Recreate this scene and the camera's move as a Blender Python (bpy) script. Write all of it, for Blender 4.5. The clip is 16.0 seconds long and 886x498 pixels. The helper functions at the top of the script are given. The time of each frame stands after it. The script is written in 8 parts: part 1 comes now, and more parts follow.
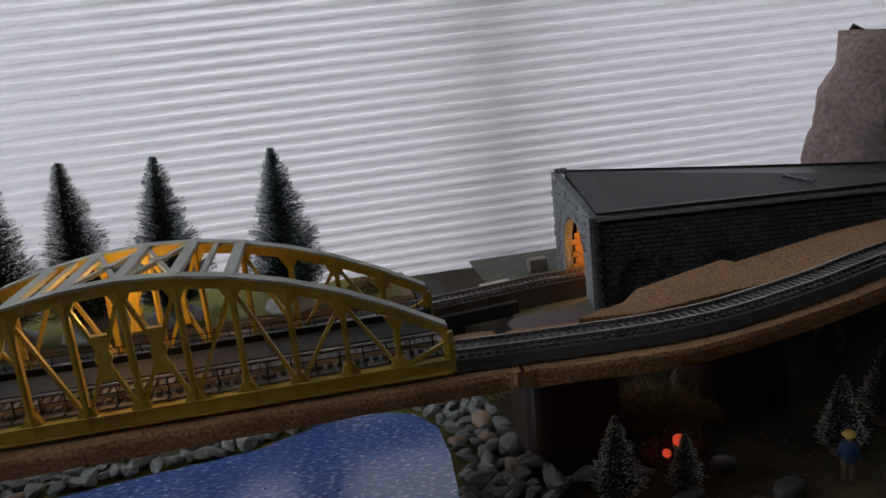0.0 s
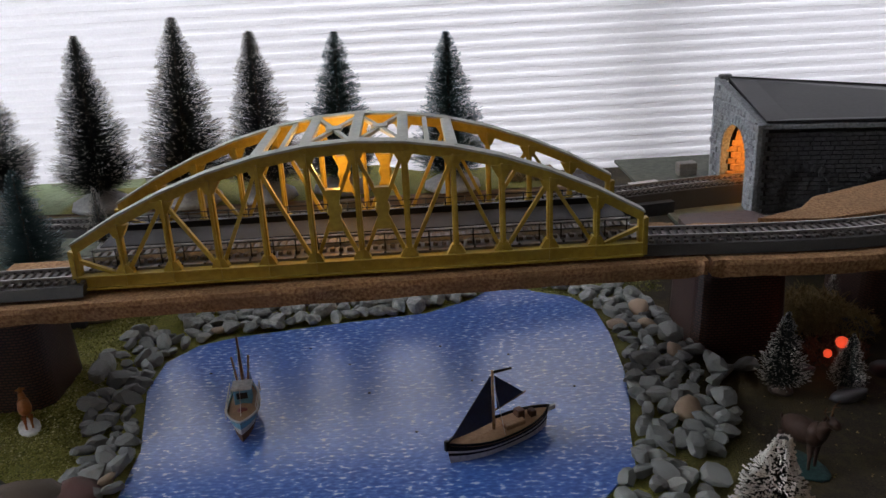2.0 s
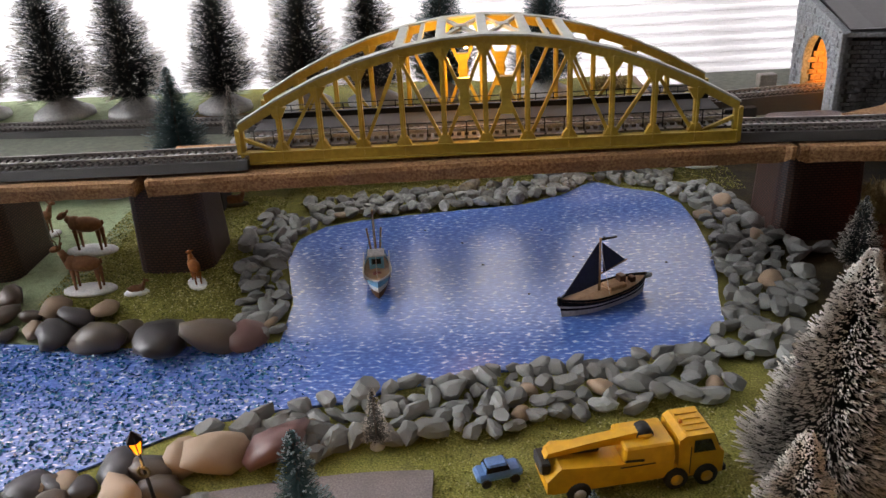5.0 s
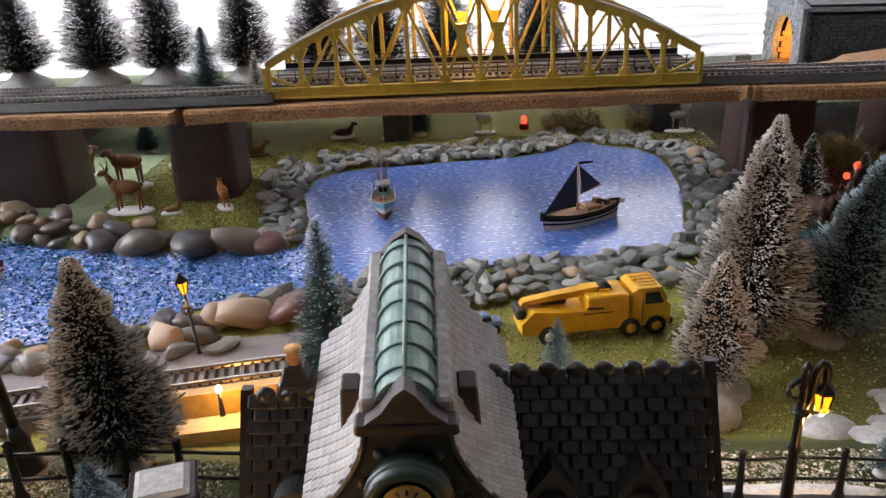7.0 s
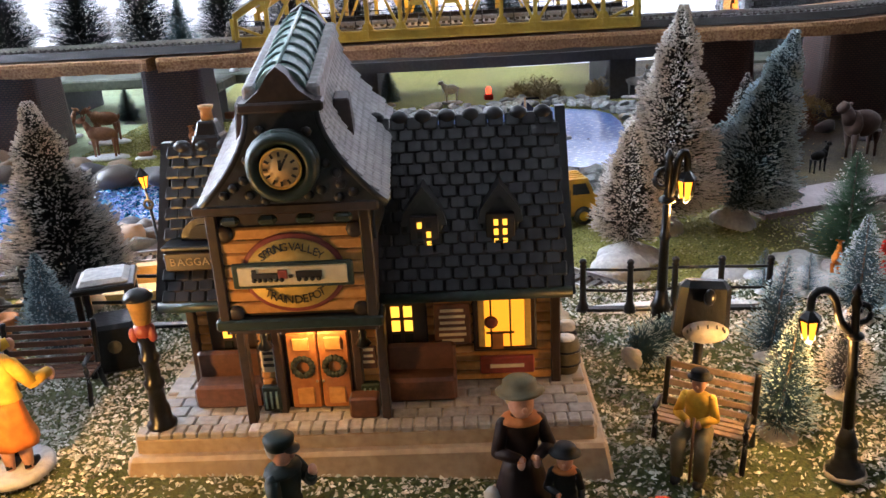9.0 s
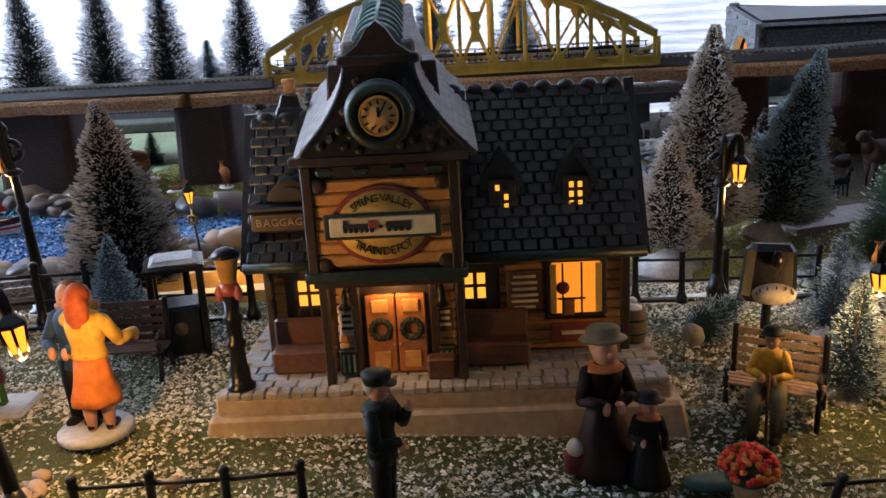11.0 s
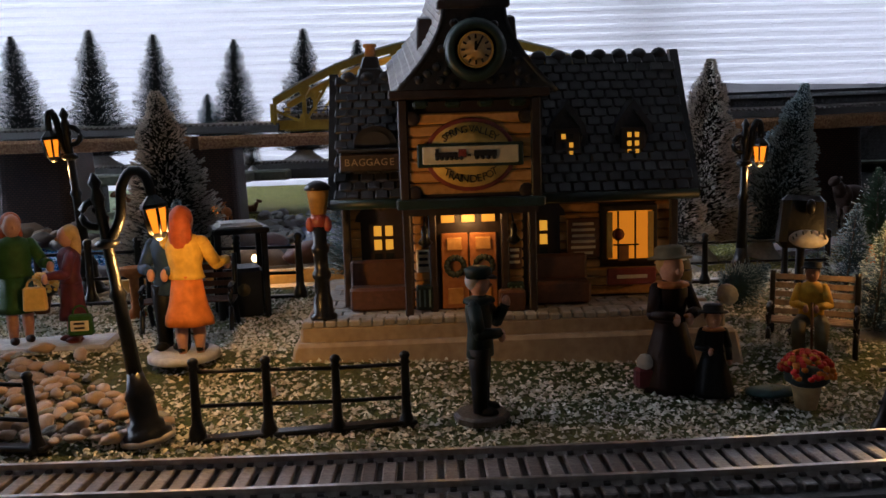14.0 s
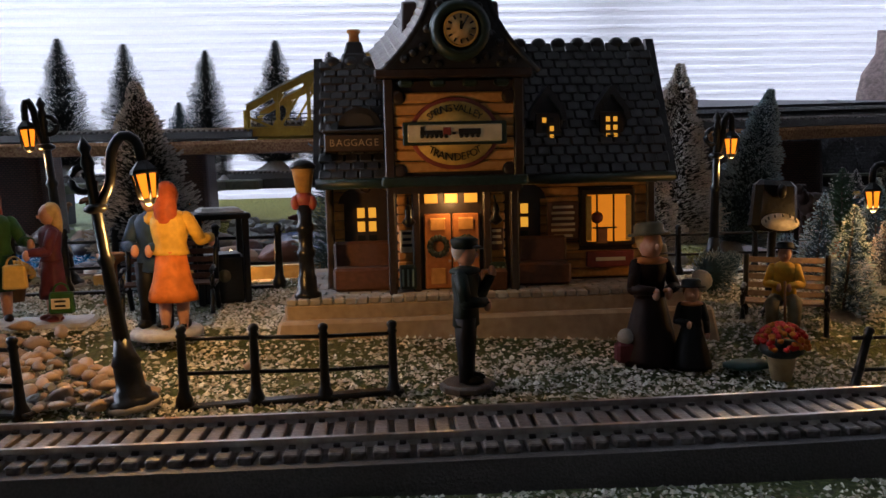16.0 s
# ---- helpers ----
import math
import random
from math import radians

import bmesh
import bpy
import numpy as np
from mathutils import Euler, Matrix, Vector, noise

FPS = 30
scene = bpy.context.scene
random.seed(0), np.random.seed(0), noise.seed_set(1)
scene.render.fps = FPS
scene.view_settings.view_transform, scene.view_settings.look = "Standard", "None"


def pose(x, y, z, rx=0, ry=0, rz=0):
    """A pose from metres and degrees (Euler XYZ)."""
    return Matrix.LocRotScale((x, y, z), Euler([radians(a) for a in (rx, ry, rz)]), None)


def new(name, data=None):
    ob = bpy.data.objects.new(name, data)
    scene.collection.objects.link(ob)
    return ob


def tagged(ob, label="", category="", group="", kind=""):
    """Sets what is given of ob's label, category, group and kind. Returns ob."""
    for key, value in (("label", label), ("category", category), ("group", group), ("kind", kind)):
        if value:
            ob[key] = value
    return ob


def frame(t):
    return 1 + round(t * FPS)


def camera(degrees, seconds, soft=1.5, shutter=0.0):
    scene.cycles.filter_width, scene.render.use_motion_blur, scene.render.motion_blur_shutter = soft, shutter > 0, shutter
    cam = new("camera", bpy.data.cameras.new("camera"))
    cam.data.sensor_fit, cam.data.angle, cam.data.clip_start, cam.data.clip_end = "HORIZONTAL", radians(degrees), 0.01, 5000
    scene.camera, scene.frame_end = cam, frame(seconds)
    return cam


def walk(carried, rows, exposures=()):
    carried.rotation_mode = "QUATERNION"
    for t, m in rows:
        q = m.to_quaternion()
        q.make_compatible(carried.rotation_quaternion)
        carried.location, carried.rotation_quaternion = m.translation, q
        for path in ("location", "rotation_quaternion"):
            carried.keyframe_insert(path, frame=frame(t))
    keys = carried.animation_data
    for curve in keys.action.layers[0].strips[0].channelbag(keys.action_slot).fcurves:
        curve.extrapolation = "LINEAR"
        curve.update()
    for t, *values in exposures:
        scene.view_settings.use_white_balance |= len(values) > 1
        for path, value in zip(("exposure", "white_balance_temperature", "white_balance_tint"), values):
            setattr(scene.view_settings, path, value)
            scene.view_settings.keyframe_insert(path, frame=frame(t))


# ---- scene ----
# camera: one handheld glide from above the bridge down to the depot lawn
cam = camera(57.47, 16.0)
# seconds, place, yaw, pitch, roll
PATH = [
    (0, 0.1099, 0.0950, 0.2836, -7.90, -13.88, -6.36),
    (0.5, 0.0967, 0.0838, 0.2894, -5.39, -14.15, -6.54),
    (1, 0.0685, 0.0649, 0.2906, -4.96, -14.97, -5.21),
    (1.5, 0.0434, 0.0611, 0.2913, -3.19, -16.12, -4.11),
    (2, 0.0290, 0.0658, 0.2856, -1.74, -20.36, -2.88),
    (2.5, 0.0210, 0.0644, 0.2818, -0.73, -23.64, -2.93),
    (3, 0.0123, 0.0553, 0.2826, -0.09, -24.85, -3.01),
    (3.5, 0.0040, 0.0421, 0.2791, 0.57, -25.38, -3.43),
    (4, -0.0024, 0.0260, 0.2796, 1.05, -25.26, -3.98),
    (4.2, -0.0071, 0.0192, 0.2798, 1.43, -25.29, -4.16),
    (6.3, -0.0255, -0.0879, 0.2568, 3.10, -22.88, -2.37),
    (6.5, -0.0198, -0.0990, 0.2485, 3.02, -22.75, -2.50),
    (7, -0.0136, -0.1242, 0.2323, 2.61, -22.32, -2.68),
    (7.5, -0.0014, -0.1440, 0.2194, 2.45, -22.07, -2.95),
    (8, 0.0087, -0.1615, 0.1929, 2.39, -21.53, -3.02),
    (8.5, 0.0147, -0.1762, 0.1735, 2.49, -20.98, -3.17),
    (8.7, 0.0202, -0.1820, 0.1683, 2.46, -20.49, -3.20),
    (10.8, 0.0079, -0.2090, 0.1373, 2.07, -14.72, -3.65),
    (11, -0.0070, -0.2087, 0.1325, 1.91, -14.59, -3.17),
    (11.5, -0.0266, -0.2204, 0.1189, 1.54, -14.22, -2.47),
    (12, -0.0335, -0.2338, 0.1149, 0.71, -13.06, -2.08),
    (12.5, -0.0513, -0.2381, 0.1084, -0.12, -11.86, -2.13),
    (13, -0.0582, -0.2394, 0.0961, -0.98, -8.86, -1.97),
    (13.5, -0.0577, -0.2437, 0.0904, -1.64, -8.04, -1.80),
    (14, -0.0515, -0.2417, 0.0838, -1.92, -7.52, -1.77),
    (14.5, -0.0528, -0.2441, 0.0694, -2.66, -6.69, -1.73),
    (15, -0.0504, -0.2489, 0.0648, -3.39, -6.13, -1.48),
    (15.5, -0.0508, -0.2501, 0.0690, -3.74, -6.09, -1.13),
    (16, -0.0582, -0.2469, 0.0689, -4.35, -5.93, -1.36),
]
# exposure follows the film camera: darker while the blinds fill the view
EXPOSURES = [(0.0, -1.4, 6450, 12), (1.5, -1.2, 6450, 12), (2.2, -0.45, 6600, 14), (3.0, 0.0, 6950, 15), (4.0, 0.0, 7000, 15), (6.5, 0.35, 6900, 16), (7.0, 0.5, 6700, 15), (8.0, 0.6, 6200, 14), (8.7, 1.1, 5900, 13), (10.8, 0.1, 5450, 13), (11.5, 0.2, 5450, 13), (12.5, -0.25, 5700, 14), (13.3, -0.8, 5700, 14), (14.5, -0.85, 5700, 14), (16.0, -0.65, 5750, 15)]
walk(cam, [(t, pose(x, y, z, 0, 0, yaw) @ pose(0, 0, 0, 90 + pitch) @ pose(0, 0, 0, 0, 0, roll)) for t, x, y, z, yaw, pitch, roll in PATH], EXPOSURES)

# ---- world and light ----
world = bpy.data.worlds.new("day_sky")
scene.world = world
world.use_nodes = True
_sky = world.node_tree.nodes.new("ShaderNodeTexSky")
_sky.sky_type, _sky.sun_disc = "NISHITA", False
_sky.sun_elevation, _sky.sun_rotation = radians(35), radians(20)
world.node_tree.links.new(_sky.outputs[0], world.node_tree.nodes["Background"].inputs[0])
world.node_tree.nodes["Background"].inputs[1].default_value = 0.1


def lamp(name, place, energy, colour, radius=0.004):
    data = bpy.data.lights.new(name, "POINT")
    data.energy, data.color, data.shadow_soft_size = energy, colour, radius
    ob = new(name, data)
    ob.location = place
    return ob


# ---- materials ----
def tree_of(name):
    m = bpy.data.materials.new(name)
    m.use_nodes = True
    nt = m.node_tree
    return m, nt, nt.nodes["Principled BSDF"]


def node(nt, kind, **inputs):
    n = nt.nodes.new(kind)
    for key, value in inputs.items():
        n.inputs[key.replace("_", " ")].default_value = value
    return n


def ramp(nt, source, stops):
    r = nt.nodes.new("ShaderNodeValToRGB")
    while len(r.color_ramp.elements) < len(stops):
        r.color_ramp.elements.new(0.5)
    for e, (at, c) in zip(r.color_ramp.elements, stops):
        e.position, e.color = at, (*c, 1)
    nt.links.new(source, r.inputs[0])
    return r.outputs[0]


def mix(nt, factor, a, b, kind="MIX"):
    n = nt.nodes.new("ShaderNodeMix")
    n.data_type, n.blend_type = "RGBA", kind
    for socket, value in ((n.inputs[0], factor), (n.inputs[6], a), (n.inputs[7], b)):
        if isinstance(value, (int, float)):
            socket.default_value = value
        elif isinstance(value, tuple):
            socket.default_value = (*value, 1)
        else:
            nt.links.new(value, socket)
    return n.outputs[2]


def noise_of(nt, scale, detail=4.0, coords="Object"):
    c = nt.nodes.new("ShaderNodeTexCoord")
    n = node(nt, "ShaderNodeTexNoise", Scale=scale, Detail=detail)
    nt.links.new(c.outputs[coords], n.inputs["Vector"])
    return n.outputs["Fac"]


def surface(name, light, dark, rough=0.6, metal=0.0, fine=600, broad=60, bump=0.2, depth=0.0004, vary=0.0, gloss=0.5, coords="Object"):
    """A painted, cast or natural surface: two colours in fine grain, a broad stain, and relief."""
    m, nt, p = tree_of(name)
    grain, stain = noise_of(nt, fine, 5.0, coords), noise_of(nt, broad, 3.0, coords)
    base = ramp(nt, grain, [(0.35, dark), (0.65, light)])
    shade = tuple(0.5 * (a + b) * 0.7 for a, b in zip(light, dark))
    base = mix(nt, ramp(nt, stain, [(0.45, (0, 0, 0)), (0.7, (0.6, 0.6, 0.6))]), base, shade)
    if vary:
        info = nt.nodes.new("ShaderNodeObjectInfo")
        hsv = node(nt, "ShaderNodeHueSaturation")
        spread = nt.nodes.new("ShaderNodeMapRange")
        spread.inputs[3].default_value, spread.inputs[4].default_value = 1 - vary, 1 + vary
        nt.links.new(info.outputs["Random"], spread.inputs[0])
        nt.links.new(spread.outputs[0], hsv.inputs["Value"])
        nt.links.new(base, hsv.inputs["Color"])
        base = hsv.outputs[0]
    nt.links.new(base, p.inputs["Base Color"])
    p.inputs["Roughness"].default_value, p.inputs["Metallic"].default_value = rough, metal
    p.inputs["Specular IOR Level"].default_value = gloss
    if bump:
        b = node(nt, "ShaderNodeBump", Strength=bump, Distance=depth)
        nt.links.new(grain, b.inputs["Height"])
        nt.links.new(b.outputs[0], p.inputs["Normal"])
    return m


def glow(name, colour, strength, under=(0.8, 0.7, 0.5)):
    m, nt, p = tree_of(name)
    p.inputs["Base Color"].default_value = (*under, 1)
    p.inputs["Emission Color"].default_value = (*colour, 1)
    p.inputs["Emission Strength"].default_value = strength
    return m


WHITE_PAINT = surface("white_wall_paint", (0.8, 0.79, 0.76), (0.74, 0.73, 0.7), 0.8, fine=80, broad=4)
WALL_PAINT = surface("taupe_wall_paint", (0.25, 0.23, 0.21), (0.21, 0.195, 0.18), 0.85, fine=80, broad=4)
ROOM_FLOOR = surface("room_floor", (0.3, 0.22, 0.15), (0.22, 0.16, 0.1), 0.5, fine=30, broad=3)
YELLOW_STEEL = surface("olive_yellow_paint", (0.54, 0.4, 0.062), (0.43, 0.31, 0.046), 0.45, fine=350, broad=40, bump=0.1)
GREY_STEEL = surface("pale_grey_green_paint", (0.46, 0.48, 0.42), (0.37, 0.39, 0.33), 0.5, fine=350, broad=40, bump=0.1)
CORK = surface("brown_cork", (0.52, 0.3, 0.14), (0.22, 0.1, 0.042), 0.9, fine=520, broad=30, bump=0.9, depth=0.001)
ROADBED = surface("grey_plastic_ballast", (0.06, 0.055, 0.052), (0.03, 0.028, 0.027), 0.5, fine=1600, broad=40, bump=0.6, depth=0.0005)
TIE = surface("weathered_brown_tie", (0.15, 0.13, 0.12), (0.06, 0.05, 0.046), 0.38, fine=900, broad=90, bump=0.4, vary=0.35)
RAIL = surface("nickel_silver_rail", (0.5, 0.48, 0.46), (0.36, 0.33, 0.31), 0.3, metal=0.9, fine=500, broad=80, bump=0.05)
RAIL_SIDE = surface("dark_rail_chair", (0.05, 0.042, 0.038), (0.03, 0.026, 0.022), 0.6, fine=500, broad=80)
DECK = surface("grey_bridge_deck", (0.26, 0.25, 0.27), (0.17, 0.165, 0.18), 0.35, fine=400, broad=60)
BLACK_IRON = surface("black_enamel", (0.008, 0.008, 0.009), (0.004, 0.004, 0.005), 0.28, fine=700, broad=80, bump=0.3, gloss=0.3)
ROOF_CARD = surface("satin_black_card", (0.022, 0.022, 0.024), (0.013, 0.013, 0.014), 0.4, fine=300, broad=25, bump=0.05, gloss=0.25)
BLACK_CARD = surface("matt_black_card", (0.035, 0.035, 0.038), (0.022, 0.022, 0.024), 0.7, fine=300, broad=25, bump=0.1)
GREY_STONE = surface("grey_tunnel_stone", (0.3, 0.31, 0.33), (0.16, 0.17, 0.18), 0.85, fine=420, broad=70, bump=0.8, depth=0.0008)
DARK_BRICK = surface("dark_grey_brick", (0.08, 0.08, 0.085), (0.035, 0.035, 0.038), 0.85, fine=420, broad=50, bump=0.7, depth=0.0008)
TUNNEL_BRICK = surface("red_lining_brick", (0.52, 0.28, 0.11), (0.38, 0.19, 0.07), 0.85, fine=420, broad=60, bump=0.5)
PEBBLE = surface("pale_grey_pebble", (0.29, 0.295, 0.28), (0.15, 0.155, 0.15), 0.7, fine=260, broad=55, bump=0.35, depth=0.0006, vary=0.22)
BROWN_PEBBLE = surface("polished_brown_pebble", (0.17, 0.13, 0.1), (0.09, 0.068, 0.052), 0.4, fine=160, broad=40, bump=0.2, vary=0.35)
TAN_PEBBLE = surface("tan_pebble", (0.44, 0.32, 0.22), (0.29, 0.2, 0.135), 0.6, fine=220, broad=60, bump=0.3, vary=0.25)
DARK_PEBBLE = surface("dark_slate_pebble", (0.09, 0.082, 0.086), (0.05, 0.046, 0.05), 0.4, fine=160, broad=40, bump=0.2, vary=0.2)
RED_PEBBLE = surface("dark_red_pebble", (0.2, 0.1, 0.09), (0.12, 0.06, 0.055), 0.35, fine=160, broad=40, bump=0.2)
TABLE = surface("layout_board", (0.3, 0.2, 0.12), (0.22, 0.14, 0.08), 0.8, fine=60, broad=8)
SNOW = surface("flocked_snow", (0.82, 0.82, 0.8), (0.62, 0.62, 0.62), 0.8, fine=500, broad=70, bump=0.6, depth=0.001)
SNOW_GREY = surface("grey_snow_base", (0.5, 0.49, 0.47), (0.36, 0.355, 0.35), 0.7, fine=420, broad=70, bump=0.5, depth=0.0008)
FROST_BLUE = surface("blue_white_bristle_tip", (0.42, 0.52, 0.55), (0.2, 0.28, 0.31), 0.8, fine=900, broad=60, bump=0)
FROST = surface("frosted_bristle_tip", (0.72, 0.68, 0.62), (0.45, 0.42, 0.38), 0.8, fine=900, broad=60, bump=0)
BRISTLE = surface("dark_green_bristle", (0.022, 0.032, 0.026), (0.01, 0.014, 0.012), 0.7, fine=500, broad=60, bump=0)
BRISTLE_TEAL = surface("teal_green_bristle", (0.025, 0.085, 0.08), (0.012, 0.04, 0.042), 0.7, fine=500, broad=60, bump=0)
BRISTLE_BROWN = surface("frosted_brown_bristle", (0.034, 0.031, 0.024), (0.014, 0.014, 0.011), 0.75, fine=500, broad=60, bump=0)
BRISTLE_BLUE = surface("frosted_blue_bristle", (0.03, 0.085, 0.11), (0.014, 0.04, 0.056), 0.75, fine=500, broad=60, bump=0)
WIRE = surface("twisted_wire_trunk", (0.14, 0.1, 0.07), (0.08, 0.055, 0.04), 0.6)
MOSS = surface("dry_moss", (0.42, 0.31, 0.13), (0.2, 0.14, 0.06), 0.9, fine=800, broad=70, bump=0.4)
ROOF_SLATE = surface("dark_roof_shingle", (0.019, 0.0175, 0.0185), (0.009, 0.0085, 0.009), 0.36, fine=500, broad=70, bump=0.5, vary=0.25)
ROOF_GREY = surface("snow_dusted_shingle", (0.4, 0.38, 0.375), (0.24, 0.225, 0.22), 0.7, fine=500, broad=70, bump=0.4, vary=0.12)
SIDING = surface("ochre_siding", (0.64, 0.33, 0.085), (0.48, 0.225, 0.05), 0.5, fine=420, broad=70, bump=0.3, vary=0.12)
DARK_WOOD = surface("dark_brown_timber", (0.038, 0.022, 0.017), (0.02, 0.012, 0.01), 0.45, fine=500, broad=80)
BROWN_WOOD = surface("brown_glazed_wood", (0.13, 0.055, 0.028), (0.085, 0.035, 0.018), 0.45, fine=500, broad=80)
DOOR_WOOD = surface("orange_brown_door", (0.48, 0.19, 0.05), (0.36, 0.13, 0.035), 0.4, fine=500, broad=80)
GREEN_TRIM = surface("dark_green_trim", (0.014, 0.034, 0.027), (0.008, 0.02, 0.016), 0.45, fine=500, broad=80)
VENT_GLASS = surface("pale_green_skylight", (0.24, 0.34, 0.31), (0.17, 0.26, 0.24), 0.25, fine=300, broad=60, bump=0.1)
PLATFORM = surface("grey_platform_paving", (0.36, 0.33, 0.29), (0.25, 0.225, 0.2), 0.6, fine=420, broad=60, bump=0.4, vary=0.1)
PLATFORM_SIDE = surface("tan_platform_side", (0.4, 0.31, 0.2), (0.3, 0.22, 0.14), 0.6, fine=300, broad=60, bump=0.3)
CREAM = surface("cream_sign_paint", (0.7, 0.62, 0.42), (0.6, 0.52, 0.34), 0.5, fine=500, broad=80)
MUSTARD_HEAD = surface("worn_mustard_paint", (0.36, 0.2, 0.04), (0.24, 0.13, 0.03), 0.6, fine=500, broad=80)
SIGN_YELLOW = surface("yellow_sign_paint", (0.74, 0.48, 0.1), (0.62, 0.39, 0.07), 0.5, fine=500, broad=80)
SIGN_RED = surface("oxide_red_paint", (0.26, 0.05, 0.035), (0.19, 0.035, 0.026), 0.5, fine=500, broad=80)
BLACK_PAINT = surface("black_lettering", (0.015, 0.013, 0.012), (0.01, 0.009, 0.008), 0.5)
YELLOW_PLASTIC = surface("yellow_plastic", (0.72, 0.37, 0.012), (0.62, 0.31, 0.01), 0.4, fine=200, broad=40, bump=0.05)
BLUE_PLASTIC = surface("blue_plastic", (0.1, 0.22, 0.5), (0.08, 0.18, 0.4), 0.35)
RUBBER = surface("black_rubber", (0.02, 0.02, 0.02), (0.012, 0.012, 0.012), 0.7)
STEEL = surface("silver_hub", (0.6, 0.58, 0.55), (0.45, 0.43, 0.4), 0.4, metal=0.7)
ROAD = surface("grey_brown_printed_road", (0.27, 0.225, 0.22), (0.17, 0.14, 0.14), 0.6, fine=900, broad=60, bump=0.3)
PAPER_BROWN = surface("warm_tan_path", (0.5, 0.36, 0.18), (0.36, 0.24, 0.11), 0.6, fine=300, broad=30)
SAND = surface("sandy_card", (0.62, 0.42, 0.18), (0.5, 0.32, 0.12), 0.5, fine=300, broad=40)
SKIN = surface("painted_flesh", (0.46, 0.24, 0.16), (0.38, 0.19, 0.12), 0.5)
CLOTH = {}
for _n, _c in dict(green=(0.03, 0.09, 0.02), plum=(0.1, 0.025, 0.035), navy=(0.003, 0.004, 0.007), orange=(0.55, 0.16, 0.015), umber=(0.055, 0.03, 0.022), mustard=(0.62, 0.36, 0.03), maroon=(0.01, 0.0035, 0.0035),
                   black=(0.006, 0.006, 0.006), blue=(0.03, 0.06, 0.13), brown=(0.15, 0.07, 0.03), hair=(0.36, 0.075, 0.014), blond=(0.5, 0.33, 0.12), grey=(0.3, 0.29, 0.28), olive=(0.13, 0.11, 0.06),
                   red=(0.5, 0.02, 0.015), white=(0.7, 0.68, 0.64), fur=(0.26, 0.12, 0.055), fawn=(0.42, 0.15, 0.04), bluewhite=(0.16, 0.4, 0.55), teal=(0.004, 0.013, 0.012)).items():
    CLOTH[_n] = surface("painted_" + _n, _c, tuple(v * 0.72 for v in _c), 0.6, fine=420, broad=120, bump=0.3, gloss=0.2)
LAMP_GLASS = glow("warm_lamp_glass", (1.0, 0.27, 0.006), 2.3, (0.25, 0.1, 0.01))
WINDOW_GLOW = glow("lit_window", (1.0, 0.28, 0.008), 0.95, (0.25, 0.1, 0.015))
WINDOW_BRIGHT = glow("bright_lit_transom", (1.0, 0.43, 0.03), 1.2, (0.25, 0.12, 0.02))
BULB = glow("bare_bulb", (1.0, 0.75, 0.35), 8.0)
FIRE = glow("red_ember_lamp", (1.0, 0.09, 0.03), 1.2, (0.4, 0.05, 0.03))
DARK_GLASS = surface("dark_window_glass", (0.02, 0.022, 0.025), (0.015, 0.016, 0.018), 0.1)


def grass_material():
    """Static grass: green mat with pale crumbs, brown and sandy where it is bare; one sheet for the whole board."""
    m, nt, p = tree_of("grass_mat")
    c = nt.nodes.new("ShaderNodeTexCoord")
    sep = nt.nodes.new("ShaderNodeSeparateXYZ")
    nt.links.new(c.outputs["Object"], sep.inputs[0])
    fine, mid, broad = noise_of(nt, 900, 3.0), noise_of(nt, 160, 4.0), noise_of(nt, 14, 3.0)
    green = ramp(nt, fine, [(0.3, (0.1, 0.11, 0.02)), (0.55, (0.29, 0.28, 0.055)), (0.75, (0.5, 0.44, 0.13))])
    # bare brown earth, its colour darkened further for the shade below the slab
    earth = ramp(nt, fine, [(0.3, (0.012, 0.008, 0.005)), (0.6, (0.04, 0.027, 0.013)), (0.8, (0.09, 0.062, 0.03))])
    mint = ramp(nt, fine, [(0.3, (0.2, 0.27, 0.14)), (0.7, (0.4, 0.47, 0.28))])
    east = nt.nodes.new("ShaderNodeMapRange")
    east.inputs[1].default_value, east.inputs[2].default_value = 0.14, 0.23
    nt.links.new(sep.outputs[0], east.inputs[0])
    west = nt.nodes.new("ShaderNodeMapRange")
    west.inputs[1].default_value, west.inputs[2].default_value = -0.318, -0.328
    nt.links.new(sep.outputs[0], west.inputs[0])
    lawn = ramp(nt, fine, [(0.3, (0.02, 0.032, 0.008)), (0.6, (0.06, 0.085, 0.018)), (0.8, (0.13, 0.14, 0.04))])
    south = nt.nodes.new("ShaderNodeMapRange")
    south.inputs[1].default_value, south.inputs[2].default_value = 0.2, 0.185
    nt.links.new(sep.outputs[1], south.inputs[0])
    green = mix(nt, south.outputs[0], green, lawn)
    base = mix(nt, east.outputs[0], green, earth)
    base = mix(nt, west.outputs[0], base, mint)
    base = mix(nt, ramp(nt, mid, [(0.5, (0, 0, 0)), (0.75, (0.45, 0.45, 0.45))]), base, (0.09, 0.075, 0.025))
    base = mix(nt, ramp(nt, broad, [(0.45, (0, 0, 0)), (0.7, (0.3, 0.3, 0.3))]), base, (0.2, 0.16, 0.05))
    nt.links.new(base, p.inputs["Base Color"])
    p.inputs["Roughness"].default_value = 0.9
    b = node(nt, "ShaderNodeBump", Strength=0.9, Distance=0.0012)
    nt.links.new(fine, b.inputs["Height"])
    nt.links.new(b.outputs[0], p.inputs["Normal"])
    return m


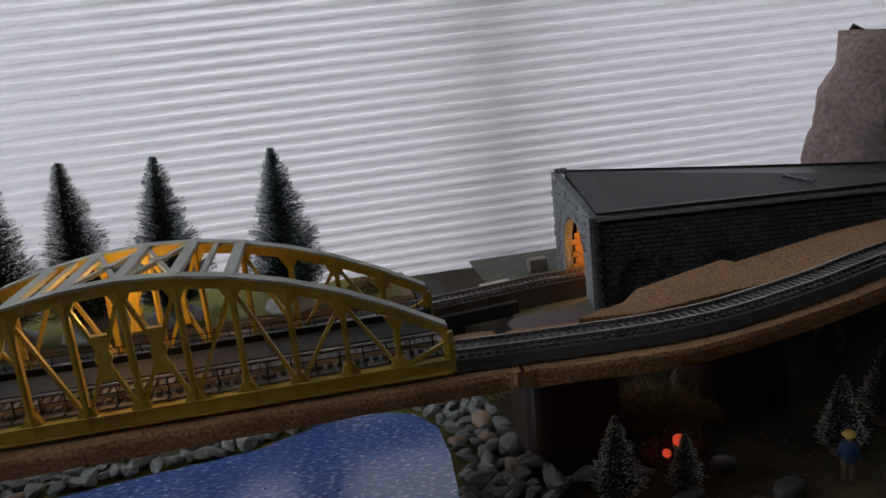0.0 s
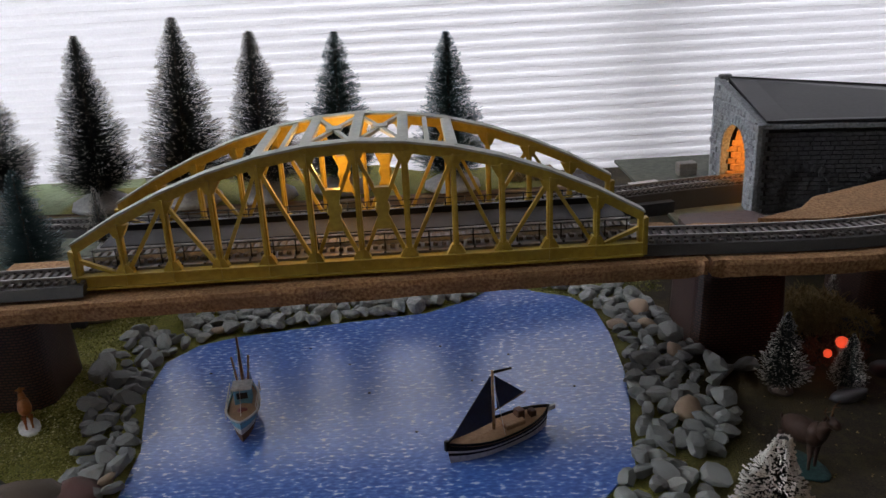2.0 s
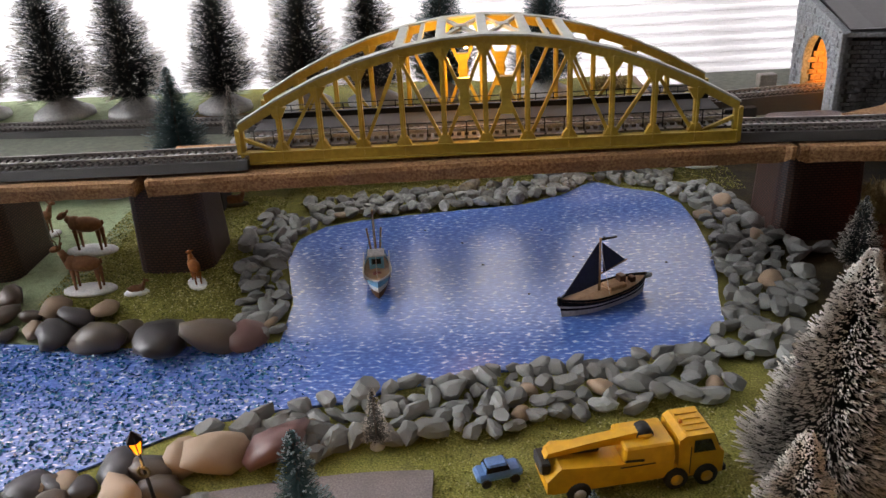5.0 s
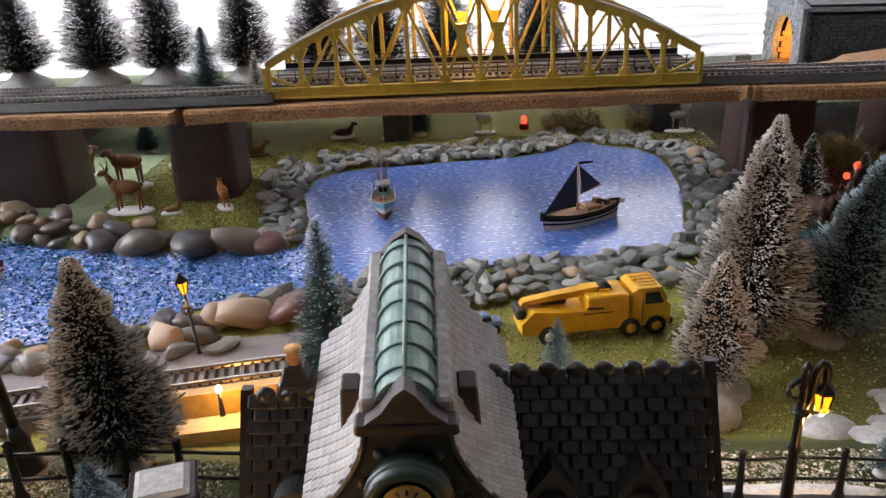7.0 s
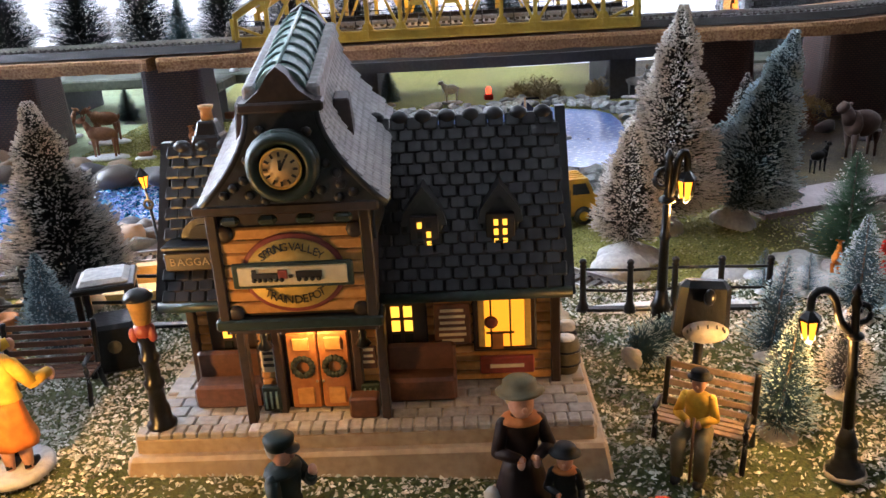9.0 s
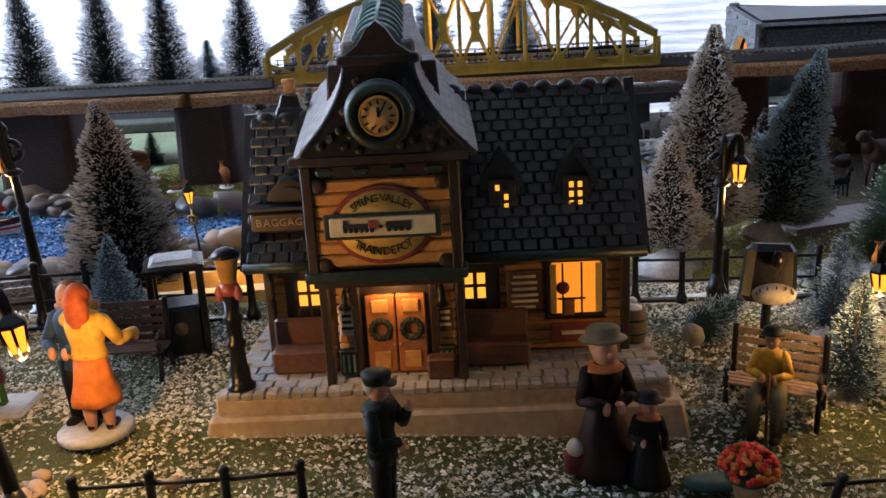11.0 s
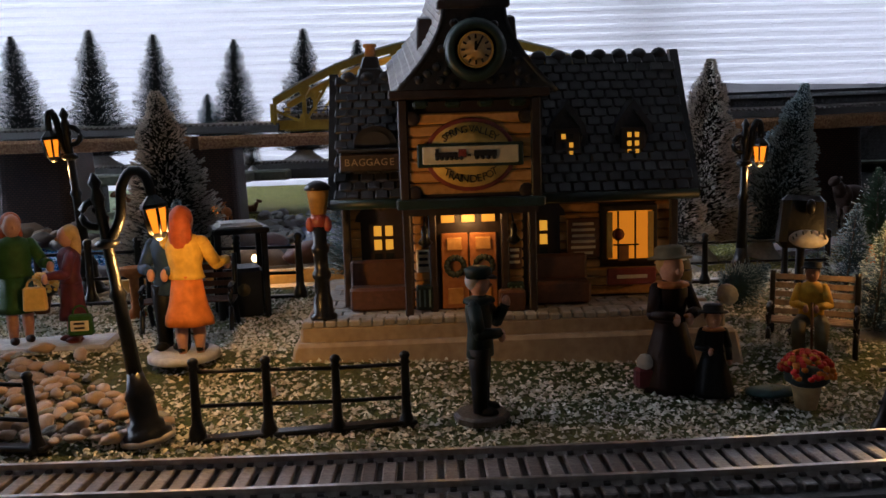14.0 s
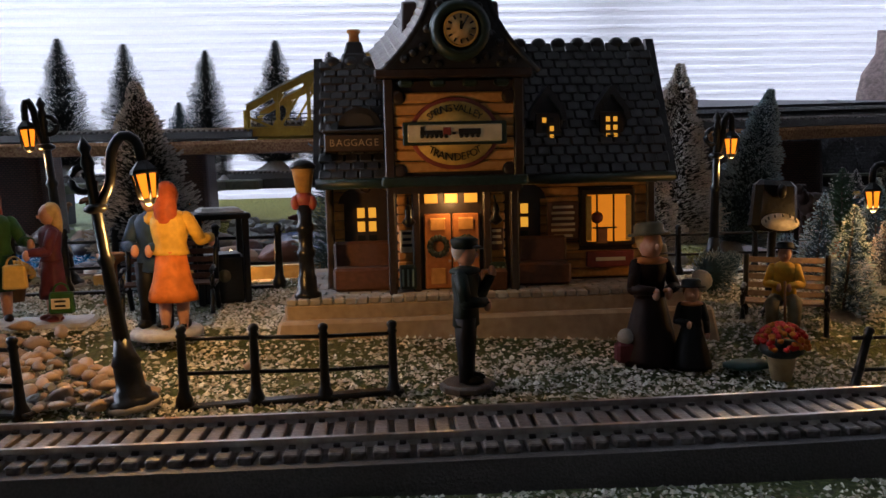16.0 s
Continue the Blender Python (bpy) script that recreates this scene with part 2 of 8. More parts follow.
def water_material():
    """Printed blue water paper under gloss: pale wavelets in short level dashes."""
    m, nt, p = tree_of("pond_water")
    c = nt.nodes.new("ShaderNodeTexCoord")
    mp = nt.nodes.new("ShaderNodeMapping")
    mp.inputs["Scale"].default_value = (1.0, 2.2, 1.0)
    mp.inputs["Rotation"].default_value = (0, 0, 0.12)
    nt.links.new(c.outputs["Object"], mp.inputs[0])
    n = node(nt, "ShaderNodeTexNoise", Scale=190.0, Detail=4.0)
    nt.links.new(mp.outputs[0], n.inputs["Vector"])
    broad = noise_of(nt, 12, 2.0)
    base = ramp(nt, n.outputs["Fac"], [(0.4, (0.03, 0.1, 0.42)), (0.53, (0.085, 0.2, 0.62)), (0.6, (0.17, 0.32, 0.72)), (0.66, (0.85, 0.9, 0.98))])
    base = mix(nt, ramp(nt, broad, [(0.4, (0, 0, 0)), (0.7, (0.5, 0.5, 0.5))]), base, (0.065, 0.16, 0.53))
    nt.links.new(base, p.inputs["Base Color"])
    p.inputs["Roughness"].default_value = 0.3
    p.inputs["Coat Weight"].default_value = 1.0
    p.inputs["Coat Roughness"].default_value = 0.2
    p.inputs["Coat IOR"].default_value = 1.75
    b = node(nt, "ShaderNodeBump", Strength=0.15, Distance=0.0006)
    nt.links.new(n.outputs["Fac"], b.inputs["Height"])
    nt.links.new(b.outputs[0], p.inputs["Normal"])
    return m


def glass_bead_material():
    """Blue and clear crushed glass: each crumb with its own tint."""
    m, nt, p = tree_of("crushed_blue_glass")
    g = nt.nodes.new("ShaderNodeNewGeometry")
    base = ramp(nt, g.outputs["Random Per Island"], [(0.0, (0.004, 0.05, 0.14)), (0.4, (0.008, 0.12, 0.3)), (0.65, (0.02, 0.22, 0.42)), (0.85, (0.12, 0.4, 0.58)), (0.96, (0.7, 0.8, 0.85))])
    nt.links.new(base, p.inputs["Base Color"])
    p.inputs["Roughness"].default_value = 0.12
    p.inputs["Transmission Weight"].default_value = 0.15
    return m


def crumb_material():
    m, nt, p = tree_of("pale_ground_crumbs")
    g = nt.nodes.new("ShaderNodeNewGeometry")
    base = ramp(nt, g.outputs["Random Per Island"], [(0.0, (0.16, 0.15, 0.09)), (0.35, (0.56, 0.53, 0.44)), (0.75, (0.8, 0.79, 0.73)), (1.0, (0.09, 0.12, 0.04))])
    nt.links.new(base, p.inputs["Base Color"])
    p.inputs["Roughness"].default_value = 0.85
    return m


def blind_material():
    m, nt, p = tree_of("pleated_shade_fabric")
    nt.nodes.remove(p)
    d, t, s = nt.nodes.new("ShaderNodeBsdfDiffuse"), nt.nodes.new("ShaderNodeBsdfTranslucent"), nt.nodes.new("ShaderNodeMixShader")
    weave = ramp(nt, noise_of(nt, 420, 3.0), [(0.3, (0.81, 0.8, 0.82)), (0.7, (0.87, 0.86, 0.88))])
    nt.links.new(weave, d.inputs[0])
    nt.links.new(weave, t.inputs[0])
    s.inputs[0].default_value = 0.7
    nt.links.new(d.outputs[0], s.inputs[1])
    nt.links.new(t.outputs[0], s.inputs[2])
    nt.links.new(s.outputs[0], nt.nodes["Material Output"].inputs[0])
    return m


def brick_paper_material():
    m, nt, p = tree_of("printed_brown_brick")
    c = nt.nodes.new("ShaderNodeTexCoord")
    b = node(nt, "ShaderNodeTexBrick", Scale=22.0)
    b.inputs["Color1"].default_value, b.inputs["Color2"].default_value = (0.115, 0.05, 0.034, 1), (0.075, 0.03, 0.022, 1)
    b.inputs["Mortar"].default_value = (0.02, 0.012, 0.01, 1)
    b.inputs["Mortar Size"].default_value = 0.06
    nt.links.new(c.outputs["UV"], b.inputs["Vector"])
    nt.links.new(b.outputs["Color"], p.inputs["Base Color"])
    bump = node(nt, "ShaderNodeBump", Strength=0.9, Distance=0.002)
    bump.invert = True
    nt.links.new(b.outputs["Fac"], bump.inputs["Height"])
    nt.links.new(bump.outputs[0], p.inputs["Normal"])
    p.inputs["Roughness"].default_value = 0.45
    return m


GRASS, WATER, BEADS, CRUMBS, BLIND, BRICK_PAPER = grass_material(), water_material(), glass_bead_material(), crumb_material(), blind_material(), brick_paper_material()


# ---- building helpers ----
class Build:
    """Collects shapes into one mesh, each with its material."""

    def __init__(self):
        self.v, self.f, self.mi, self.mats, self.smooth = [], [], [], [], []

    def add(self, verts, faces, material, smooth=False):
        if material not in self.mats:
            self.mats.append(material)
        k, n = self.mats.index(material), len(self.v)
        self.v.extend(tuple(p) for p in verts)
        for f in faces:
            self.f.append([n + i for i in f])
            self.mi.append(k)
            self.smooth.append(smooth)
        return self

    def box(self, size, at, material, rot=None, taper=1.0, bevel=0.0):
        x, y, z = (s / 2 for s in size)
        if bevel:
            b = min(bevel, x * 0.9, y * 0.9, z * 0.9)
            pts, faces = [], []
            for zz, inset in ((-z, b), (-z + b, 0), (z - b, 0), (z, b)):
                k = 1.0 if zz < 0 else taper
                xx, yy = (x - inset) * k, (y - inset) * k
                c = b if not inset else b * 0.5
                pts += [(-xx + c, -yy, zz), (xx - c, -yy, zz), (xx, -yy + c, zz), (xx, yy - c, zz), (xx - c, yy, zz), (-xx + c, yy, zz), (-xx, yy - c, zz), (-xx, -yy + c, zz)]
            for r in range(3):
                for i in range(8):
                    j = (i + 1) % 8
                    faces.append((r * 8 + i, r * 8 + j, r * 8 + 8 + j, r * 8 + 8 + i))
            faces += [tuple(range(7, -1, -1)), tuple(range(24, 32))]
        else:
            t = taper
            pts = [(-x, -y, -z), (x, -y, -z), (x, y, -z), (-x, y, -z), (-x * t, -y * t, z), (x * t, -y * t, z), (x * t, y * t, z), (-x * t, y * t, z)]
            faces = [(3, 2, 1, 0), (4, 5, 6, 7), (0, 1, 5, 4), (1, 2, 6, 5), (2, 3, 7, 6), (3, 0, 4, 7)]
        m = pose(*at, *(rot or (0, 0, 0)))
        return self.add([m @ Vector(p) for p in pts], faces, material)

    def lathe(self, profile, at, material, segs=12, rot=None, squash=1.0, smooth=True, flute=0.0, folds=6):
        m = pose(*at, *(rot or (0, 0, 0)))
        pts, faces = [], []
        for r, z in profile:
            for i in range(segs):
                a = 2 * math.pi * i / segs
                q = r * (1 + flute * math.cos(folds * a + 40 * z))
                pts.append(m @ Vector((q * math.cos(a), q * math.sin(a) * squash, z)))
        for k in range(len(profile) - 1):
            for i in range(segs):
                j = (i + 1) % segs
                faces.append((k * segs + i, k * segs + j, (k + 1) * segs + j, (k + 1) * segs + i))
        faces += [tuple(range(segs - 1, -1, -1)), tuple((len(profile) - 1) * segs + i for i in range(segs))]
        return self.add(pts, faces, material, smooth)

    def ball(self, radii, at, material, segs=10, rows=7, rot=None):
        prof = [(max(0.04, math.sin(math.pi * k / rows)), -math.cos(math.pi * k / rows)) for k in range(rows + 1)]
        m = pose(*at, *(rot or (0, 0, 0))) @ Matrix.Diagonal((*radii, 1))
        pts, faces = [], []
        for r, z in prof:
            for i in range(segs):
                a = 2 * math.pi * i / segs
                pts.append(m @ Vector((r * math.cos(a), r * math.sin(a), z)))
        for k in range(rows):
            for i in range(segs):
                j = (i + 1) % segs
                faces.append((k * segs + i, k * segs + j, (k + 1) * segs + j, (k + 1) * segs + i))
        return self.add(pts, faces, material, True)

    def tube(self, path, radius, material, segs=8, square=False):
        """A bar or pipe along points; radius may be a list."""
        path = [Vector(p) for p in path]
        rs = radius if isinstance(radius, (list, tuple)) else [radius] * len(path)
        if square:
            segs = 4
        pts, faces = [], []
        for k, p in enumerate(path):
            d = (path[min(k + 1, len(path) - 1)] - path[max(k - 1, 0)]).normalized()
            side = d.cross(Vector((0, 0, 1)))
            side = side.normalized() if side.length > 1e-4 else Vector((1, 0, 0))
            up = side.cross(d).normalized()
            for i in range(segs):
                a = 2 * math.pi * (i + (0.5 if square else 0)) / segs
                pts.append(p + rs[k] * (side * math.cos(a) + up * math.sin(a)))
        for k in range(len(path) - 1):
            for i in range(segs):
                j = (i + 1) % segs
                faces.append((k * segs + i, k * segs + j, (k + 1) * segs + j, (k + 1) * segs + i))
        faces += [tuple(range(segs - 1, -1, -1)), tuple((len(path) - 1) * segs + i for i in range(segs))]
        return self.add(pts, faces, material, not square)

    def prism(self, outline, direction, material, smooth=False):
        """A flat outline (3D points) pushed along a direction."""
        d, n = Vector(direction), len(outline)
        pts = [Vector(p) for p in outline] + [Vector(p) + d for p in outline]
        faces = [tuple(range(n - 1, -1, -1)), tuple(range(n, 2 * n))] + [(i, (i + 1) % n, n + (i + 1) % n, n + i) for i in range(n)]
        return self.add(pts, faces, material, smooth)

    def mesh(self, name):
        me = bpy.data.meshes.new(name)
        me.from_pydata(self.v, [], self.f)
        for m in self.mats:
            me.materials.append(m)
        me.polygons.foreach_set("material_index", self.mi)
        me.polygons.foreach_set("use_smooth", self.smooth)
        bm = bmesh.new()
        bm.from_mesh(me)
        bmesh.ops.recalc_face_normals(bm, faces=bm.faces[:])
        bm.to_mesh(me)
        bm.free()
        return me


def part(name, build, parent, label=""):
    ob = new(name, build.mesh(name) if isinstance(build, Build) else build)
    ob.parent = parent
    return tagged(ob, label)


def thing(name, at, label, category, group="", turn=0.0, scale=1.0):
    ob = new(name)
    ob.empty_display_size = 0.01
    ob.location, ob.rotation_euler[2] = at, radians(turn)
    ob.scale = (scale, scale, scale)
    return tagged(ob, label, category, group)


def solid(name, build, at, label, category, group="", turn=0.0, kind=""):
    ob = new(name, build.mesh(name))
    ob.location, ob.rotation_euler[2] = at, radians(turn)
    return tagged(ob, label, category, group, kind)


def setting(name, build, label, category="setting"):
    ob = new(name, build.mesh(name))
    return tagged(ob, label, category, kind="structure")


def ground_height(x, y):
    """The depot lawn rises from the front track and falls to the east; the deer's meadow is a low step."""
    lawn = float(np.interp(y, [-0.03, -0.01, 0.018, 0.035, 0.17, 0.2], [0.0, 0.001, 0.0055, 0.0125, 0.013, 0.0]))
    east = min(max(x, -0.22), 0.15) + 0.03
    lawn -= east * (0.06 if east > 0 else 0.03) * float(np.interp(y, [-0.05, -0.025, 0.02, 0.1], [0.3, 1.0, 1.0, 0.0]))
    meadow = 0.01 * float(np.interp(x, [-0.21, -0.188], [1, 0]) * np.interp(y, [0.47, 0.505, 0.7, 0.75], [0, 1, 1, 0]))
    return lawn + meadow


# ---- the room ----
def room():
    # west wall is left open for the added side light
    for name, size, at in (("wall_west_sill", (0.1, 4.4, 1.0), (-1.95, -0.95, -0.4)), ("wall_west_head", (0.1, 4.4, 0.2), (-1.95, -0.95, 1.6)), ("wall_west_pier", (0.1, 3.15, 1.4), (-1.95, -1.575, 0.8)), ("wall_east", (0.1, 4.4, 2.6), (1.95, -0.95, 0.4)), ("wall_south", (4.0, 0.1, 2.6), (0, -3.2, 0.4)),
                           ("wall_north_sill", (4.0, 0.12, 0.75), (0, 1.25, -0.525)), ("wall_north_head", (4.0, 0.12, 0.55), (0, 1.25, 1.425))):
        setting(name, Build().box(size, at, WALL_PAINT), "taupe painted plaster room wall", "wall")
    setting("floor", Build().box((4.0, 4.6, 0.1), (0, -0.95, -0.95), ROOM_FLOOR), "dim brown room floor under the layout", "floor")
    setting("ceiling", Build().box((4.0, 4.6, 0.1), (0, -0.95, 1.75), WHITE_PAINT), "plain painted room ceiling", "ceiling")
    # window frame with one wide mullion between two windows
    w = thing("window_1", (0, 1.25, 0), "wide double window behind a pleated shade", "window")
    w["kind"] = "structure"
    part("mullion", Build().box((0.06, 0.06, 1.3), (0.345, -0.03, 0.5), WHITE_PAINT, bevel=0.004), w)
    part("window_sill", Build().box((3.9, 0.1, 0.03), (0, -0.03, -0.135), WHITE_PAINT, bevel=0.004), w)
    # unseen side opening and bright panel, added to fill the room with light
    w = thing("window_2", (-1.95, 0.6, 0), "unseen side opening added to the room for fill light", "window")
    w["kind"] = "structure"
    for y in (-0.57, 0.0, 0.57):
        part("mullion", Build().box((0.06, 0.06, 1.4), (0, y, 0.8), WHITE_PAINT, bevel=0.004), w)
    setting("backdrop_west", Build().box((0.02, 1.5, 1.6), (-2.1, 0.6, 0.8), SIDE_FILL), "unseen bright panel added outside the west opening for fill light", "sky")
    sky = Build().box((3.9, 0.02, 1.35), (0, 1.36, 0.5), SKYGLOW)
    setting("backdrop", sky, "plain bright overcast daylight outside the window", "sky")


SKYGLOW = glow("overcast_daylight", (0.9, 0.93, 1.0), 2.4, (0.9, 0.9, 0.9))


# glow of the unseen panel added in the west as fill
SIDE_FILL = glow("overcast_side_daylight", (0.85, 0.92, 1.0), 11.0, (0.9, 0.9, 0.9))


def pleated_shade():
    """One pleated sheet: a zigzag of 14 mm folds hanging in front of the window."""
    b, pitch, x0, x1 = Build(), 0.0142, -1.9, 1.9
    zs = [-0.12 + pitch * 0.5 * k for k in range(int(1.35 / (pitch * 0.5)))]
    pts, faces = [], []
    for k, z in enumerate(zs):
        y = 1.13 + (0.0024 if k % 2 else -0.0024)
        for x in np.linspace(x0, x1, 9):
            pts.append((x, y + 0.003 * math.sin(5 * x + z * 3), z + 0.0015 * math.sin(3.1 * x)))
    for k in range(len(zs) - 1):
        for i in range(8):
            faces.append((k * 9 + i, k * 9 + i + 1, (k + 1) * 9 + i + 1, (k + 1) * 9 + i))
    b.add(pts, faces, BLIND)
    for k in range(0, len(zs) - 1, 2):
        b.box((x1 - x0, 0.0006, 0.0046), (0, 1.135, zs[k] + 0.0008), WHITE_PAINT, (20, 0, 0))
    shade = thing("window_shade", (0, 0, 0), "white pleated cellular shade lowered and glowing with daylight", "blind")
    part("pleats", b, shade)
    part("bottom_rail", Build().box((3.8, 0.02, 0.02), (0, 1.13, -0.13), WHITE_PAINT, bevel=0.002), shade)


room()
pleated_shade()


# ---- the board and its ground ----
POND = [(-0.152, 0.385), (-0.152, 0.46), (-0.153, 0.505), (-0.171, 0.58), (-0.169, 0.622), (-0.15, 0.648), (-0.118, 0.66), (-0.045, 0.672), (0.031, 0.682), (0.07, 0.704), (0.1, 0.736), (0.128, 0.712), (0.155, 0.698), (0.17, 0.668),
        (0.172, 0.625), (0.168, 0.565), (0.16, 0.52), (0.152, 0.49), (0.146, 0.456), (0.118, 0.424), (0.056, 0.412), (0.009, 0.41), (-0.03, 0.402), (-0.075, 0.39), (-0.092, 0.38), (-0.13, 0.375)]


def board():
    table = thing("layout_table", (0, 0, -0.03), "plain brown board table carrying the model layout", "table")
    part("tabletop", Build().box((2.6, 1.53, 0.03), (0, 0.345, 0.0), TABLE, bevel=0.003), table)
    for x in (-1.2, 1.2):
        for y in (-0.35, 1.0):
            part("leg", Build().box((0.06, 0.06, 0.85), (x, y, -0.44), TABLE, bevel=0.004), table)
    # one grass sheet over the whole board
    xs, ys = np.linspace(-1.2, 1.2, 121), np.concatenate([np.linspace(-0.4, 0.25, 66), np.linspace(0.27, 1.115, 44)])
    pts, faces = [], []
    for y in ys:
        for x in xs:
            pts.append((x, y, ground_height(x, y) - 0.0012 + float(np.interp(y, [0.935, 1.1], [0.0, 0.022]) * np.interp(x, [-0.02, 0.08], [1.0, 0.0])) + 0.0008 * noise.noise((x * 40, y * 40, 0))))
    n = len(xs)
    for j in range(len(ys) - 1):
        for i in range(n - 1):
            faces.append((j * n + i, j * n + i + 1, (j + 1) * n + i + 1, (j + 1) * n + i))
    setting("ground", Build().add(pts, faces, GRASS, True), "green and sandy static grass mat over the board", "ground")
    b = Build()
    b.prism([(x, y, -0.004) for x, y in POND], (0, 0, 0.0045), WATER)
    setting("water", b, "glossy printed blue pond with small pale wavelets", "water")


board()


def crumbs(name, region, count, size, material, label, lift=0.0, seed=1, colour_faces=None):
    """Loose crumbs strewn on the ground: small four-sided grains in one mesh."""
    rnd, b = random.Random(seed), Build()
    pts, faces = [], []
    while len(pts) < 4 * count:
        x, y = region(rnd)
        if x is None:
            continue
        z, s, a = ground_height(x, y) + lift, size * rnd.uniform(0.5, 1.4), rnd.uniform(0, 6.28)
        s *= 0.75 if y < -0.083 else 1.0
        c, d = math.cos(a) * s, math.sin(a) * s
        k, n = rnd.uniform(0.4, 0.8), len(pts)
        pts += [(x - c, y - d, z), (x + d * k, y - c * k, z), (x + c, y + d, z + 0.2 * s), (x + rnd.uniform(-0.3, 0.3) * s, y, z + s * rnd.uniform(0.5, 1.0))]
        faces += [(n, n + 1, n + 3), (n + 1, n + 2, n + 3), (n + 2, n, n + 3)]
    b.add(pts, faces, material)
    return solid(name, b, (0, 0, 0), label, "ground cover", kind="stuff")


def lawn_region(r):
    x, y = r.uniform(-0.32, 0.2), (r.uniform(-0.2, -0.08) if r.random() < 0.4 else r.uniform(-0.04, 0.17))
    if (-0.095 < x < 0.06 and 0.03 < y < 0.13) or -0.083 < y < -0.038:
        return None, None
    if noise.noise((x * 30, y * 30, 3)) < r.uniform(-0.8, 0.05):
        return None, None
    return x, y


crumbs("pale_gravel", lawn_region, 95000, 0.00098, CRUMBS, "pale crumbs scattered over the green lawn", -0.0008, 3)


def flock_material():
    """Grass flock: each fibre clump its own green or straw."""
    m, nt, p = tree_of("grass_flock")
    g = nt.nodes.new("ShaderNodeNewGeometry")
    base = ramp(nt, g.outputs["Random Per Island"], [(0.0, (0.07, 0.08, 0.015)), (0.4, (0.22, 0.22, 0.045)), (0.75, (0.4, 0.36, 0.1)), (1.0, (0.6, 0.55, 0.3))])
    nt.links.new(base, p.inputs["Base Color"])
    p.inputs["Roughness"].default_value = 0.9
    return m


def meadow_region(r):
    x, y = (r.uniform(-0.34, -0.19), r.uniform(0.47, 0.72)) if r.random() < 0.55 else (r.uniform(-0.06, 0.24), r.uniform(0.2, 0.37)) if r.random() < 0.5 else (r.uniform(-0.2, 0.24), r.uniform(0.7, 0.77))
    return x, y


crumbs("meadow_flock", meadow_region, 42000, 0.0009, flock_material(), "green and straw flock strewn on the meadow", -0.0006, 6)


def stream_region(r):
    x = r.uniform(-0.75, -0.118)
    top = float(np.interp(x, [-0.75, -0.413, -0.348, -0.25, -0.15], [0.56, 0.49, 0.46, 0.448, 0.452]))
    low = float(np.interp(x, [-0.75, -0.311, -0.24, -0.18, -0.117], [0.26, 0.3, 0.325, 0.365, 0.376]))
    if x > -0.152:
        top = 0.452 if r.random() < (-0.118 - x) / 0.034 else 0.0
    y = r.uniform(0.25, 0.57)
    return (x, y) if low < y < top else (None, None)


crumbs("crushed_glass_stream", stream_region, 42000, 0.0019, BEADS, "stream of crushed blue and clear glass crumbs", -0.0005, 5)
crumbs("earth_grit", lambda r: (r.uniform(0.17, 0.5), r.uniform(0.2, 0.68)), 900, 0.0009, MOSS, "sandy grit on bare earth", -0.0008, 8)


# ---- stones ----
def rock_mesh(name, seed, material, flat=0.62, rough=0.32, angular=False):
    bm = bmesh.new()
    bmesh.ops.create_icosphere(bm, subdivisions=2, radius=1.0)
    pick = random.Random(seed)
    cuts = [(Vector((pick.gauss(0, 1), pick.gauss(0, 1), pick.gauss(0, 1))).normalized(), pick.uniform(0.62, 0.85)) for _ in range(9)] if angular else []
    off = Vector((seed * 3.1, seed * 1.7, seed * 0.9))
    for v in bm.verts:
        k = 1 + rough * noise.noise(v.co * 0.9 + off) * 1.6 + 0.2 * noise.noise(v.co * 2.1 + off)
        co = v.co * k
        for normal, reach in cuts:
            over = co.dot(normal) - reach
            if over > 0:
                co = co - normal * over
        v.co = co
        k = 1.0
        v.co = Vector((v.co.x * k * 1.15, v.co.y * k * 0.85, v.co.z * k * flat))
    me = bpy.data.meshes.new(name)
    bm.to_mesh(me)
    bm.free()
    me.polygons.foreach_set("use_smooth", [not angular] * len(me.polygons))
    me.materials.append(material)
    return me


ROCKS = {k: [rock_mesh("stone", i + 20 * n, m, f, angular=k == "grey") for i in range(7)] for n, (k, m, f) in enumerate((("grey", PEBBLE, 0.6), ("brown", BROWN_PEBBLE, 0.55), ("tan", TAN_PEBBLE, 0.62), ("dark", DARK_PEBBLE, 0.5), ("red", RED_PEBBLE, 0.6)))}


def stone(parent, x, y, r, kind, rnd, lift=0.45, z=None):
    ob = new("stone", rnd.choice(ROCKS[kind]))
    ob.parent = parent
    ob.location = (x, y, (ground_height(x, y) if z is None else z) + r * lift)
    ob.rotation_euler = (rnd.uniform(-0.35, 0.35), rnd.uniform(-0.35, 0.35), rnd.uniform(0, 6.28))
    s = r * rnd.uniform(0.85, 1.2)
    ob.scale = (s, s * rnd.uniform(0.8, 1.1), s * rnd.uniform(0.8, 1.15))
    return ob


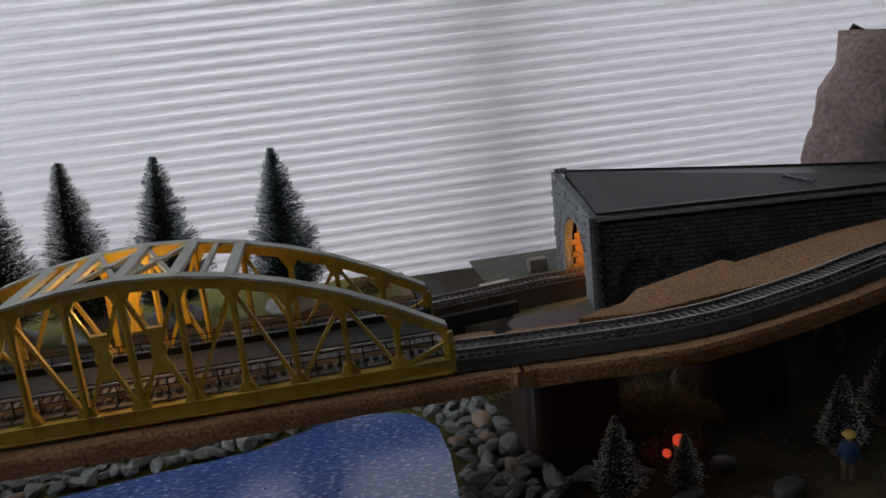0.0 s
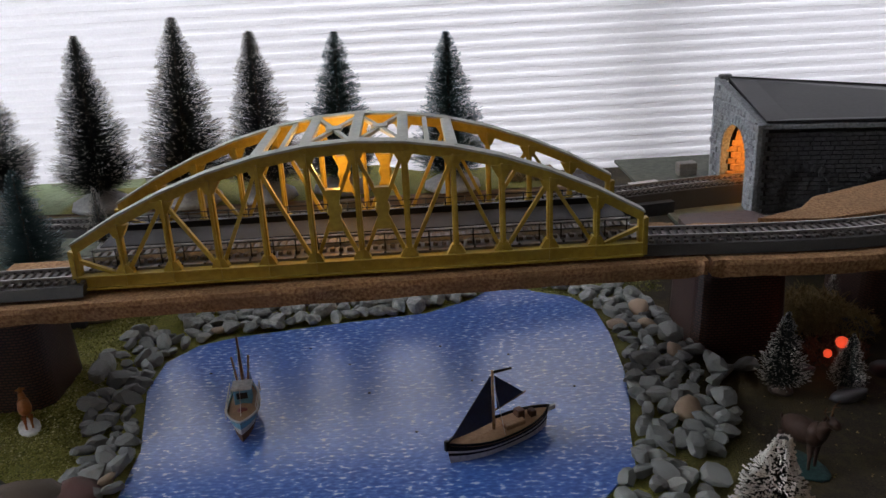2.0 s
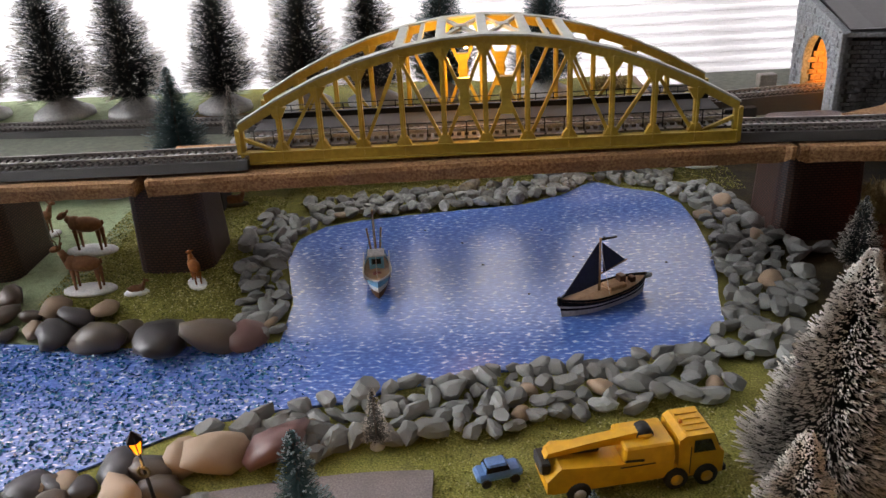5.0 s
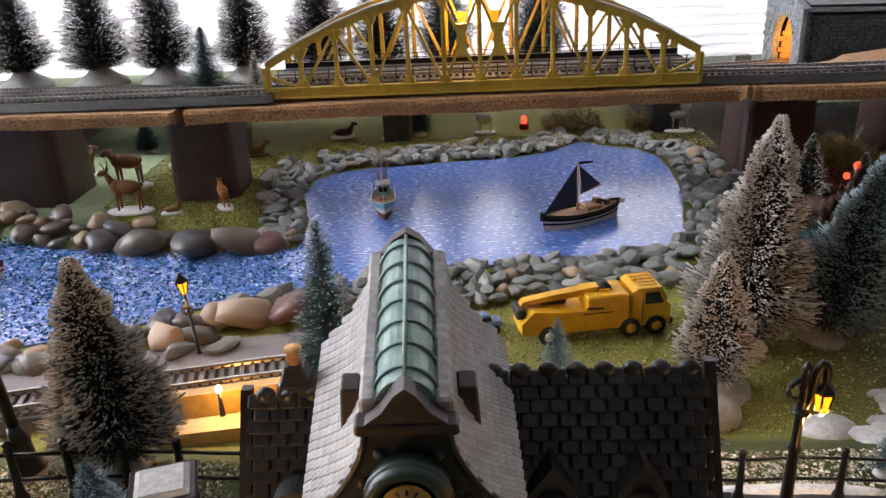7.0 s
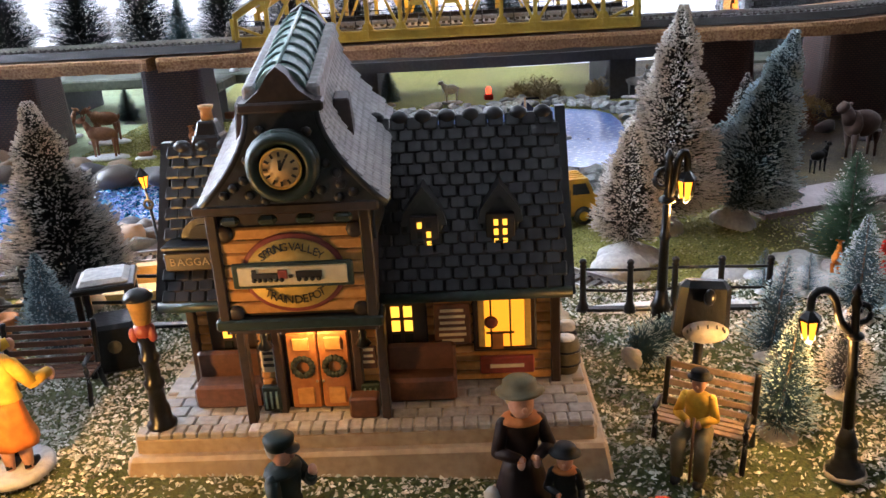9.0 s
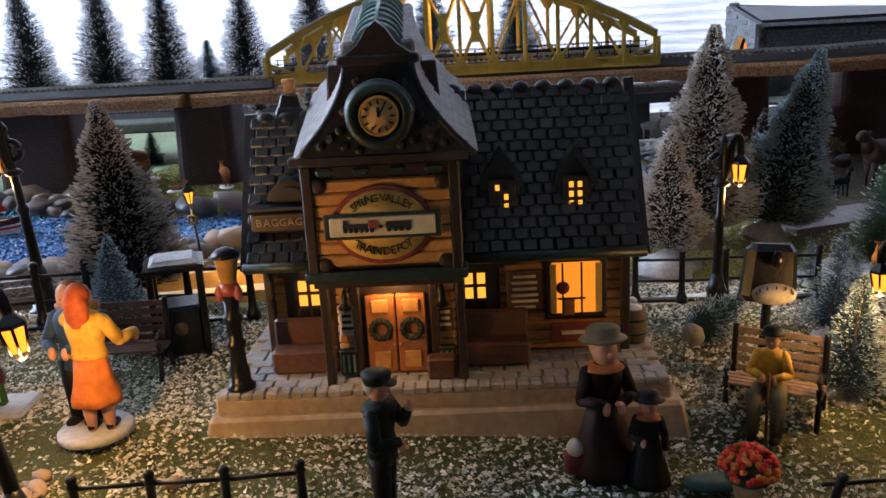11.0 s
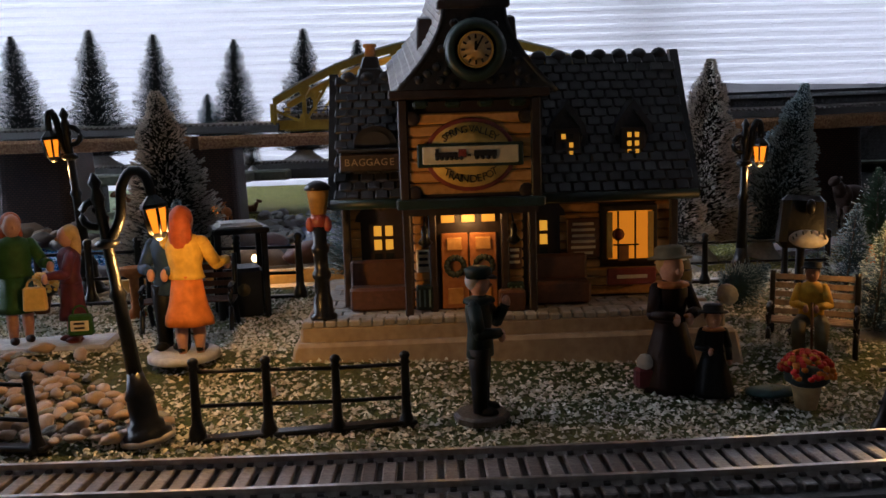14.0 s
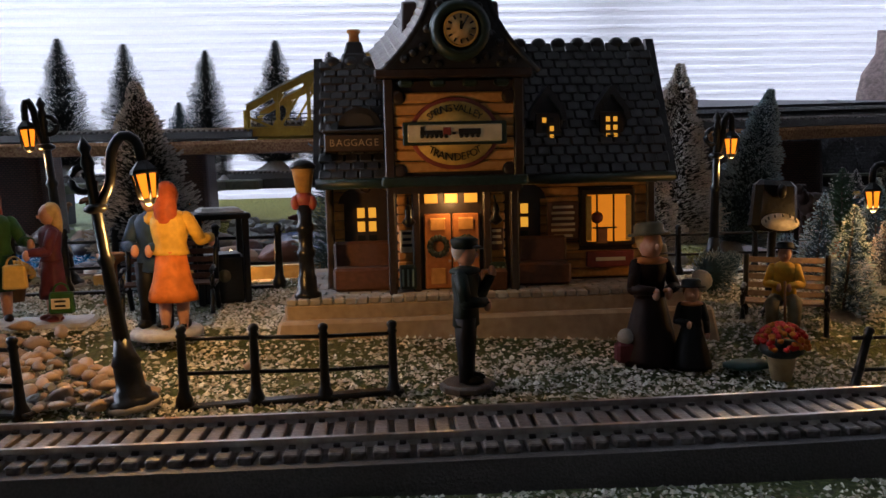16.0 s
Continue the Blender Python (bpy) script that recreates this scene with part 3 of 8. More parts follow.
# edge of the pond with the width of its stone bank on each leg
BANK = [(-0.151, 0.455, 0.024), (-0.154, 0.505, 0.03), (-0.173, 0.58, 0.03), (-0.171, 0.622, 0.036), (-0.152, 0.65, 0.056), (-0.12, 0.662, 0.05), (-0.045, 0.674, 0.044), (0.031, 0.684, 0.042), (0.07, 0.706, 0.036), (0.102, 0.736, 0.034), (0.135, 0.715, 0.036),
        (0.16, 0.7, 0.04), (0.172, 0.655, 0.045), (0.173, 0.6, 0.055), (0.166, 0.55, 0.06), (0.158, 0.51, 0.06), (0.148, 0.465, 0.045), (0.12, 0.425, 0.05), (0.056, 0.412, 0.05), (0.009, 0.412, 0.055), (-0.03, 0.405, 0.06), (-0.075, 0.392, 0.05), (-0.12, 0.378, 0.04), (-0.15, 0.372, 0.03)]


def stone_bank():
    bank, rnd, spots = thing("stone_bank", (0, 0, 0), "bank of rounded pale grey stones heaped round the pond", "stones"), random.Random(11), []
    for (x0, y0, w0), (x1, y1, w1) in zip(BANK, BANK[1:]):
        d = Vector((x1 - x0, y1 - y0))
        out = Vector((-d.y, d.x)).normalized()
        for k in range(600):
            if len(spots) >= 620:
                break
            t, s = rnd.random(), rnd.random()
            p = Vector((x0, y0)) + d * t + out * (0.004 + s * (w0 + (w1 - w0) * t))
            r = rnd.uniform(0.0055, 0.009) if rnd.random() < 0.8 else rnd.uniform(0.0085, 0.012)
            if all((p - q).length > 0.64 * (r + rq) for q, rq in spots):
                spots.append((p, r))
    spots.sort(key=lambda s: s[0].y)
    b, k = Build(), 0
    for p, r in spots[290:]:
        me = ROCKS["grey"][k % 7]
        m = Matrix.LocRotScale((p.x, p.y, r * 0.5), Euler((rnd.uniform(-0.35, 0.35), rnd.uniform(-0.35, 0.35), rnd.uniform(0, 6.28))), (r, r, r))
        b.add([m @ v.co for v in me.vertices], [tuple(f.vertices) for f in me.polygons], PEBBLE, False)
        k += 1
    if b.v:
        tagged(part("stone_rubble", b, bank), kind="stuff")
    for p, r in spots[:290]:
        stone(bank, p.x, p.y, r, "tan" if rnd.random() < 0.04 else "grey", rnd, 0.35 + rnd.random() * 0.4)


stone_bank()


def stream_stones():
    rnd = random.Random(4)
    row = thing("stone_row", (0, 0, 0), "row of large brown river pebbles along the stream", "stones")
    for x, y, r, kind in ((-0.276, 0.452, 0.021, "brown"), (-0.231, 0.449, 0.022, "dark"), (-0.194, 0.45, 0.0175, "brown"), (-0.174, 0.455, 0.0125, "red"), (-0.262, 0.468, 0.012, "brown"), (-0.312, 0.467, 0.013, "dark"),
                          (-0.305, 0.485, 0.012, "dark")):
        stone(row, x, y, r, kind, rnd, 0.35)
    spots = [(Vector((o.location.x, o.location.y)), 0.016) for o in row.children]
    for k in range(500):
        x = rnd.uniform(-0.62, -0.285)
        y = float(np.interp(x, [-0.7, -0.41, -0.34, -0.28], [0.54, 0.5, 0.468, 0.465])) + rnd.uniform(-0.006, 0.03)
        p, r = Vector((x, y)), rnd.uniform(0.007, 0.0125)
        if all((p - q).length > 0.75 * (r + rq) for q, rq in spots):
            spots.append((p, r))
            stone(row, x, y, r, rnd.choice(("brown", "brown", "dark", "tan")), rnd, 0.4)
    near = thing("stone_row", (0, 0, 0), "mixed tan and red pebbles on the near bank of the stream", "stones")
    for x, y, r, kind in ((-0.212, 0.322, 0.0125, "dark"), (-0.193, 0.318, 0.012, "brown"), (-0.178, 0.33, 0.0125, "tan"), (-0.202, 0.3, 0.0135, "tan"), (-0.182, 0.303, 0.01, "brown"), (-0.19, 0.287, 0.0095, "grey"), (-0.166, 0.29, 0.0095, "grey"),
                          (-0.16, 0.327, 0.016, "tan"), (-0.128, 0.335, 0.0175, "red"), (-0.15, 0.352, 0.011, "grey"), (-0.135, 0.356, 0.01, "grey"), (-0.112, 0.345, 0.01, "tan"), (-0.098, 0.338, 0.009, "grey"), (-0.225, 0.307, 0.01, "dark"),
                          (-0.172, 0.355, 0.009, "grey"), (-0.11, 0.328, 0.008, "grey")):
        stone(near, x, y, r, kind, rnd, 0.4)
    for k in range(34):
        x = rnd.uniform(-0.34, -0.235)
        stone(near, x, float(np.interp(x, [-0.34, -0.235], [0.27, 0.3])) + rnd.uniform(-0.018, 0.014), rnd.uniform(0.007, 0.011), rnd.choice(("brown", "tan", "grey", "dark")), rnd, 0.4)
    heap = thing("pebble_heap", (0, 0, 0), "heap of small tan and cream pebbles behind the fence", "stones")
    spots = []
    for k in range(2600):
        x, y = rnd.uniform(-0.23, -0.125), rnd.uniform(-0.025, 0.03)
        if ((x + 0.172) / 0.05) ** 2 + ((y - 0.002 + 0.4 * (x + 0.172)) / 0.022) ** 2 > 1:
            continue
        p, r = Vector((x, y)), rnd.uniform(0.0016, 0.0029)
        if all((p - q).length > 0.8 * (r + rq) for q, rq in spots):
            spots.append((p, r))
            stone(heap, x, y, r, "tan" if rnd.random() < 0.8 else "grey", rnd, 0.5 + rnd.random() * 0.6)
    for x, y, r in ((-0.182, 0.036, 0.0028), (-0.167, 0.031, 0.0028), (-0.1, 0.008, 0.0026), (-0.19, 0.03, 0.0035), (-0.205, 0.03, 0.003), (-0.142, 0.012, 0.003)):
        stone(heap, x, y, r, "tan", rnd, 0.5)
    loose = thing("loose_stones", (0, 0, 0), "loose grey stones on bare earth near the pier", "stones")
    for x, y, r in ((0.233, 0.552, 0.011), (0.252, 0.556, 0.013), (0.208, 0.398, 0.012), (0.222, 0.392, 0.01), (0.285, 0.545, 0.011), (0.352, 0.6, 0.016), (0.34, 0.54, 0.014), (0.3, 0.51, 0.012), (0.36, 0.5, 0.013), (0.21, 0.44, 0.008)):
        # east of the pier the dark kind stands in for shade
        stone(loose, x, y, r * 0.8, "dark" if x > 0.28 else "grey", rnd, 0.35)


stream_stones()


# ---- railway ----
def smooth_path(points, step=0.004):
    pts = [Vector(p) for p in points]
    out = []
    for k in range(len(pts) - 1):
        p0, p1, p2, p3 = pts[max(k - 1, 0)], pts[k], pts[k + 1], pts[min(k + 2, len(pts) - 1)]
        n = max(2, int((p2 - p1).length / step))
        for i in range(n):
            t = i / n
            out.append(0.5 * ((2 * p1) + (p2 - p0) * t + (2 * p0 - 5 * p1 + 4 * p2 - p3) * t * t + (3 * p1 - p0 - 3 * p2 + p3) * t ** 3))
    return out + [pts[-1]]


def ribbon(path, section, material, b=None):
    """Sweeps a cross-section (offset, height) along a level path."""
    b = b or Build()
    pts, faces, m = [], [], len(section)
    for k, p in enumerate(path):
        d = path[min(k + 1, len(path) - 1)] - path[max(k - 1, 0)]
        side = Vector((d.y, -d.x, 0)).normalized()
        pts += [p + side * o + Vector((0, 0, h)) for o, h in section]
    for k in range(len(path) - 1):
        for i in range(m):
            j = (i + 1) % m
            faces.append((k * m + i, k * m + j, (k + 1) * m + j, (k + 1) * m + i))
    faces += [tuple(range(m)), tuple((len(path) - 1) * m + i for i in range(m))[::-1]]
    return b.add(pts, faces, material)


SLEEPER = Build().box((0.003, 0.0262, 0.0022), (0, 0, 0), TIE, bevel=0.0003).mesh("sleeper")


def track(name, points, label, bed=True, pieces=(9, -9), bed_height=0.0062, wide=1.0, foot=0.0):
    """Roadbed, sleepers at 5.4 mm and two rails at 16.5 mm gauge along a path given at the bed's foot."""
    t = thing(name, (0, 0, 0), label, "railway track")
    path = smooth_path(points)
    h = bed_height if bed else 0.0
    if bed:
        part("roadbed", ribbon(path, [(-0.0195 * wide, -foot), (0.0195 * wide, -foot), (0.016 * wide, h), (-0.016 * wide, h)], ROADBED), t)
    for side in (-0.00825 * wide, 0.00825 * wide):
        part("rail", ribbon(path, [(side - 0.0009, h + 0.0013), (side + 0.0009, h + 0.0013), (side + 0.0005, h + 0.0024), (side + 0.0006, h + 0.0039), (side - 0.0006, h + 0.0039), (side - 0.0005, h + 0.0024)], RAIL), t)
    rest, run, due = Build(), 0.0, 0.0
    for a, c in zip(path, path[1:]):
        length = (c - a).length
        while due < run + length:
            p = a + (c - a) * ((due - run) / length)
            turn = math.degrees(math.atan2(c.y - a.y, c.x - a.x))
            if pieces[0] <= p.x <= pieces[1]:
                ob = new("sleeper", SLEEPER)
                ob.parent, ob.location, ob.rotation_euler = t, (p.x, p.y, p.z + h + 0.0006), (0, 0, radians(turn))
                ob.scale = (wide, wide, 1)
            else:
                rest.box((0.003, 0.0262, 0.0022), (p.x, p.y, p.z + h + 0.0006), TIE, (0, 0, turn))
            for s in (-0.00825 * wide, 0.00825 * wide):
                q = pose(p.x, p.y, 0, 0, 0, turn) @ Vector((0, s, 0))
                rest.box((0.0015, 0.003, 0.0008), (q.x, q.y, p.z + h + 0.002), RAIL_SIDE, (0, 0, turn))
            due += 0.0054 if wide == 1.0 else 0.0049
        run += length
    tagged(part("rail_chair_run", rest, t), kind="stuff")
    return t


SLAB_TOP = 0.0985
track("near_track", [(-1.1, 0.63, SLAB_TOP), (-0.7, 0.565, SLAB_TOP), (-0.42, 0.5445, SLAB_TOP), (-0.3, 0.542, SLAB_TOP), (-0.176, 0.543, SLAB_TOP)], "single model track on grey roadbed leading to the bridge", pieces=(-0.42, 0))
track("near_track", [(0.166, 0.554, SLAB_TOP), (0.31, 0.546, SLAB_TOP), (0.405, 0.566, SLAB_TOP + 0.002), (0.49, 0.597, SLAB_TOP + 0.004), (0.6, 0.636, SLAB_TOP + 0.006), (0.75, 0.69, SLAB_TOP + 0.008), (0.95, 0.75, SLAB_TOP + 0.008)],
      "curving model track on grey roadbed beyond the bridge", pieces=(0.1, 0.62))
track("far_track", [(-1.1, 0.86, 0.058), (-0.6, 0.81, 0.058), (-0.35, 0.79, 0.058), (-0.1, 0.768, 0.058), (0.1, 0.768, 0.058), (0.2, 0.782, 0.058), (0.335, 0.804, 0.058), (0.55, 0.812, 0.058)], "second model track behind, running into the tunnel", bed_height=0.006, foot=0.0108)
track("depot_track", [(-0.75, -0.034, -0.001), (-0.45, -0.049, -0.001), (-0.14, -0.0585, -0.001), (-0.046, -0.0605, -0.001), (0.046, -0.0605, -0.001), (0.2, -0.054, -0.001), (0.4, -0.036, -0.001), (0.7, 0.0, -0.001)], "model track on grey roadbed in front of the depot lawn", pieces=(-0.2, 0.14), wide=1.12, foot=0.006)
track("village_track", [(-0.7, 0.12, 0.0), (-0.45, 0.18, 0.0), (-0.28, 0.224, 0.0), (-0.18, 0.247, 0.0), (-0.1, 0.262, 0.0), (-0.02, 0.252, 0.0), (0.04, 0.218, 0.0), (0.1, 0.17, -0.004)], "model track curving behind the depot beside a path", pieces=(-0.3, 0.06), bed_height=0.006)


def slabs():
    """Cork-faced deck slabs under the near track, with broken joints."""
    def slab(points, half0, half1, label):
        path, b = smooth_path(points, 0.006), Build()
        pts, faces = [], []
        for k, p in enumerate(path):
            d = path[min(k + 1, len(path) - 1)] - path[max(k - 1, 0)]
            side = Vector((d.y, -d.x, 0)).normalized()
            t = k / (len(path) - 1)
            w = half0 + (half1 - half0) * t
            e = 0.0016 * noise.noise(p * 60) + (0.003 * noise.noise(p * 300) if t < 0.02 or t > 0.98 else 0)
            ring = [(w + e, -0.001), (w + 0.001 + e, -0.004), (w - 0.001 + e, -0.0125 + e), (-w + e, -0.0125), (-w + e, 0.0)]
            pts += [p + side * o + Vector((0, 0, h)) for o, h in ring] 
        m = 5
        for k in range(len(path) - 1):
            for i in range(m):
                faces.append((k * m + i, k * m + (i + 1) % m, (k + 1) * m + (i + 1) % m, (k + 1) * m + i))
        faces += [tuple(range(m)), tuple((len(path) - 1) * m + i for i in range(m))[::-1]]
        b.add(pts, faces, CORK)
        return solid("deck_slab", b, (0, 0, 0), label, "slab")
    z = SLAB_TOP - 0.0005
    slab([(-1.1, 0.63, z), (-0.7, 0.566, z), (-0.42, 0.546, z), (-0.256, 0.545, z - 0.001)], 0.028, 0.03, "brown cork deck slab with a broken end on the pier")
    slab([(-0.249, 0.556, z - 0.001), (0.0, 0.56, z), (0.207, 0.562, z)], 0.04, 0.036, "long brown cork deck slab under the bridge")
    slab([(0.212, 0.558, z), (0.31, 0.552, z), (0.405, 0.572, z + 0.002), (0.49, 0.602, z + 0.004), (0.6, 0.641, z + 0.006), (0.75, 0.695, z + 0.008), (0.95, 0.755, z + 0.008)], 0.034, 0.034, "curving brown cork deck slab with crumbled edge")
    b = Build()
    b.prism([(0.262, 0.583, 0.093), (0.305, 0.575, 0.093), (0.405, 0.592, 0.094), (0.49, 0.618, 0.096), (0.6, 0.657, 0.098), (0.7, 0.69, 0.1), (0.7, 0.7, 0.1), (0.6, 0.695, 0.098), (0.5, 0.672, 0.098), (0.405, 0.64, 0.096), (0.4, 0.652, 0.096), (0.318, 0.62, 0.094), (0.3, 0.6, 0.093)], (0, 0, 0.009), CORK)
    solid("cork_embankment", b, (0, 0, 0), "torn sheet of brown cork beside the curving track", "embankment")


slabs()


def pier(x0, x1, y0, y1, label):
    """A tapered pier with rounded corners wrapped in brick paper."""
    b = Build()
    segs, rings, uv = 10, 2, []
    cx, cy, hx, hy = (x0 + x1) / 2, (y0 + y1) / 2, (x1 - x0) / 2, (y1 - y0) / 2
    outline = []
    for sx, sy, a0 in ((1, 1, 0), (-1, 1, 90), (-1, -1, 180), (1, -1, 270)):
        for k in range(5):
            a = radians(a0 + 22.5 * k)
            outline.append((sx * (hx - 0.012) + 0.012 * math.cos(a), sy * (hy - 0.012) + 0.012 * math.sin(a)))
    n, pts, faces = len(outline), [], []
    for z, k in ((-0.001, 1.06), (0.086, 0.97)):
        pts += [(cx + ox * k, cy + oy * k, z) for ox, oy in outline]
    for i in range(n):
        faces.append((i, (i + 1) % n, n + (i + 1) % n, n + i))
    faces += [tuple(range(n))[::-1], tuple(range(n, 2 * n))]
    b.add(pts, faces, BRICK_PAPER, False)
    ob = solid("bridge_pier", b, (0, 0, 0), label, "pier", "piers under the deck")
    layer, run, at = ob.data.uv_layers.new(name="wrap"), [0.0], 0.0
    for i in range(n):
        a, c = outline[i], outline[(i + 1) % n]
        at += math.hypot(c[0] - a[0], c[1] - a[1])
        run.append(at)
    for f in ob.data.polygons:
        vs = [ob.data.loops[i].vertex_index for i in f.loop_indices]
        for i, v in zip(f.loop_indices, vs):
            u = run[v % n]
            if v % n == 0 and any(w % n == n - 1 for w in vs):
                u = run[n]
            layer.data[i].uv = (u * 5.6, ob.data.vertices[v].co.z * 5.6)
    return ob


pier(-0.281, -0.2245, 0.549, 0.612, "dark brown brick-papered pier under the slab joint")
pier(-0.452, -0.378, 0.545, 0.615, "dark brown brick-papered pier beside the stream")
pier(0.225, 0.29, 0.582, 0.65, "dark brick-papered pier beside the grey stones")
pier(0.365, 0.432, 0.61, 0.68, "dark brick-papered pier under the curving track")
pier(-0.72, -0.65, 0.55, 0.62, "dark brown brick-papered pier at the far curve")


PAINTED_BOARD = surface("grey_green_board", (0.14, 0.15, 0.11), (0.08, 0.09, 0.065), 0.7, fine=200, broad=40, bump=0.4)


def shelf():
    b = Build().box((1.09, 0.12, 0.012), (-0.745, 0.775, 0.0515), PAINTED_BOARD, bevel=0.002)
    s = thing("rear_shelf", (0, 0, 0), "raised rear shelf carrying the far track and firs", "shelf")
    part("shelf_board", b, s)
    part("track_board", ribbon(smooth_path([(-0.2, 0.7775, 0.0455), (-0.1, 0.768, 0.0455), (0.1, 0.768, 0.0455), (0.2, 0.782, 0.0455), (0.262, 0.792, 0.0455)]), [(-0.024, 0), (0.024, 0), (0.024, 0.012), (-0.024, 0.012)], BLACK_CARD), s, "narrow dark board under the far track")
    part("front_board", Build().box((0.07, 0.07, 0.012), (-0.272, 0.681, 0.0515), PAINTED_BOARD, bevel=0.002), s)
    part("support_block", Build().box((0.03, 0.03, 0.046), (-0.262, 0.69, 0.0225), BLACK_CARD, bevel=0.001), s)
    part("fir_board", Build().box((1.47, 0.092, 0.012), (-0.555, 0.883, 0.0515), TABLE, bevel=0.002), s)
    grass = Build()
    xs, ys, pts, faces = np.linspace(-1.28, 0.17, 60), np.linspace(0.839, 0.926, 8), [], []
    for y in ys:
        for x in xs:
            pts.append((x, y, 0.0585 + 0.002 * abs(noise.noise((x * 30, y * 30, 1)))))
    for j in range(7):
        for i in range(59):
            faces.append((j * 60 + i, j * 60 + i + 1, (j + 1) * 60 + i + 1, (j + 1) * 60 + i))
    part("grass_strip", grass.add(pts, faces, GRASS, True), s, "green grass mat along the shelf")
    for x in (-1.2, -0.8, -0.5, -0.1, 0.2):
        part("support_block", Build().box((0.03, 0.16, 0.046), (x, 0.845, 0.0225), BLACK_CARD, bevel=0.001), s)
    right = Build()
    right.prism([(0.26, 0.68, 0.044), (0.55, 0.67, 0.044), (0.8, 0.8, 0.044), (0.8, 0.97, 0.044), (0.26, 0.97, 0.044)], (0, 0, 0.003), PAINTED_BOARD)
    part("painted_board", right, s, "grey-green painted board before the tunnel")
    part("support_block", Build().box((0.03, 0.2, 0.044), (0.6, 0.86, 0.0215), BLACK_CARD, bevel=0.001), s)
    solid("paper_scrap", Build().box((0.032, 0.028, 0.0006), (0.268, 0.86, 0.0476), WHITE_PAINT, (0, 0, 12)), (0, 0, 0), "small white paper scrap lying beside the far track", "paper")
    solid("grey_block", Build().box((0.02, 0.012, 0.014), (0.318, 0.892, 0.0539), PLATFORM, (0, 0, 5), bevel=0.001), (0, 0, 0), "small grey foam block beside the tunnel mouth", "block")


shelf()


# ---- steel arch bridge ----
def bridge():
    x0, x1, n = -0.181, 0.168, 12
    zb = SLAB_TOP + 0.0015
    br = thing("arch_bridge", (0, 0, 0), "olive-yellow steel arch truss railway bridge lit by a warm bulb", "bridge")

    def top(x):
        u = abs((x - (x0 + x1) / 2) / ((x1 - x0) / 2))
        return 0.1285 + 0.0535 * (1 - u ** 1.95)

    xs = [x0 + (x1 - x0) * k / n for k in range(n + 1)]

    def truss(y, inner):
        t = part("truss", Build().box((x1 - x0, 0.0052, 0.0075), ((x0 + x1) / 2, y, zb + 0.004), YELLOW_STEEL, bevel=0.0006), br, "lattice arch side")
        part("flange", Build().box((x1 - x0, 0.009, 0.0012), ((x0 + x1) / 2, y, zb + 0.0004), YELLOW_STEEL).box((x1 - x0, 0.0085, 0.001), ((x0 + x1) / 2, y, zb + 0.0082), YELLOW_STEEL), t)
        out = [(x, y - 0.003, top(x)) for x in xs] + [(x, y - 0.003, top(x) - 0.0062) for x in reversed(xs)]
        for a, c in zip(xs, xs[1:]):
            arch = Build()
            arch.prism([(a, y - 0.0022, top(a) - 0.0065), (c, y - 0.0022, top(c) - 0.0065), (c, y - 0.0022, top(c)), (a, y - 0.0022, top(a))], (0, 0.0044, 0), YELLOW_STEEL)
            arch.prism([(a, y - 0.0048, top(a)), (c, y - 0.0048, top(c)), (c, y - 0.0048, top(c) + 0.0014), (a, y - 0.0048, top(a) + 0.0014)], (0, 0.0096, 0), GREY_STEEL)
            part("top_chord", arch, t, "pale-topped arched chord")
        for k, x in enumerate(xs):
            end = k in (0, n)
            w = 0.006 if end else 0.0034
            h = top(x) - 0.004 - zb
            b = Build().box((w, 0.0042, h), (x, y, zb + h / 2), YELLOW_STEEL).box((0.0012, 0.0072, h), (x, y, zb + h / 2), YELLOW_STEEL)
            part("post", b, t)
            if not end:
                for z, s in ((zb + 0.007, 1), (top(x) - 0.005, -1)):
                    g = Build()
                    g.prism([(x - 0.0066, y - 0.0026, z), (x + 0.0066, y - 0.0026, z), (x + 0.0026, y - 0.0026, z + 0.0075 * s), (x - 0.0026, y - 0.0026, z + 0.0075 * s)], (0, 0.0052, 0), YELLOW_STEEL)
                    part("gusset", g, t)
        for k in range(n):
            a, c = xs[k], xs[k + 1]
            lo, hi = zb + 0.006, lambda q: top(q) - 0.006
            down = k % 2 == 0
            ends = [((a, hi(a)), (c, lo))] if k % 2 == 0 else [((a, lo), (c, hi(c)))]
            if k in (5, 6):
                ends = [((a, lo), (c, hi(c))), ((a, hi(a)), (c, lo))]
            if k in (0, n - 1):
                ends = [((a, hi(a) - 0.004), (c, lo))] if k == 0 else [((a, lo), (c, hi(c) - 0.004))]
            for (ax, az), (cx, cz) in ends:
                d = Vector((cx - ax, 0, cz - az))
                m = Build().box((d.length, 0.003, 0.0022), ((ax + cx) / 2, y + 0.0005, (az + cz) / 2), YELLOW_STEEL, (0, -math.degrees(math.atan2(d.z, d.x)), 0))
                part("diagonal", m, t)
            if k in (5, 6):
                mx, mz = (a + c) / 2, (lo + hi((a + c) / 2)) / 2
                g = Build().lathe([(0.002, -0.0022), (0.0046, -0.0022), (0.0046, 0.0022), (0.002, 0.0022)], (mx, y, mz), YELLOW_STEEL, 12, (90, 0, 0))
                g.prism([(mx - 0.0045, y - 0.0024, mz + 0.013), (mx + 0.0045, y - 0.0024, mz + 0.013), (mx + 0.0028, y - 0.0024, mz), (mx + 0.0045, y - 0.0024, mz - 0.013), (mx - 0.0045, y - 0.0024, mz - 0.013), (mx - 0.0028, y - 0.0024, mz)], (0, 0.0048, 0), YELLOW_STEEL)
                part("cross_plate", g, t)
        # hand rail inside the truss
        rail = Build()
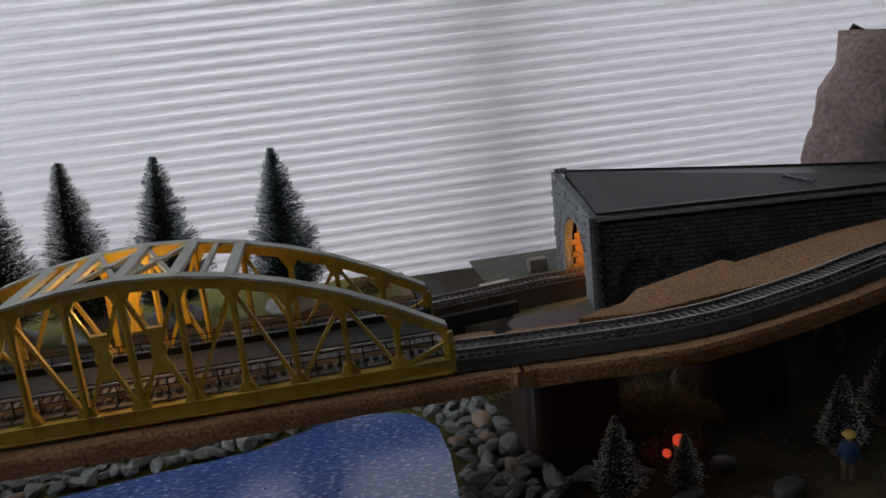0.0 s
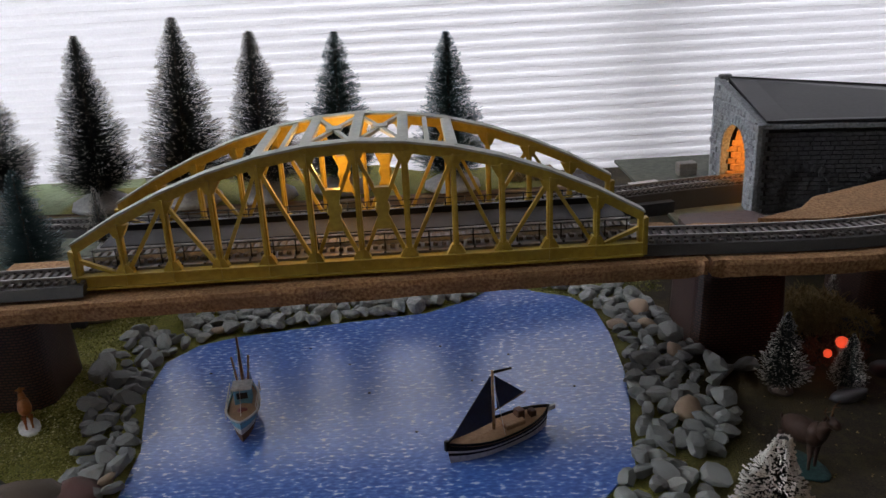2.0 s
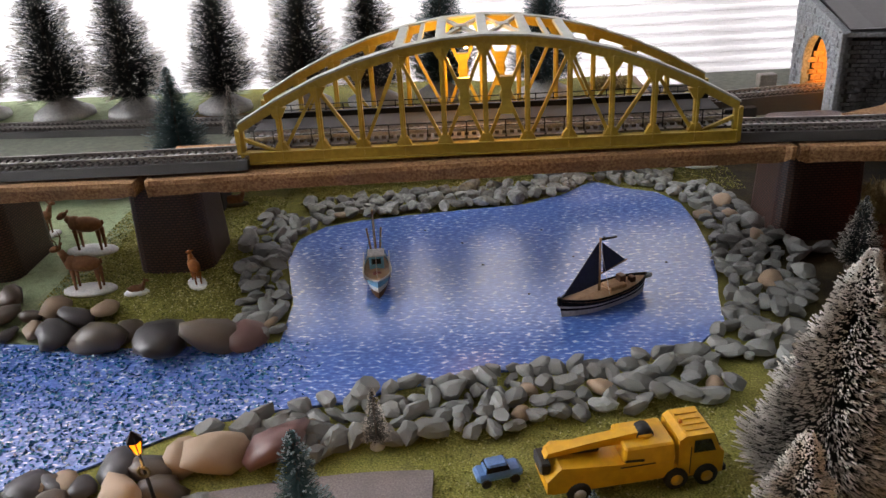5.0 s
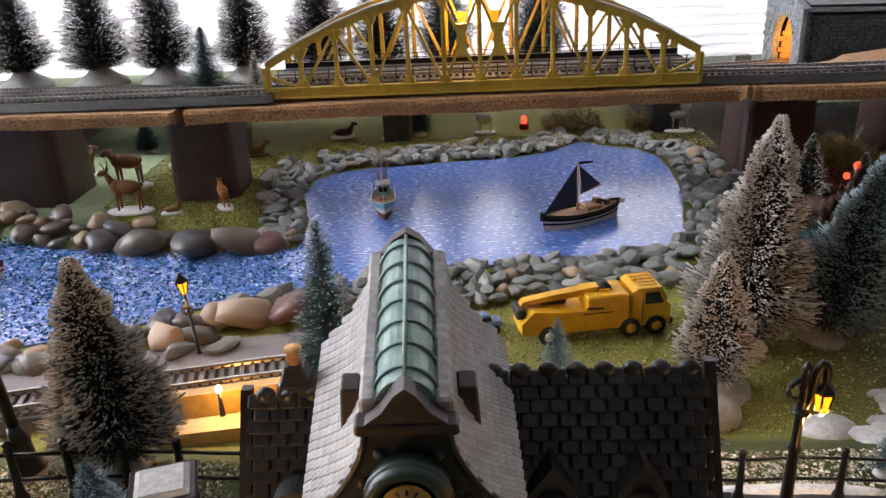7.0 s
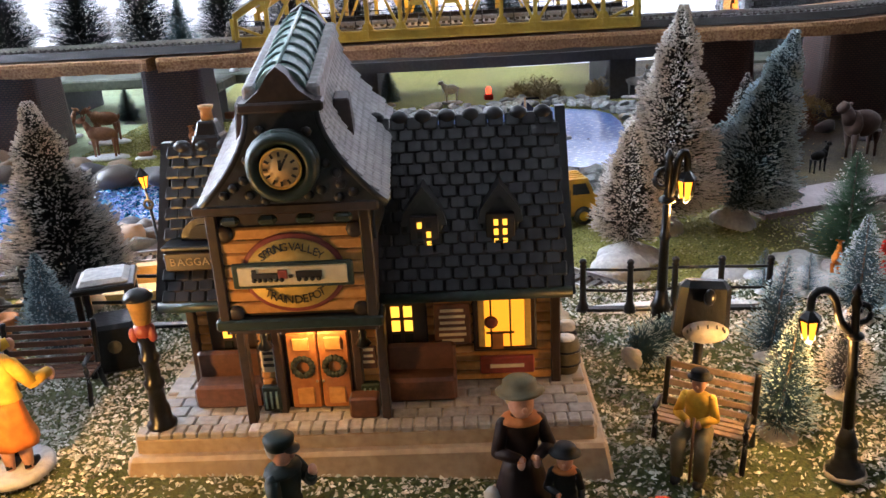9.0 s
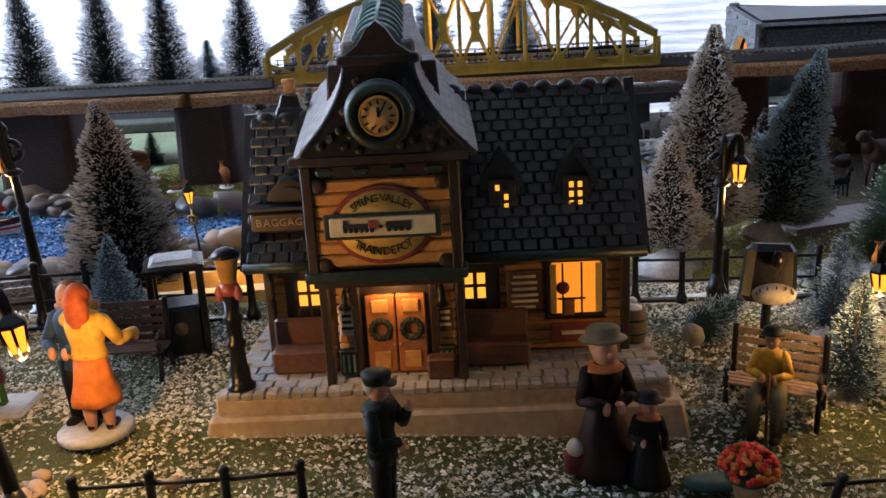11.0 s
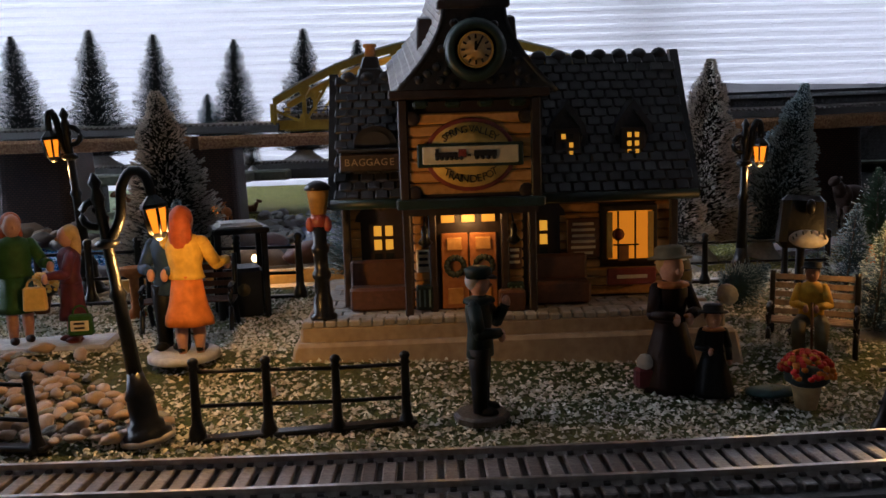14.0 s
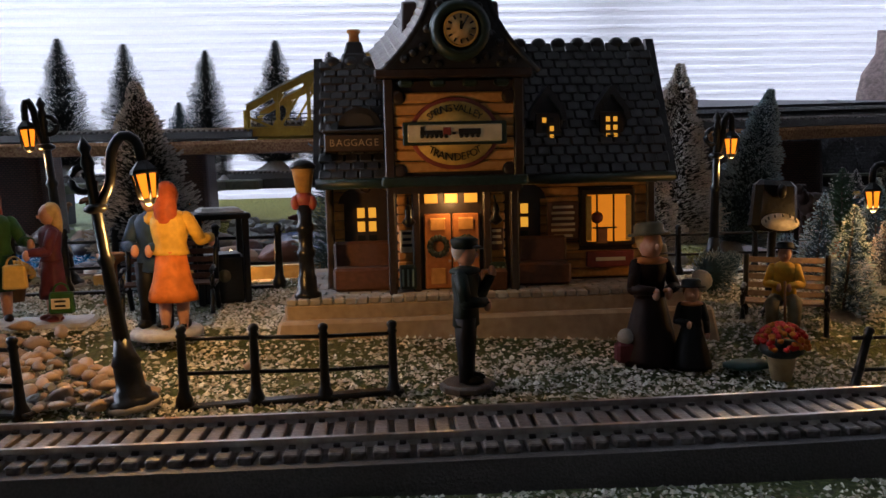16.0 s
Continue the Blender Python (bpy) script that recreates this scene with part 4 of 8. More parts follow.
        for z in (zb + 0.017, zb + 0.021):
            rail.tube([(x0 + 0.006, y + inner, z), (x1 - 0.006, y + inner, z)], 0.0004, BLACK_IRON, 5)
        for k in range(25):
            x = x0 + 0.008 + (x1 - x0 - 0.016) * k / 24
            rail.tube([(x, y + inner, zb + 0.008), (x, y + inner, zb + 0.0215)], 0.0005, BLACK_IRON, 5)
        part("hand_rail", rail, t, "thin black hand rail")
        return t

    ya, yb = 0.5355, 0.621
    truss(ya, 0.0075)
    truss(yb, -0.0075)
    deck = Build().box((x1 - x0, yb - ya - 0.005, 0.0035), ((x0 + x1) / 2, (ya + yb) / 2, zb + 0.0085), DECK)
    for k in range(25):
        part("deck_slat", Build().box((0.0014, yb - ya - 0.004, 0.001), (x0 + 0.007 + (x1 - x0 - 0.014) * k / 24, (ya + yb) / 2, zb + 0.0107), BLACK_IRON), br)
    part("deck", deck, br, "grey slatted deck")
    part("walkway", Build().box((x1 - x0, 0.036, 0.0012), ((x0 + x1) / 2, 0.5935, zb + 0.0118), BLACK_CARD), br, "black walkway beside the track")
    bearer = Build().box((x1 - x0, 0.003, 0.0065), ((x0 + x1) / 2, yb - 0.013, zb + 0.0135), BLACK_IRON)
    part("kerb_beam", bearer, br)
    # portal braces across the top, two crossed bays in the middle
    for k in (4, 5, 6, 7, 8):
        x = xs[k] if k != 6 else xs[6]
        part("cross_brace", Build().box((0.007, yb - ya, 0.0034), (x, (ya + yb) / 2, top(x) - 0.0004), GREY_STEEL, bevel=0.0005), br, "pale grey cross beam")
    for k in (4.5, 7.5):
        x = x0 + (x1 - x0) * k / n
        part("cross_brace", Build().box((0.003, yb - ya, 0.0026), (x, (ya + yb) / 2, top(x) - 0.001), GREY_STEEL), br)
    for k in (5, 6):
        xm, z = (xs[k] + xs[k + 1]) / 2, top((xs[k] + xs[k + 1]) / 2) - 0.001
        dx, dy = xs[k + 1] - xs[k], yb - ya
        for s in (1, -1):
            part("wind_brace", Build().box((math.hypot(dx, dy) - 0.006, 0.0028, 0.0022), (xm, (ya + yb) / 2, z), GREY_STEEL, (0, 0, s * math.degrees(math.atan2(dy, dx)))), br)
        part("wind_boss", Build().lathe([(0.0055, -0.001), (0.0055, 0.0012)], (xm, (ya + yb) / 2, z + 0.0006), GREY_STEEL, 10, smooth=False), br)
    bulb = Build().ball((0.0022, 0.0022, 0.003), ((x0 + x1) / 2 - 0.012, (ya + yb) / 2 + 0.002, top(0) - 0.014), BULB)
    part("bulb", bulb, br, "small warm bulb under the crown")
    lamp("bridge_bulb_light", ((x0 + x1) / 2 - 0.012, (ya + yb) / 2 + 0.002, top(0) - 0.019), 0.2, (1.0, 0.5, 0.1), 0.003)
    part("bridge_track_rail", ribbon(smooth_path([(x0, 0.556, zb + 0.0105), (x1, 0.556, zb + 0.0105)], 0.1), [(-0.0092, 0.002), (-0.0074, 0.002), (-0.0078, 0.0046), (-0.0088, 0.0046)], RAIL), br)
    part("bridge_track_rail", ribbon(smooth_path([(x0, 0.556, zb + 0.0105), (x1, 0.556, zb + 0.0105)], 0.1), [(0.0074, 0.002), (0.0092, 0.002), (0.0088, 0.0046), (0.0078, 0.0046)], RAIL), br)
    for k in range(int((x1 - x0) / 0.0054)):
        ob = new("bridge_sleeper", SLEEPER)
        ob.parent, ob.location = br, (x0 + 0.004 + 0.0054 * k, 0.556, zb + 0.012)


bridge()


# ---- tunnel ----
def skew(build, x0, rate=-0.16, drop=0.0, y_ref=0.748):
    """Swings the tunnel's long sides towards the near track, and lets the far eave fall."""
    build.v = [(x, y + rate * (x - x0), z + drop * (x - x0) * (y - y_ref)) for x, y, z in build.v]
    return build


def tunnel():
    x0, x1, ya, yb, zg, zt = 0.331, 0.66, 0.748, 0.868, 0.044, 0.129
    t = thing("tunnel", (0, 0, 0), "grey stone tunnel with black card roof and warm light inside", "tunnel")
    yc, rad, spring = 0.806, 0.031, 0.086
    arc = [(yc + rad * math.cos(radians(a)), spring + rad * 1.0 * math.sin(radians(a))) for a in range(0, 181, 12)]
    arc[0], arc[-1] = (yc + rad, spring), (yc - rad, spring)
    face = Build()
    lo = 0.046
    inner = [(yc + rad, lo)] + arc + [(yc - rad, lo)]
    # face built as a strip between opening and outer edge
    outer = [(yb, lo)] + [(yb - (yb - ya) * k / (len(arc) - 1), 0.153 - 0.024 * k / (len(arc) - 1)) for k in range(len(arc))] + [(ya, lo)]
    outer[1], outer[-2] = (yb, 0.153), (ya, zt)
    pts, faces, m = [], [], len(inner)
    for dx in (0.0, 0.008):
        pts += [(x0 + dx + (y - ya) * 0.02, y, z) for y, z in inner] + [(x0 + dx + (y - ya) * 0.02, y, z) for y, z in outer]
    for i in range(m - 1):
        faces += [(i, i + 1, m + i + 1, m + i), (2 * m + i + 1, 2 * m + i, 3 * m + i, 3 * m + i + 1), (i + 1, i, 2 * m + i, 2 * m + i + 1), (m + i, m + i + 1, 3 * m + i + 1, 3 * m + i)]
    face.add(pts, faces, GREY_STONE)
    portal = part("portal", face, t, "grey cast stone portal wall")
    rnd = random.Random(6)
    for k in range(15):
        a = radians(6 + 12 * k)
        b = Build().box((0.003, 0.0062, 0.009), (x0 + 0.0005 + (yc - ya) * 0.02 + 0.035 * math.cos(a) * 0.02, yc + (rad + 0.0052) * math.cos(a), spring + (rad + 0.0052) * math.sin(a)), GREY_STONE, (math.degrees(a) - 90, 0, 0), bevel=0.0007)
        part("arch_stone", b, portal)
    stones = Build()
    z = 0.05
    row = 0
    while z < 0.155:
        y = ya + (0.003 if row % 2 else 0.0)
        while y < yb - 0.004:
            w = rnd.uniform(0.006, 0.011)
            cy, topz = y + w / 2, 0.129 + (y - ya) / (yb - ya) * 0.024
            far = math.hypot(cy - yc, max(0, z - spring)) if z > spring else abs(cy - yc)
            if far > rad + 0.012 and z < topz - 0.004 and cy + w / 2 < yb:
                stones.box((0.003, w - 0.0009, 0.0058), (x0 - 0.0002 + (cy - ya) * 0.02, cy, z), GREY_STONE, (rnd.uniform(-4, 4), 0, 1.2), bevel=0.0008)
            y += w
        z += 0.0068
        row += 1
    tagged(part("rubble_face", stones, portal), kind="stuff")
    part("corner_strip", Build().box((0.005, 0.005, zt - zg + 0.001), (x0 - 0.001, ya - 0.001, (zt + zg) / 2), GREY_STONE, bevel=0.0006), t, "pale corner edging")
    part("corner_cap", Build().box((0.012, 0.006, 0.006), (x0 + 0.011, yb - 0.004, 0.153), GREY_STONE, bevel=0.0006), t)
    side = Build().box((x1 - x0, 0.006, zt - zg), ((x0 + x1) / 2, ya + 0.0085, (zt + zg) / 2), BLACK_CARD)
    wall = part("side_wall", skew(side, x0), t, "dark brick side wall with blind arches")
    bricks, z, row = Build(), zg + 0.002, 0
    arches = [0.372, 0.443, 0.512, 0.58, 0.645]
    while z < zt - 0.006:
        x = x0 + 0.005 + (0.0045 if row % 2 else 0)
        while x < x1:
            w = rnd.uniform(0.0075, 0.0105)
            inside = any(abs(x + w / 2 - c) < 0.0225 and z < 0.066 + math.sqrt(max(0, 0.0225 ** 2 - (x + w / 2 - c) ** 2)) for c in arches)
            bricks.box((w - 0.0008, 0.0024, 0.0034), (x + w / 2, ya + (0.0048 if inside else 0.0014) + rnd.uniform(-0.0004, 0.0004), z), DARK_BRICK, (0, rnd.uniform(-2, 2), 0))
            x += w
        z += 0.0041
        row += 1
    for c in arches:
        for k in range(11):
            a = radians(9 + 16.2 * k)
            bricks.box((0.0042, 0.004, 0.0068), (c + 0.0255 * math.cos(a), ya + 0.001, 0.066 + 0.0255 * math.sin(a)), DARK_BRICK, (0, 90 - math.degrees(a), 0), bevel=0.0006)
    tagged(part("brickwork", skew(bricks, x0), wall), kind="stuff")
    part("ledge", skew(Build().box((x1 - x0 + 0.004, 0.005, 0.0045), ((x0 + x1) / 2, ya, zt - 0.0015), GREY_STONE, bevel=0.0005), x0), t, "grey coping ledge")
    roof = Build()
    roof.prism([(x0 + 0.004, ya - 0.002, zt + 0.002), (x1, ya - 0.002, zt + 0.002), (x1, yb, 0.153), (x0 + 0.014, yb, 0.153)], (0, 0, 0.002), ROOF_CARD)
    roof.prism([(0.53, ya + 0.02, zt + 0.0098), (0.533, ya + 0.02, zt + 0.0098), (0.52, ya + 0.045, zt + 0.0165), (0.517, ya + 0.045, zt + 0.0165)], (0, 0, 0.0012), GREY_STONE)
    part("roof", skew(roof, x0, drop=-0.7), t, "matt black card roof with a scuff")
    back = Build().box((x1 - x0 - 0.01, 0.004, 0.11), ((x0 + x1) / 2 + 0.01, yb - 0.003, 0.1), BLACK_CARD)
    part("rear_wall", skew(back, x0, drop=-0.7), t)
    lining, pts, faces = Build(), [], []
    m = len(inner)
    for x in (x0 + 0.006, x0 + 0.2):
        pts += [(x + (y - ya) * 0.1, yc + (y - yc) * 1.03, z) for y, z in inner]
    faces = [(i, i + 1, m + i + 1, m + i) for i in range(m - 1)] + [tuple(range(m, 2 * m))]
    lining.add(pts, faces, TUNNEL_BRICK)
    line = part("lining", lining, t, "red brick lining glowing in warm light")
    lb = Build()
    for r in range(10):
        for k in range(12):
            zc = 0.049 + 0.0062 * r
            if zc < spring + 0.012:
                inset = yc + rad * (math.cos(math.asin(max(0, min(1, (zc - spring) / rad)))) if zc > spring else 1)
                lb.box((0.0098, 0.0016, 0.0052), (x0 + 0.012 + k * 0.0108 + (0.005 if r % 2 else 0), inset + 0.0008, zc), TUNNEL_BRICK, bevel=0.0003)
    tagged(part("lining_bricks", lb, line), kind="stuff")
    lamp("tunnel_light", (x0 + 0.05, yc - 0.01, 0.104), 0.32, (1.0, 0.54, 0.14), 0.004)


tunnel()


def mountain():
    b = Build()
    pts, faces, nu, nv = [], [], 26, 14
    for j in range(nv + 1):
        for i in range(nu):
            a, t = 2 * math.pi * i / nu, j / nv
            r = (0.03 * (1 - t) ** 0.5 + 0.1 * (1 - t * 0.12)) * (1 + 0.16 * noise.noise((math.cos(a) * 2, math.sin(a) * 2, t * 4)))
            pts.append((0.782 + r * math.cos(a), 0.93 + 0.55 * r * math.sin(a), 0.056 + t * 0.19 + 0.02 * noise.noise((math.cos(a) * 3, math.sin(a) * 3, 7 + t * 2))))
    for j in range(nv):
        for i in range(nu):
            faces.append((j * nu + i, j * nu + (i + 1) % nu, (j + 1) * nu + (i + 1) % nu, (j + 1) * nu + i))
    faces.append(tuple(nv * nu + i for i in range(nu)))
    b.add(pts, faces, surface("rose_grey_rock", (0.36, 0.26, 0.24), (0.2, 0.15, 0.14), 0.9, fine=180, broad=25, bump=0.8, depth=0.002), True)
    solid("mountain_rock", b, (0, 0, 0), "rose-grey crumpled plaster mountain behind the tunnel", "rock")


mountain()


# ---- bottle-brush firs ----
def brush_tree(name, at, height, radius, bristle, label, frost=0.35, count=3500, base=SNOW_GREY, seed=1, lean=(0.0, 0.0), blunt=0.0, base_size=0.5, group="bottle-brush firs", mesh_from=None, trunk=0.12):
    """A twisted-wire trunk, thousands of bristles, flocked tips and a cast foot."""
    t = thing(name, at, label, "tree", group)
    t.rotation_euler = (radians(lean[1]), radians(lean[0]), seed * 1.3 if not any(lean) else 0)
    if mesh_from:
        t.scale = [height / mesh_from[1] for _ in range(3)]
        for child in mesh_from[0].children:
            ob = new(child.name.split(".")[0], child.data)
            ob.parent = t
        return t
    rnd, b, f = random.Random(seed), Build(), Build()
    foot = height * 0.06
    part("trunk", Build().tube([(0, 0, 0), (0, 0, height * 0.5), (0, 0, height * 0.98)], [height * 0.016, height * 0.012, height * 0.004], WIRE, 6), t)
    part("foot", Build().lathe([(radius * base_size, 0), (radius * base_size * 0.95, foot * 0.5), (radius * base_size * 0.55, foot * 1.2), (radius * 0.12, foot * 2.2)], (0, 0, -0.0005), base, 12), t, "pale flocked foot")
    pts, faces, fp, ff = [], [], [], []
    for k in range(count):
        h = rnd.random() ** 1.35
        z = height * (trunk + (1 - trunk) * h)
        a = k * 2.39996 + rnd.uniform(-0.3, 0.3)
        wave = 1 + 0.13 * math.sin(h * 26 + a * 2) + 0.1 * noise.noise((math.cos(a) * 2, math.sin(a) * 2, h * 5 + seed))
        low = min(1.0, (h + 0.03) / 0.12)
        r = radius * ((1 - h) ** (0.85 - 0.35 * blunt) * (1 - 0.1 * blunt) + 0.06) * wave * (0.72 + 0.28 * low) * rnd.uniform(0.75, 1.06)
        rise = rnd.uniform(-0.1, 0.35) * r
        c, s = math.cos(a), math.sin(a)
        w = min(height * 0.0023, 0.00024) * rnd.uniform(0.7, 1.3)
        tip = Vector((c * r, s * r, min(height, z + rise)))
        root = Vector((c * r * 0.12, s * r * 0.12, z - 0.1 * r))
        side = Vector((-s, c, rnd.uniform(-0.6, 0.6))).normalized() * w
        n = len(pts)
        pts += [root - side, root + side, tip + side * 0.35, tip - side * 0.35]
        faces.append((n, n + 1, n + 2, n + 3))
        if rnd.random() < frost:
            q, n = tip - (tip - root) * 0.16, len(fp)
            e, up = side.normalized() * min(height * 0.0056, 0.00048) * rnd.uniform(0.5, 1.5), Vector((0, 0, min(height * 0.0075, 0.00062) * rnd.uniform(0.6, 1.2)))
            fp += [q - e, q + e, tip + up, tip - up * 0.4 + Vector((c, s, 0)) * height * 0.004]
            ff += [(n, n + 1, n + 2), (n + 1, n + 3, n + 2), (n + 3, n, n + 2)]
    b.add(pts, faces, bristle)
    part("bristles", b, t)
    if fp:
        part("frosting", f.add(fp, ff, FROST_BLUE if bristle in (BRISTLE_BLUE, BRISTLE_TEAL) else FROST), t, "pale frosted bristle tips")
    return t


def firs():
    z = 0.06
    a = brush_tree("fir_tree", (-0.12, 0.858, z), 0.162, 0.04, BRISTLE, "tall dark bottle-brush fir on the rear shelf", 0.14, 12000, seed=2, base_size=0.75, blunt=0.15, group="rear firs")
    c = brush_tree("fir_tree", (0.066, 0.858, z), 0.152, 0.039, BRISTLE_TEAL, "tall teal-green bottle-brush fir on the rear shelf", 0.16, 12000, seed=3, base_size=0.75, blunt=0.1, group="rear firs")
    for k, (x, y, h, src) in enumerate(((-0.197, 0.858, 0.178, a), (-0.285, 0.858, 0.166, a), (-0.385, 0.86, 0.175, a), (-0.468, 0.862, 0.184, a), (-0.565, 0.865, 0.178, a), (-0.66, 0.87, 0.17, a), (-0.76, 0.88, 0.165, a), (-0.046, 0.868, 0.156, c))):
        t = brush_tree("fir_tree", (x, y, z), h, 0.037, BRISTLE, "tall dark bottle-brush fir on the rear shelf", mesh_from=(src, 0.162 if src is a else 0.152), seed=k * 3, group="rear firs")
        t.rotation_euler = (0.03 * math.sin(k * 2.1), 0.04 * math.cos(k * 1.7), k * 1.1)
    mid = brush_tree("fir_tree", (-0.276, 0.674, 0.0575), 0.087, 0.0285, BRISTLE_TEAL, "pointed teal bottle-brush fir between the tracks", 0.05, 7000, seed=9, group="middle firs")
    small = brush_tree("fir_tree", (-0.243, 0.735, 0.0575), 0.054, 0.0125, BRISTLE, "small dark frosted fir beside the bridge end", 0.35, 2500, seed=12, group="middle firs")
    brush_tree("fir_tree", (-0.56, 0.728, 0.0575), 0.05, 0.016, BRISTLE_BROWN, "small frosted fir by the far curve", 0.5, 2500, seed=13, group="middle firs")
    # near the depot
    brush_tree("fir_tree", (-0.172, 0.168, 0.013), 0.1, 0.028, BRISTLE, "large frosted dark green fir beside the lawn", 0.26, 20000, seed=21, lean=(-3, 0), group="village firs", base_size=0.4)
    brush_tree("fir_tree", (-0.157, 0.115, 0.013), 0.052, 0.0145, BRISTLE_BLUE, "small frosted fir leaning beside the larger one", 0.42, 4000, seed=22, lean=(6, 14), group="village firs")
    brush_tree("fir_tree", (-0.084, 0.205, 0.0), 0.112, 0.0235, BRISTLE_TEAL, "slim teal fir behind the depot", 0.25, 4000, seed=23, group="village firs")
    brush_tree("fir_tree", (-0.076, 0.338, 0.0), 0.038, 0.0085, BRISTLE_BROWN, "tiny brown frosted fir among the stones", 0.5, 1500, seed=24, base=SNOW, group="village firs")
    brush_tree("fir_tree", (0.028, 0.259, 0.0), 0.034, 0.0095, BRISTLE_TEAL, "tiny green fir on a snowy foot", 0.5, 1500, seed=25, base=SNOW, group="village firs", base_size=0.8)
    brush_tree("fir_tree", (0.134, 0.285, 0.0), 0.132, 0.033, BRISTLE_BROWN, "very tall frosted fir beside the pond", 0.34, 30000, seed=26, lean=(4, 0), group="village firs", base_size=0.45)
    brush_tree("fir_tree", (0.107, 0.24, 0.0), 0.077, 0.021, BRISTLE_BROWN, "frosted fir on a snow mound", 0.32, 16000, seed=27, group="village firs", base=SNOW_GREY, base_size=0.9, trunk=0.18)
    brush_tree("fir_tree", (0.18, 0.29, 0.0), 0.118, 0.029, BRISTLE_BLUE, "tall blue-green frosted fir leaning outward", 0.3, 26000, seed=28, lean=(14, 0), group="village firs")
    brush_tree("fir_tree", (0.132, 0.094, 0.01), 0.043, 0.0125, BRISTLE_BLUE, "small frosted fir on the lawn", 0.4, 2500, seed=29, lean=(6, 0), group="lawn firs")
    brush_tree("fir_tree", (0.12, 0.051, 0.004), 0.046, 0.013, BRISTLE_BLUE, "small blue frosted fir behind the bench", 0.35, 2500, seed=30, lean=(5, 0), group="lawn firs", base=PLATFORM, base_size=0.7)
    brush_tree("fir_tree", (0.15, 0.153, 0.013), 0.021, 0.007, BRISTLE_BLUE, "tiny blue-green fir by the fence", 0.4, 1200, seed=31, group="lawn firs")
    brush_tree("fir_tree", (0.168, 0.148, 0.013), 0.02, 0.007, BRISTLE_BLUE, "tiny blue-green fir by the fence", 0.4, 1200, seed=32, group="lawn firs")
    brush_tree("fir_tree", (0.178, 0.122, 0.013), 0.045, 0.0135, BRISTLE_BLUE, "blue-green frosted fir at the lawn's edge", 0.5, 3000, seed=33, group="lawn firs")
    brush_tree("fir_tree", (0.146, 0.062, 0.013), 0.033, 0.011, BRISTLE_BROWN, "small frosted fir at the lawn's edge", 0.6, 2200, seed=36, group="lawn firs")
    brush_tree("fir_tree", (0.213, 0.21, 0.0), 0.062, 0.024, surface("plain_green_bristle", (0.03, 0.1, 0.03), (0.015, 0.055, 0.02), 0.7, bump=0), "bushy plain green fir with toy figures beside it", 0.05, 4500, seed=34, group="lawn firs")
    fallen = brush_tree("fallen_fir", (0.0775, 0.085, 0.0175), 0.04, 0.0105, BRISTLE_BLUE, "small blue-green fir lying on its side on the lawn", 0.4, 2500, seed=35, group="lawn firs", base_size=0.45)
    fallen.rotation_euler = (0, radians(80), radians(42))
    # dark firs by the right piers
    d = brush_tree("fir_tree", (0.263, 0.527, 0.0), 0.057, 0.0165, BRISTLE, "dark frosted fir beside the pier", 0.2, 6000, seed=41, group="dark firs", base=WIRE, base_size=0.5)
    for k, (x, y, h) in enumerate(((0.305, 0.522, 0.041), (0.418, 0.532, 0.055), (0.368, 0.655, 0.04), (0.505, 0.675, 0.05), (0.47, 0.56, 0.06), (0.45, 0.48, 0.06))):
        brush_tree("fir_tree", (x, y, 0.0), h, 0.0165, BRISTLE, "dark frosted fir on bare earth below the curve", mesh_from=(d, 0.057), seed=k * 5, group="dark firs")
    for k, (x, y) in enumerate(((-0.265, 0.72), (-0.075, 0.79), (-0.38, 0.75))):
        brush_tree("fir_tree", (x, y, 0.0), 0.045, 0.0165, BRISTLE_TEAL, "small dark fir under the raised tracks", mesh_from=(mid, 0.087), seed=k * 7, group="middle firs")


firs()


# ---- depot ----
def letters(text, size, material, name, parent, place, label=""):
    """Raised lettering from the built-in font as one mesh; place(u) gives the pose of a letter at its run u (0 to 1)."""
    b = Build()
    widths = []
    for ch in text:
        widths.append(0.35 if ch in " I" else 0.8 if ch in "MWLTE" else 0.75)
    total, run = sum(widths), 0.0
    for ch, w in zip(text, widths):
        if ch != " ":
            cu = bpy.data.curves.new("letter", "FONT")
            cu.body, cu.size, cu.extrude, cu.align_x, cu.align_y, cu.resolution_u = ch, size, 0.00012, "CENTER", "CENTER", 2
            cu.offset = 0
            ob = bpy.data.objects.new("letter", cu)
            me = bpy.data.meshes.new_from_object(ob)
            m = place((run + w / 2) / total)
            b.add([m @ v.co for v in me.vertices], [tuple(f.vertices) for f in me.polygons], material)
            bpy.data.objects.remove(ob)
            bpy.data.curves.remove(cu)
            bpy.data.meshes.remove(me)
        run += w
    return part(name, b, parent, label)


def straight(x, y, z, width):
    return lambda u: pose(x + (u - 0.5) * width, y, z, 90, 0, 0)


def bars(parent, x, y, z, width, rows, pitch, material, seed=1):
    rnd = random.Random(seed)
    for k in range(rows):
        w = width * rnd.uniform(0.65, 0.95)
        part("writing_bar", Build().box((w, 0.0003, pitch * 0.45), (x, y, z - k * pitch), material), parent)


